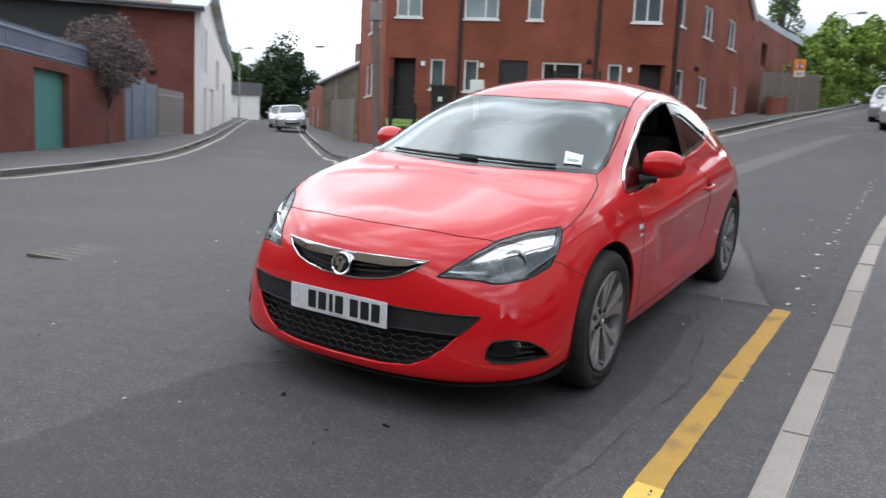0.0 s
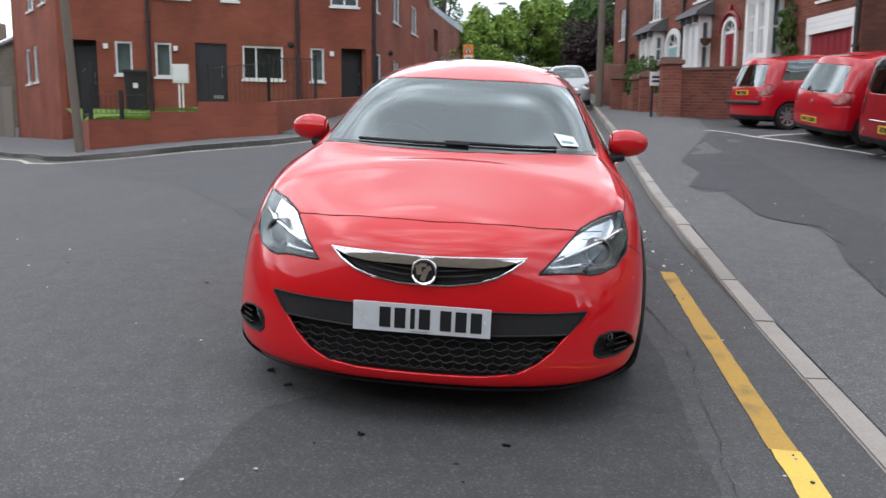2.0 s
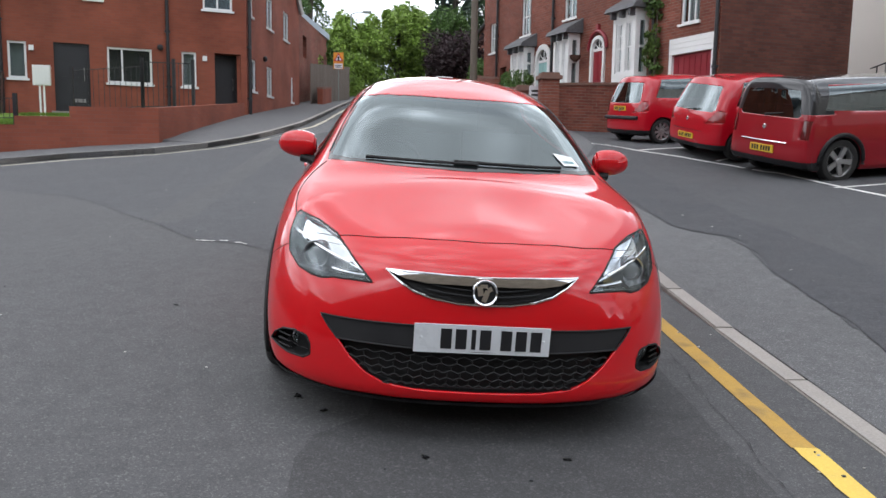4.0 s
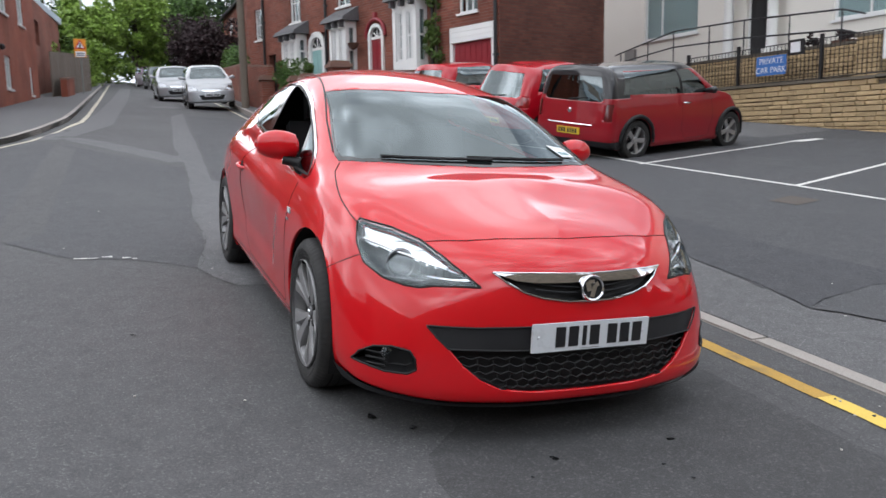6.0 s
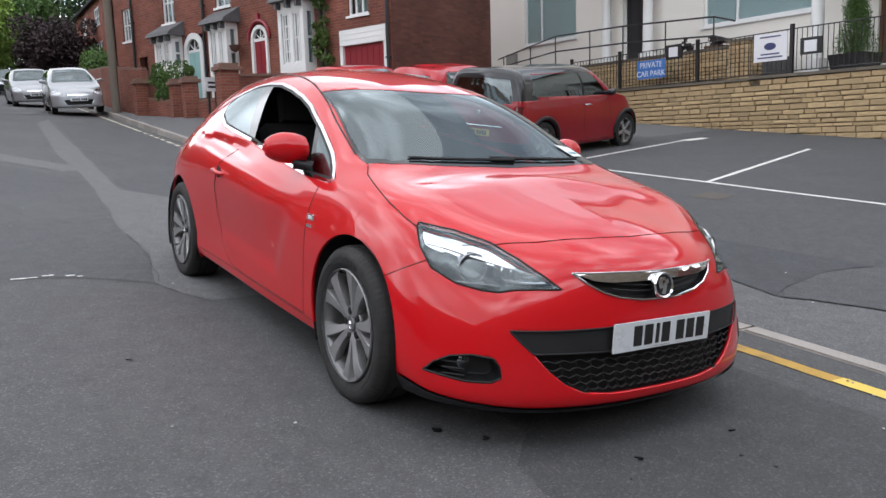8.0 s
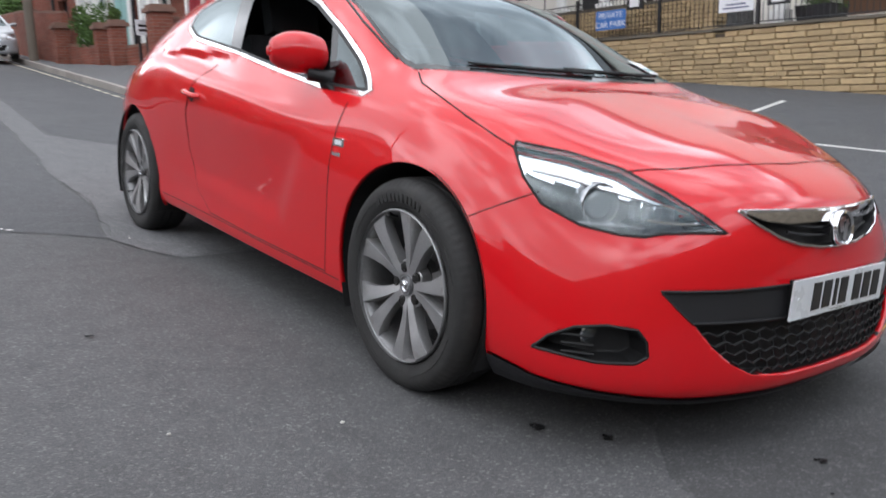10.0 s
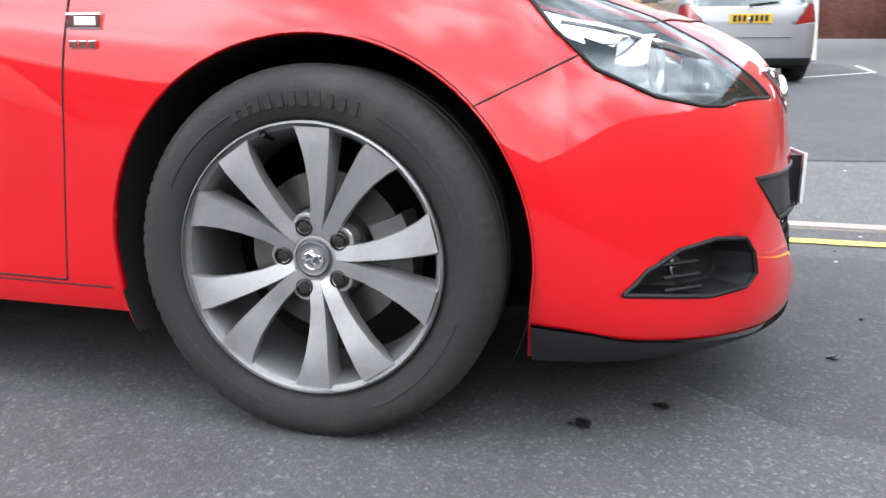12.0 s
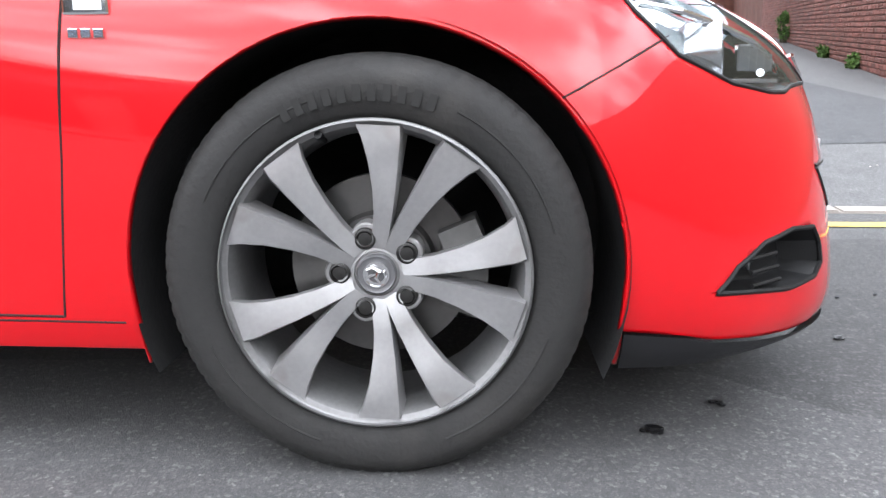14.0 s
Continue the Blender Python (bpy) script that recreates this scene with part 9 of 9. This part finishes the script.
        part("headrest", b, "seat_cloth", car, "", bevel=0.035)
    ms = simple_wheel_meshes(wheel_r, spokes, broad)
    for wy in (fa, ra):
        for s in (1, -1):
            hub = shared("wheel", ms["rim"], car, pose(s * (half - 0.11), wy, wheel_r, 0, 90 * s, 0) @ pose(0, 0, 0, 0, 0, 17 * (wy > 0) + 40 * s), "silver wheel")
            for key in ("tyre", "hub_cap", "brake_disc"):
                shared(key, ms[key], hub, Matrix(), "black rubber tyre" if key == "tyre" else "")
            for k in range(spokes):
                shared("spoke", ms["spoke"], hub, pose(0, 0, 0, 0, 0, 360 * k / spokes))
    return car


build_car("estate_car", "deep red small estate car with a black roof", on_ground(7.33, 8.52, 102), 3.86, 1.80, 1.55, "paint_estate", "paint_black", belt=0.99, cowl=-0.86, screen_top=-0.50, tail_lean=0.09, wheel_r=0.325, front_axle=-1.25, rear_axle=1.22, plate_z=0.47, spokes=5, broad=0.04, trim=True, post_y=0.12, snub=True)
build_car("hatchback", "bright red rounded hatchback parked in a marked bay", on_ground(6.76, 10.39, 101) @ Matrix.Scale(0.86, 4), 4.25, 1.87, 1.66, "paint_hatch", belt=1.0, tail_lean=0.34, wheel_r=0.31, plate_z=0.46, spokes=8, doors=2, post_y=0.08)
build_car("hatchback", "short bright red hatchback parked beside the brick wall", on_ground(6.2, 13.1, 104) @ Matrix.Scale(0.86, 4), 4.0, 1.80, 1.64, "paint_hatch", belt=1.0, tail_lean=0.26, wheel_r=0.30, plate_z=0.84, spokes=9, broad=0.028, post_y=0.2, strip=True)
build_car("hatchback", "pale silver small hatchback facing down the hill by the kerb", on_ground(1.72, 27.0, -1), 3.6, 1.62, 1.48, "paint_white", belt=0.95, tail_lean=0.25, wheel_r=0.285, spokes=7, doors=2, post_y=0.1)
build_car("hatchback", "silver hatchback parked behind another on the hill", on_ground(1.05, 33.2, 1), 3.9, 1.68, 1.46, "paint_silver", tail_lean=0.3, wheel_r=0.3, doors=2)
build_car("hatchback", "dark car parked at the top of the hill", on_ground(1.5, 52.0, 6), 4.0, 1.7, 1.48, "paint_black", tail_lean=0.3, wheel_r=0.3, doors=2)
build_car("hatchback", "plum-coloured car parked at the top of the hill", on_ground(1.3, 58.0, 10), 4.0, 1.7, 1.5, "paint_plum", tail_lean=0.3, wheel_r=0.3, doors=2)
build_car("hatchback", "silver hatchback parked on the side street", on_ground(-30.4, 32.6, 44), 3.9, 1.68, 1.47, "paint_silver", tail_lean=0.3, wheel_r=0.3, plate_z=0.84, doors=2)
build_car("hatchback", "pale hatchback parked far down the side street", on_ground(-35.8, 37.6, 44), 3.9, 1.68, 1.5, "paint_white", tail_lean=0.3, wheel_r=0.3, plate_z=0.84, doors=2)
build_car("people_carrier", "silver people carrier with a black lower bumper in the car park", on_ground(10.82, -1.68, 97), 4.04, 1.8, 1.62, "paint_silver", belt=1.02, tail_lean=0.25, wheel_r=0.32, plate_z=0.82, spokes=10, broad=0.025, doors=2, post_y=0.0)
build_car("van", "grey-green van with a chrome bumper in the car park", on_ground(10.0, 0.75, 95), 4.3, 1.75, 1.85, "paint_teal", belt=1.05, tail_lean=0.06, wheel_r=0.31, plate_z=0.80, spokes=6, broad=0.05, trim=True)

# ---- trees, hedges and plants ----
def leaf_mat(name, base, second):
    return mat(name, base, 0.6, vary=0.3, scale=0.6, fine=8, island=0.45, second=second, second_at=0.56, spec=0.3)


M["leaf_light"] = leaf_mat("light_green_leaf", (0.17, 0.265, 0.045), (0.23, 0.31, 0.06))
M["leaf_mid"] = leaf_mat("green_leaf", (0.06, 0.115, 0.025), (0.09, 0.14, 0.03))
M["leaf_dark"] = leaf_mat("dark_green_leaf", (0.022, 0.05, 0.016), (0.035, 0.07, 0.02))
M["leaf_conifer"] = leaf_mat("conifer_needle", (0.016, 0.035, 0.022), (0.03, 0.05, 0.03))
M["leaf_purple"] = leaf_mat("purple_leaf", (0.035, 0.02, 0.022), (0.05, 0.04, 0.03))
M["leaf_grey"] = leaf_mat("grey_brown_twig", (0.17, 0.13, 0.12), (0.11, 0.11, 0.08))
M["bark"] = mat("bark", (0.07, 0.055, 0.042), 0.9, vary=0.3, scale=6, fine=40, bump=0.8, bump_scale=30, stretch=(1, 1, 0.3))


def leaf_cloud(rng, centres, radii, n, size, long=1.6):
    """Many small leaves scattered in clumps, denser towards each clump's skin."""
    c = rng.integers(len(centres), size=n)
    d = rng.normal(size=(n, 3))
    d /= np.linalg.norm(d, axis=1)[:, None]
    rad = np.array(radii)[c][:, None] * (0.45 + 0.6 * rng.random((n, 1)) ** 0.6)
    p = np.array(centres)[c] + d * rad
    a = rng.normal(size=(n, 3)) + 0.6 * d
    a /= np.linalg.norm(a, axis=1)[:, None]
    b = np.cross(a, rng.normal(size=(n, 3)))
    b /= np.linalg.norm(b, axis=1)[:, None]
    s = size * rng.uniform(0.6, 1.4, (n, 1))
    v = np.stack([p - a * s * long * 0.5, p + b * s * 0.5, p + a * s * long * 0.5, p - b * s * 0.5], 1)
    return v.reshape(-1, 3), np.arange(4 * n).reshape(n, 4)


def leaf_part(name, v, f, material, parent, label=""):
    me = bpy.data.meshes.new(name)
    me.from_pydata(v.tolist(), [], f.tolist())
    me.materials.append(M[material])
    ob = new(name, me)
    ob.parent = parent
    tagged(ob, label=label, kind="stuff")
    return ob


def tree(label, x, y, z, h, r, material, leaf=0.16, n=5000, clumps=34, bare=0.25, seed=1, conifer=False, name="tree", category="tree"):
    rng = np.random.default_rng(seed)
    top = thing(name, label, category, pose(x, y, z))
    bm = bmesh.new()
    sway = rng.normal(0, 0.12 * r, (6, 2))
    add_tube(bm, [(sway[k][0] * k / 6, sway[k][1] * k / 6, h * 0.93 * k / 5 - (0.3 if k == 0 else 0)) for k in range(6)], [0.028 * h * (1 - k / 5.4) for k in range(6)], 9)
    part("trunk", bm, "bark", top, "grey-brown bark", smooth=True)
    centres, radii = [], []
    if conifer:
        for k in range(clumps):
            u = (k + 0.5) / clumps
            a = 2.4 * k + rng.uniform(-0.4, 0.4)
            reach = r * (1 - u) ** 0.8 * rng.uniform(0.35, 1.0)
            centres.append((reach * math.cos(a), reach * math.sin(a), h * (bare + (1 - bare) * u)))
            radii.append(max(0.18, 0.34 * r * (1 - 0.6 * u) * rng.uniform(0.7, 1.2)))
    else:
        for k in range(int(clumps * 1.4)):
            d = rng.normal(size=3)
            d /= np.linalg.norm(d)
            q = rng.uniform(0.35, 0.92)
            zz = h * (bare + (1 - bare) * 0.5) + d[2] * q * h * (1 - bare) * 0.46
            centres.append((d[0] * q * r, d[1] * q * r, zz))
            radii.append(r * rng.uniform(0.14, 0.34))
    for k in range(0, len(centres), max(1, len(centres) // 8)):
        c = Vector(centres[k])
        bm = bmesh.new()
        z0 = max(h * 0.15, c.z - 0.35 * h)
        add_tube(bm, [(0, 0, z0), (c.x * 0.4, c.y * 0.4, z0 + 0.6 * (c.z - z0)), tuple(c)], [0.012 * h, 0.008 * h, 0.003 * h], 6)
        part("limb", bm, "bark", top, smooth=True)
    v, f = leaf_cloud(rng, centres, radii, int(n * 2.0), leaf * 0.66)
    leaf_part("crown", v, f, material, top, "uneven leafy crown")
    return top


def hedge(label, line, wide, high, material, leaf, n, seed, name="hedge"):
    """A clipped or loose hedge along (x, y, base) points."""
    rng = np.random.default_rng(seed)
    ob = thing(name, label, "hedge")
    centres, radii = [], []
    for (ax, ay, az), (bx, by, bz) in zip(line, line[1:]):
        steps = max(2, int(math.hypot(bx - ax, by - ay) / (wide * 0.45)))
        for k in range(steps):
            for q in range(max(2, int(high / (wide * 0.5)))):
                t = (k + rng.random()) / steps
                centres.append((ax + (bx - ax) * t + rng.normal(0, wide * 0.16), ay + (by - ay) * t + rng.normal(0, wide * 0.16), az + (bz - az) * t + high * rng.uniform(0.1, 0.92)))
                radii.append(wide * rng.uniform(0.25, 0.5))
    v, f = leaf_cloud(rng, centres, radii, int(n * 1.6), leaf * 0.75)
    leaf_part("foliage", v, f, material, ob)
    for k in range(0, len(centres), max(1, len(centres) // 10)):
        c = centres[k]
        bm = bmesh.new()
        add_tube(bm, [(c[0], c[1], line[0][2] - 0.3), (c[0] + 0.05, c[1], c[2])], [0.03, 0.012], 5)
        part("stem", bm, "bark", ob, smooth=True)
    return ob


# left of the hill street
tree("light green leafy tree beside the hill street", -4.4, 43.5, hill(43.5), 4.2, 2.0, "leaf_light", 0.20, 6500, 40, 0.08, 2)
tree("light green leafy tree behind the road sign", -3.6, 48.5, hill(48.5), 4.8, 2.1, "leaf_light", 0.22, 7000, 44, 0.06, 3)
tree("yellow-green bush above the board fence", -5.6, 38.2, hill(38), 3.6, 1.6, "leaf_light", 0.16, 4500, 30, 0.1, 4)
tree("tall thin dark tree behind the board fence", -4.6, 40.6, hill(40), 9.6, 1.6, "leaf_mid", 0.15, 3000, 34, 0.12, 5, conifer=True)
tree("green tree among others at the bend of the hill", -2.8, 57.0, hill(57), 6.2, 2.9, "leaf_light", 0.26, 6500, 40, 0.05, 6)
hedge("loose green hedge at the foot of the trees", [(-3.6, 38.6, hill(38.6)), (-3.1, 44, hill(44)), (-2.6, 52, hill(52))], 1.0, 1.9, "leaf_light", 0.13, 7000, 8)
tree("tall light green tree at the bend of the hill", 0.6, 63.0, hill(62), 8.4, 3.2, "leaf_light", 0.26, 8000, 46, 0.05, 51)
# beyond the bend
hedge("wide dark green hedge across the bend", [(-5, 68, hill(66)), (2, 67, hill(66)), (11, 62, hill(62))], 1.8, 3.2, "leaf_mid", 0.2, 8000, 9)
tree("purple-leaved bush on the bend", 5.4, 58.0, hill(58), 5.8, 3.2, "leaf_purple", 0.2, 7000, 40, 0.03, 10, name="shrub", category="bush")
tree("tall dark conifer behind the houses", 6.5, 79.0, hill(70), 18.0, 5.0, "leaf_conifer", 0.34, 7000, 50, 0.1, 11, conifer=True)
tree("rounded green tree on the skyline", 4.6, 72.0, hill(70), 8.5, 4.2, "leaf_mid", 0.28, 6500, 40, 0.05, 13)
tree("green tree behind the far house", 11.5, 70.0, hill(70), 12.0, 4.5, "leaf_dark", 0.3, 6000, 40, 0.05, 14)
hedge("green hedge on top of the terrace garden wall", [(3.75, 19.95, 2.2), (3.65, 21.3, 2.3), (3.6, 22.5, 2.4)], 0.6, 1.15, "leaf_mid", 0.055, 6000, 15)
hedge("green climbing plant on the house wall beside the bay window", [(6.63, 16.6, 2.2), (6.5, 17.04, 2.2)], 0.35, 4.2, "leaf_mid", 0.07, 1800, 16, name="climber")
hedge("loose green hedge above the garden wall up the hill", [(4.4, 36, hill(36) + 1.0), (4.8, 44, hill(44) + 1.0)], 0.8, 1.3, "leaf_mid", 0.1, 4000, 17)
# side street
tree("large dark green tree closing the side street", -55.2, 58.5, 1.6, 10.2, 4.0, "leaf_dark", 0.28, 9000, 60, 0.04, 20)
tree("broad dark green tree beside the large one", -61.5, 56.5, 1.6, 7.0, 4.2, "leaf_dark", 0.3, 6000, 44, 0.04, 24)
tree("green tree behind the white works", -60.4, 56.5, 1.6, 9.2, 2.2, "leaf_mid", 0.3, 6000, 40, 0.1, 21)
tree("tall thin tree behind the works", -66.0, 54.0, 1.6, 12.0, 2.4, "leaf_conifer", 0.3, 2600, 36, 0.15, 22, conifer=True)
tree("grey-brown overgrown shrub leaning over the yard wall", -19.55, 12.1, 0.9, 3.7, 1.45, "leaf_grey", 0.07, 9000, 40, 0.30, 23, name="shrub", category="bush")
hedge("tall weeds along the board fence on the side street", [(-25.2, 31.2, 1.2), (-24.0, 29.8, 1.15), (-22.6, 28.4, 1.1)], 0.6, 0.9, "leaf_light", 0.09, 2600, 25, name="weeds")
# planters and weeds
tree("dark green conical conifer in a planter", 13.75, 6.4, 2.5, 1.35, 0.36, "leaf_mid", 0.028, 9000, 46, 0.0, 30, conifer=True, name="conifer_bush", category="plant")
tree("small dark leafy plant in a planter", 13.95, 10.0, 3.08, 0.30, 0.22, "leaf_purple", 0.05, 500, 12, 0.0, 31, name="small_plant", category="plant")
tree("small dark leafy plant in a narrow planter", 13.95, 10.9, 3.0, 0.42, 0.17, "leaf_purple", 0.05, 400, 12, 0.0, 32, name="small_plant", category="plant")

# ---- stone wall of the car park and brown brick boundary wall ----
def block_mesh(name, dims, material, rough=0.006, seed=0):
    """A worn block: a bevelled box with uneven corners, its face towards -x of its own frame."""
    rng = random.Random(seed)
    lx, ly, lz = dims
    b = bmesh.new()
    add_box(b, -lx, 0, -ly / 2, ly / 2, 0, lz)
    bmesh.ops.bevel(b, geom=[e for e in b.edges if all(v.co.x < -lx * 0.9 for v in e.verts)], offset=min(0.012, lz * 0.16), segments=1, affect="EDGES")
    for v in b.verts:
        v.co += Vector((rng.uniform(-rough, rough), rng.uniform(-rough, rough) * 0.6, rng.uniform(-rough, rough) * 0.5))
    return mesh_of(name, b, material)


def joined_pieces(name, spots, pool, material, parent):
    """Many pieces of a wall as one mesh."""
    verts, faces = [], []
    for me, m in spots:
        i = len(verts)
        verts += [tuple(m @ v.co) for v in me.vertices]
        faces += [tuple(i + q for q in p.vertices) for p in me.polygons]
    me = bpy.data.meshes.new(name)
    me.from_pydata(verts, [], faces)
    me.materials.append(M[material])
    ob = new(name, me)
    ob.parent = parent
    tagged(ob, kind="stuff")
    return ob


M["stone_rest"] = mat("buff_stone_rest", (0.42, 0.305, 0.17), 0.88, vary=0.25, scale=7, fine=60, bump=0.7, bump_scale=60, island=0.17, second=(0.22, 0.16, 0.09), second_at=0.62)
M["brick_rest"] = mat("brown_brick_rest", (0.17, 0.062, 0.05), 0.85, vary=0.25, scale=9, fine=70, bump=0.4, bump_scale=90, island=0.3)
M["coping_dark"] = mat("weathered_coping", (0.13, 0.11, 0.085), 0.9, vary=0.3, scale=4, fine=50, bump=0.5, bump_scale=60, per_object=0.15)
M["mortar_grey"] = mat("grey_mortar", (0.16, 0.12, 0.10), 0.95, vary=0.3, scale=5, fine=60)


def stone_run(parent, x, y0, y1, base, top, first, seed, near):
    """Coursed stones along y on the face x, from base(y) to top(y); those within near become parts."""
    rng = random.Random(seed)
    pool = {}
    for w in (0.24, 0.32, 0.40, 0.50, 0.62):
        for h in (0.075, 0.10, 0.125):
            pool[w, h] = [block_mesh("stone", (0.05, w - 0.014, h - 0.016), "stone_buff", 0.007, int(w * 100 + h * 1000 + q)) for q in range(2)]
    rest, made = [], 0
    z = min(base(y0), base(y1)) - 0.05
    course = 0
    while z < max(top(y0), top(y1)):
        h = rng.choice((0.075, 0.10, 0.10, 0.125))
        y = y0 + rng.uniform(-0.3, 0.0)
        while y < y1:
            w = rng.choice((0.24, 0.32, 0.40, 0.40, 0.50, 0.62))
            mid = min(max(y + w / 2, y0), y1)
            if z > base(mid) - h and z + h < top(mid) + 0.02 and y > y0 - 0.05 and y + w < y1 + 0.1:
                me = rng.choice(pool[w, h])
                m = Matrix.Translation((x + rng.uniform(-0.008, 0.006), y + w / 2, z))
                if near[0] < mid < near[1] and made < 300 and z > base(mid) - 0.03:
                    shared("stone", me, parent, m)
                    made += 1
                else:
                    rest.append((me, m))
            y += w
        z += h
        course += 1
    joined_pieces("stone_rest", rest, pool, "stone_rest", parent)


def lower_top(y):
    return 2.09 + 0.005 * min(y, 14) + (0.02 if y < 8 else 0)


car_wall = thing("retaining_wall", "buff coursed stone retaining wall with a dark coping", "wall", kind="structure")
bm = bmesh.new()
add_box(bm, 12.91, 13.15, -3.2, 14.3, -0.4, 2.10)
part("wall_core", bm, "mortar_dark", car_wall, "dark mortar joints")
stone_run(car_wall, 12.91, -3.2, 14.3, lambda y: pave_z(12.9, y), lower_top, 0, 3, (4.6, 12.0))
for k in range(29):
    y = -3.2 + 0.603 * k
    box_part("coping_stone", (12.82, 13.2, y + 0.004, y + 0.598, lower_top(y) + 0.012, lower_top(y) + 0.072), "coping_dark", car_wall, bevel=0.01)
ramp_wall = thing("ramp_wall", "buff stone wall and pier of the entrance ramp", "wall", kind="structure")
bm = bmesh.new()
add_box(bm, 13.6, 13.74, 8.6, 19.9, 1.9, 2.98)
part("wall_core", bm, "mortar_dark", ramp_wall)
stone_run(ramp_wall, 13.6, 8.7, 19.9, lambda y: 1.95, lambda y: 2.98, 0, 5, (8.0, 20.0))
bm = bmesh.new()
add_box(bm, 13.32, 13.74, 8.56, 9.14, 1.9, 3.06)
part("pier_core", bm, "mortar_dark", ramp_wall)
for k in range(11):
    z = 2.0 + 0.1 * k
    for y, w in ((8.71, 0.29), (9.0, 0.28)):
        shared("stone", block_mesh("stone", (0.04, w - 0.014, 0.086), "stone_buff", 0.005, 40 + k), ramp_wall, Matrix.Translation((13.32, y, z)))
    shared("stone", block_mesh("stone", (0.04, 0.38, 0.086), "stone_buff", 0.005, 60 + k), ramp_wall, Matrix.Translation((13.52, 8.56, z)) @ pose(0, 0, 0, 0, 0, 90))
box_part("pier_cap", (13.26, 13.8, 8.5, 9.2, 3.06, 3.13), "coping_dark", ramp_wall, bevel=0.015)
box_part("coping_stone", (13.55, 13.8, 9.22, 19.9, 2.98, 3.04), "coping_dark", ramp_wall, bevel=0.01)

# brown brick boundary wall
bdir = (Vector((*BW1, 0)) - Vector((*BW0, 0)))
blen = bdir.length
bang = math.degrees(math.atan2(bdir.y, bdir.x))
BM = Matrix.Translation((BW0[0], BW0[1], 0)) @ pose(0, 0, 0, 0, 0, bang)


def brown_top(u):
    """The wall steps down in one sweep towards the street."""
    return lerp(1.0, 3.5, smoothstep(2.0, 16.0, u))


straight_wall("wall_run", BW1, (48.0, -15.36), -1.0, 3.5, -1.0, 3.9, -0.23, "brick_dark", brown, "further run of the brown brick wall", "coping")
straight_wall("return_wall", (48.0, -15.6), (48.0, 4.0), -1.0, 3.9, -1.0, 3.9, -0.23, "brick_dark", brown, "brown brick return wall", "coping")
bm = bmesh.new()
edge = [0.25 * k for k in range(int(blen / 0.25) + 1)] + [blen]
rows_b = [[bm.verts.new(BM @ Vector((u, v, z))) for v, z in ((-0.215, -1.0), (-0.012, -1.0), (-0.012, brown_top(u) + 0.01), (-0.215, brown_top(u) + 0.01))] for u in edge]
for p, q in zip(rows_b, rows_b[1:]):
    for k in range(4):
        bm.faces.new((p[k], p[(k + 1) % 4], q[(k + 1) % 4], q[k]))
bm.faces.new(rows_b[0])
bm.faces.new(rows_b[-1][::-1])
bmesh.ops.recalc_face_normals(bm, faces=bm.faces)
part("wall_core", bm, "mortar_grey", brown, "grey mortar joints")
pool_b = [block_mesh("brick", (0.03, 0.213, 0.063), "brick_wall_brown", 0.003, 80 + q) for q in range(5)]
rng_b = random.Random(12)
rest_b, made_b = [], 0
for c in range(56):
    z = -0.6 + 0.075 * c
    for k in range(int(blen / 0.225) + 1):
        u = 0.225 * (k + 0.5 * (c % 2)) + 0.1
        p = BM @ Vector((u, 0, 0))
        if u > blen - 0.1 or z < pave_z(p.x, p.y) - 0.08 or z > brown_top(u) - 0.04:
            continue
        me = rng_b.choice(pool_b)
        m = Matrix.Translation(p + Vector((0, 0, z))) @ pose(0, 0, 0, 0, 0, bang - 90) @ Matrix.Translation((-rng_b.uniform(-0.002, 0.003), 0, 0))
        if 2.2 < u < 7.5 and made_b < 300:
            shared("brick", me, brown, m)
            made_b += 1
        else:
            rest_b.append((me, m))
joined_pieces("brick_rest", rest_b, pool_b, "brick_rest", brown)
for k in range(47):
    u = 0.46 * k
    rise = brown_top(u + 0.46) - brown_top(u)
    box_part("coping_stone", (0.003, math.hypot(0.46, rise) - 0.003, -0.25, 0.045, 0.0, 0.085), "brick_coping", brown, bevel=0.02, m=BM @ Matrix.Translation((u, 0, brown_top(u))) @ pose(0, 0, 0, 0, -math.degrees(math.atan2(rise, 0.46)), 0))
for label, x, y, wide, high, n, seed in (("tall weeds growing up the brown brick wall", 18.6, -7.70, 0.3, 0.75, 700, 41), ("low weeds at the foot of the brown wall", 12.4, -6.15, 0.22, 0.14, 260, 42), ("small weeds in the joint below the brown wall", 9.75, -5.46, 0.2, 0.15, 260, 43)):
    hedge(label, [(x, y, pave_z(x, y)), (x + 0.3, y - 0.08, pave_z(x + 0.3, y - 0.08))], wide, high, "leaf_mid", 0.05, n, seed, name="weeds")

# plain unseen brick walls, added behind the view to darken the car's reflections
for nm, a, c in (("wall_south", (-34, -19), (30, -17)), ("wall_west", (-30, 2), (-34, -19))):
    far_wall = thing(nm, "plain unseen brown brick walls added to darken the car's reflections", "wall", kind="structure")
    straight_wall("wall_run", a, c, -2.5, 9.6, -2.5, 9.6, 0.4, "gable_brown", far_wall)
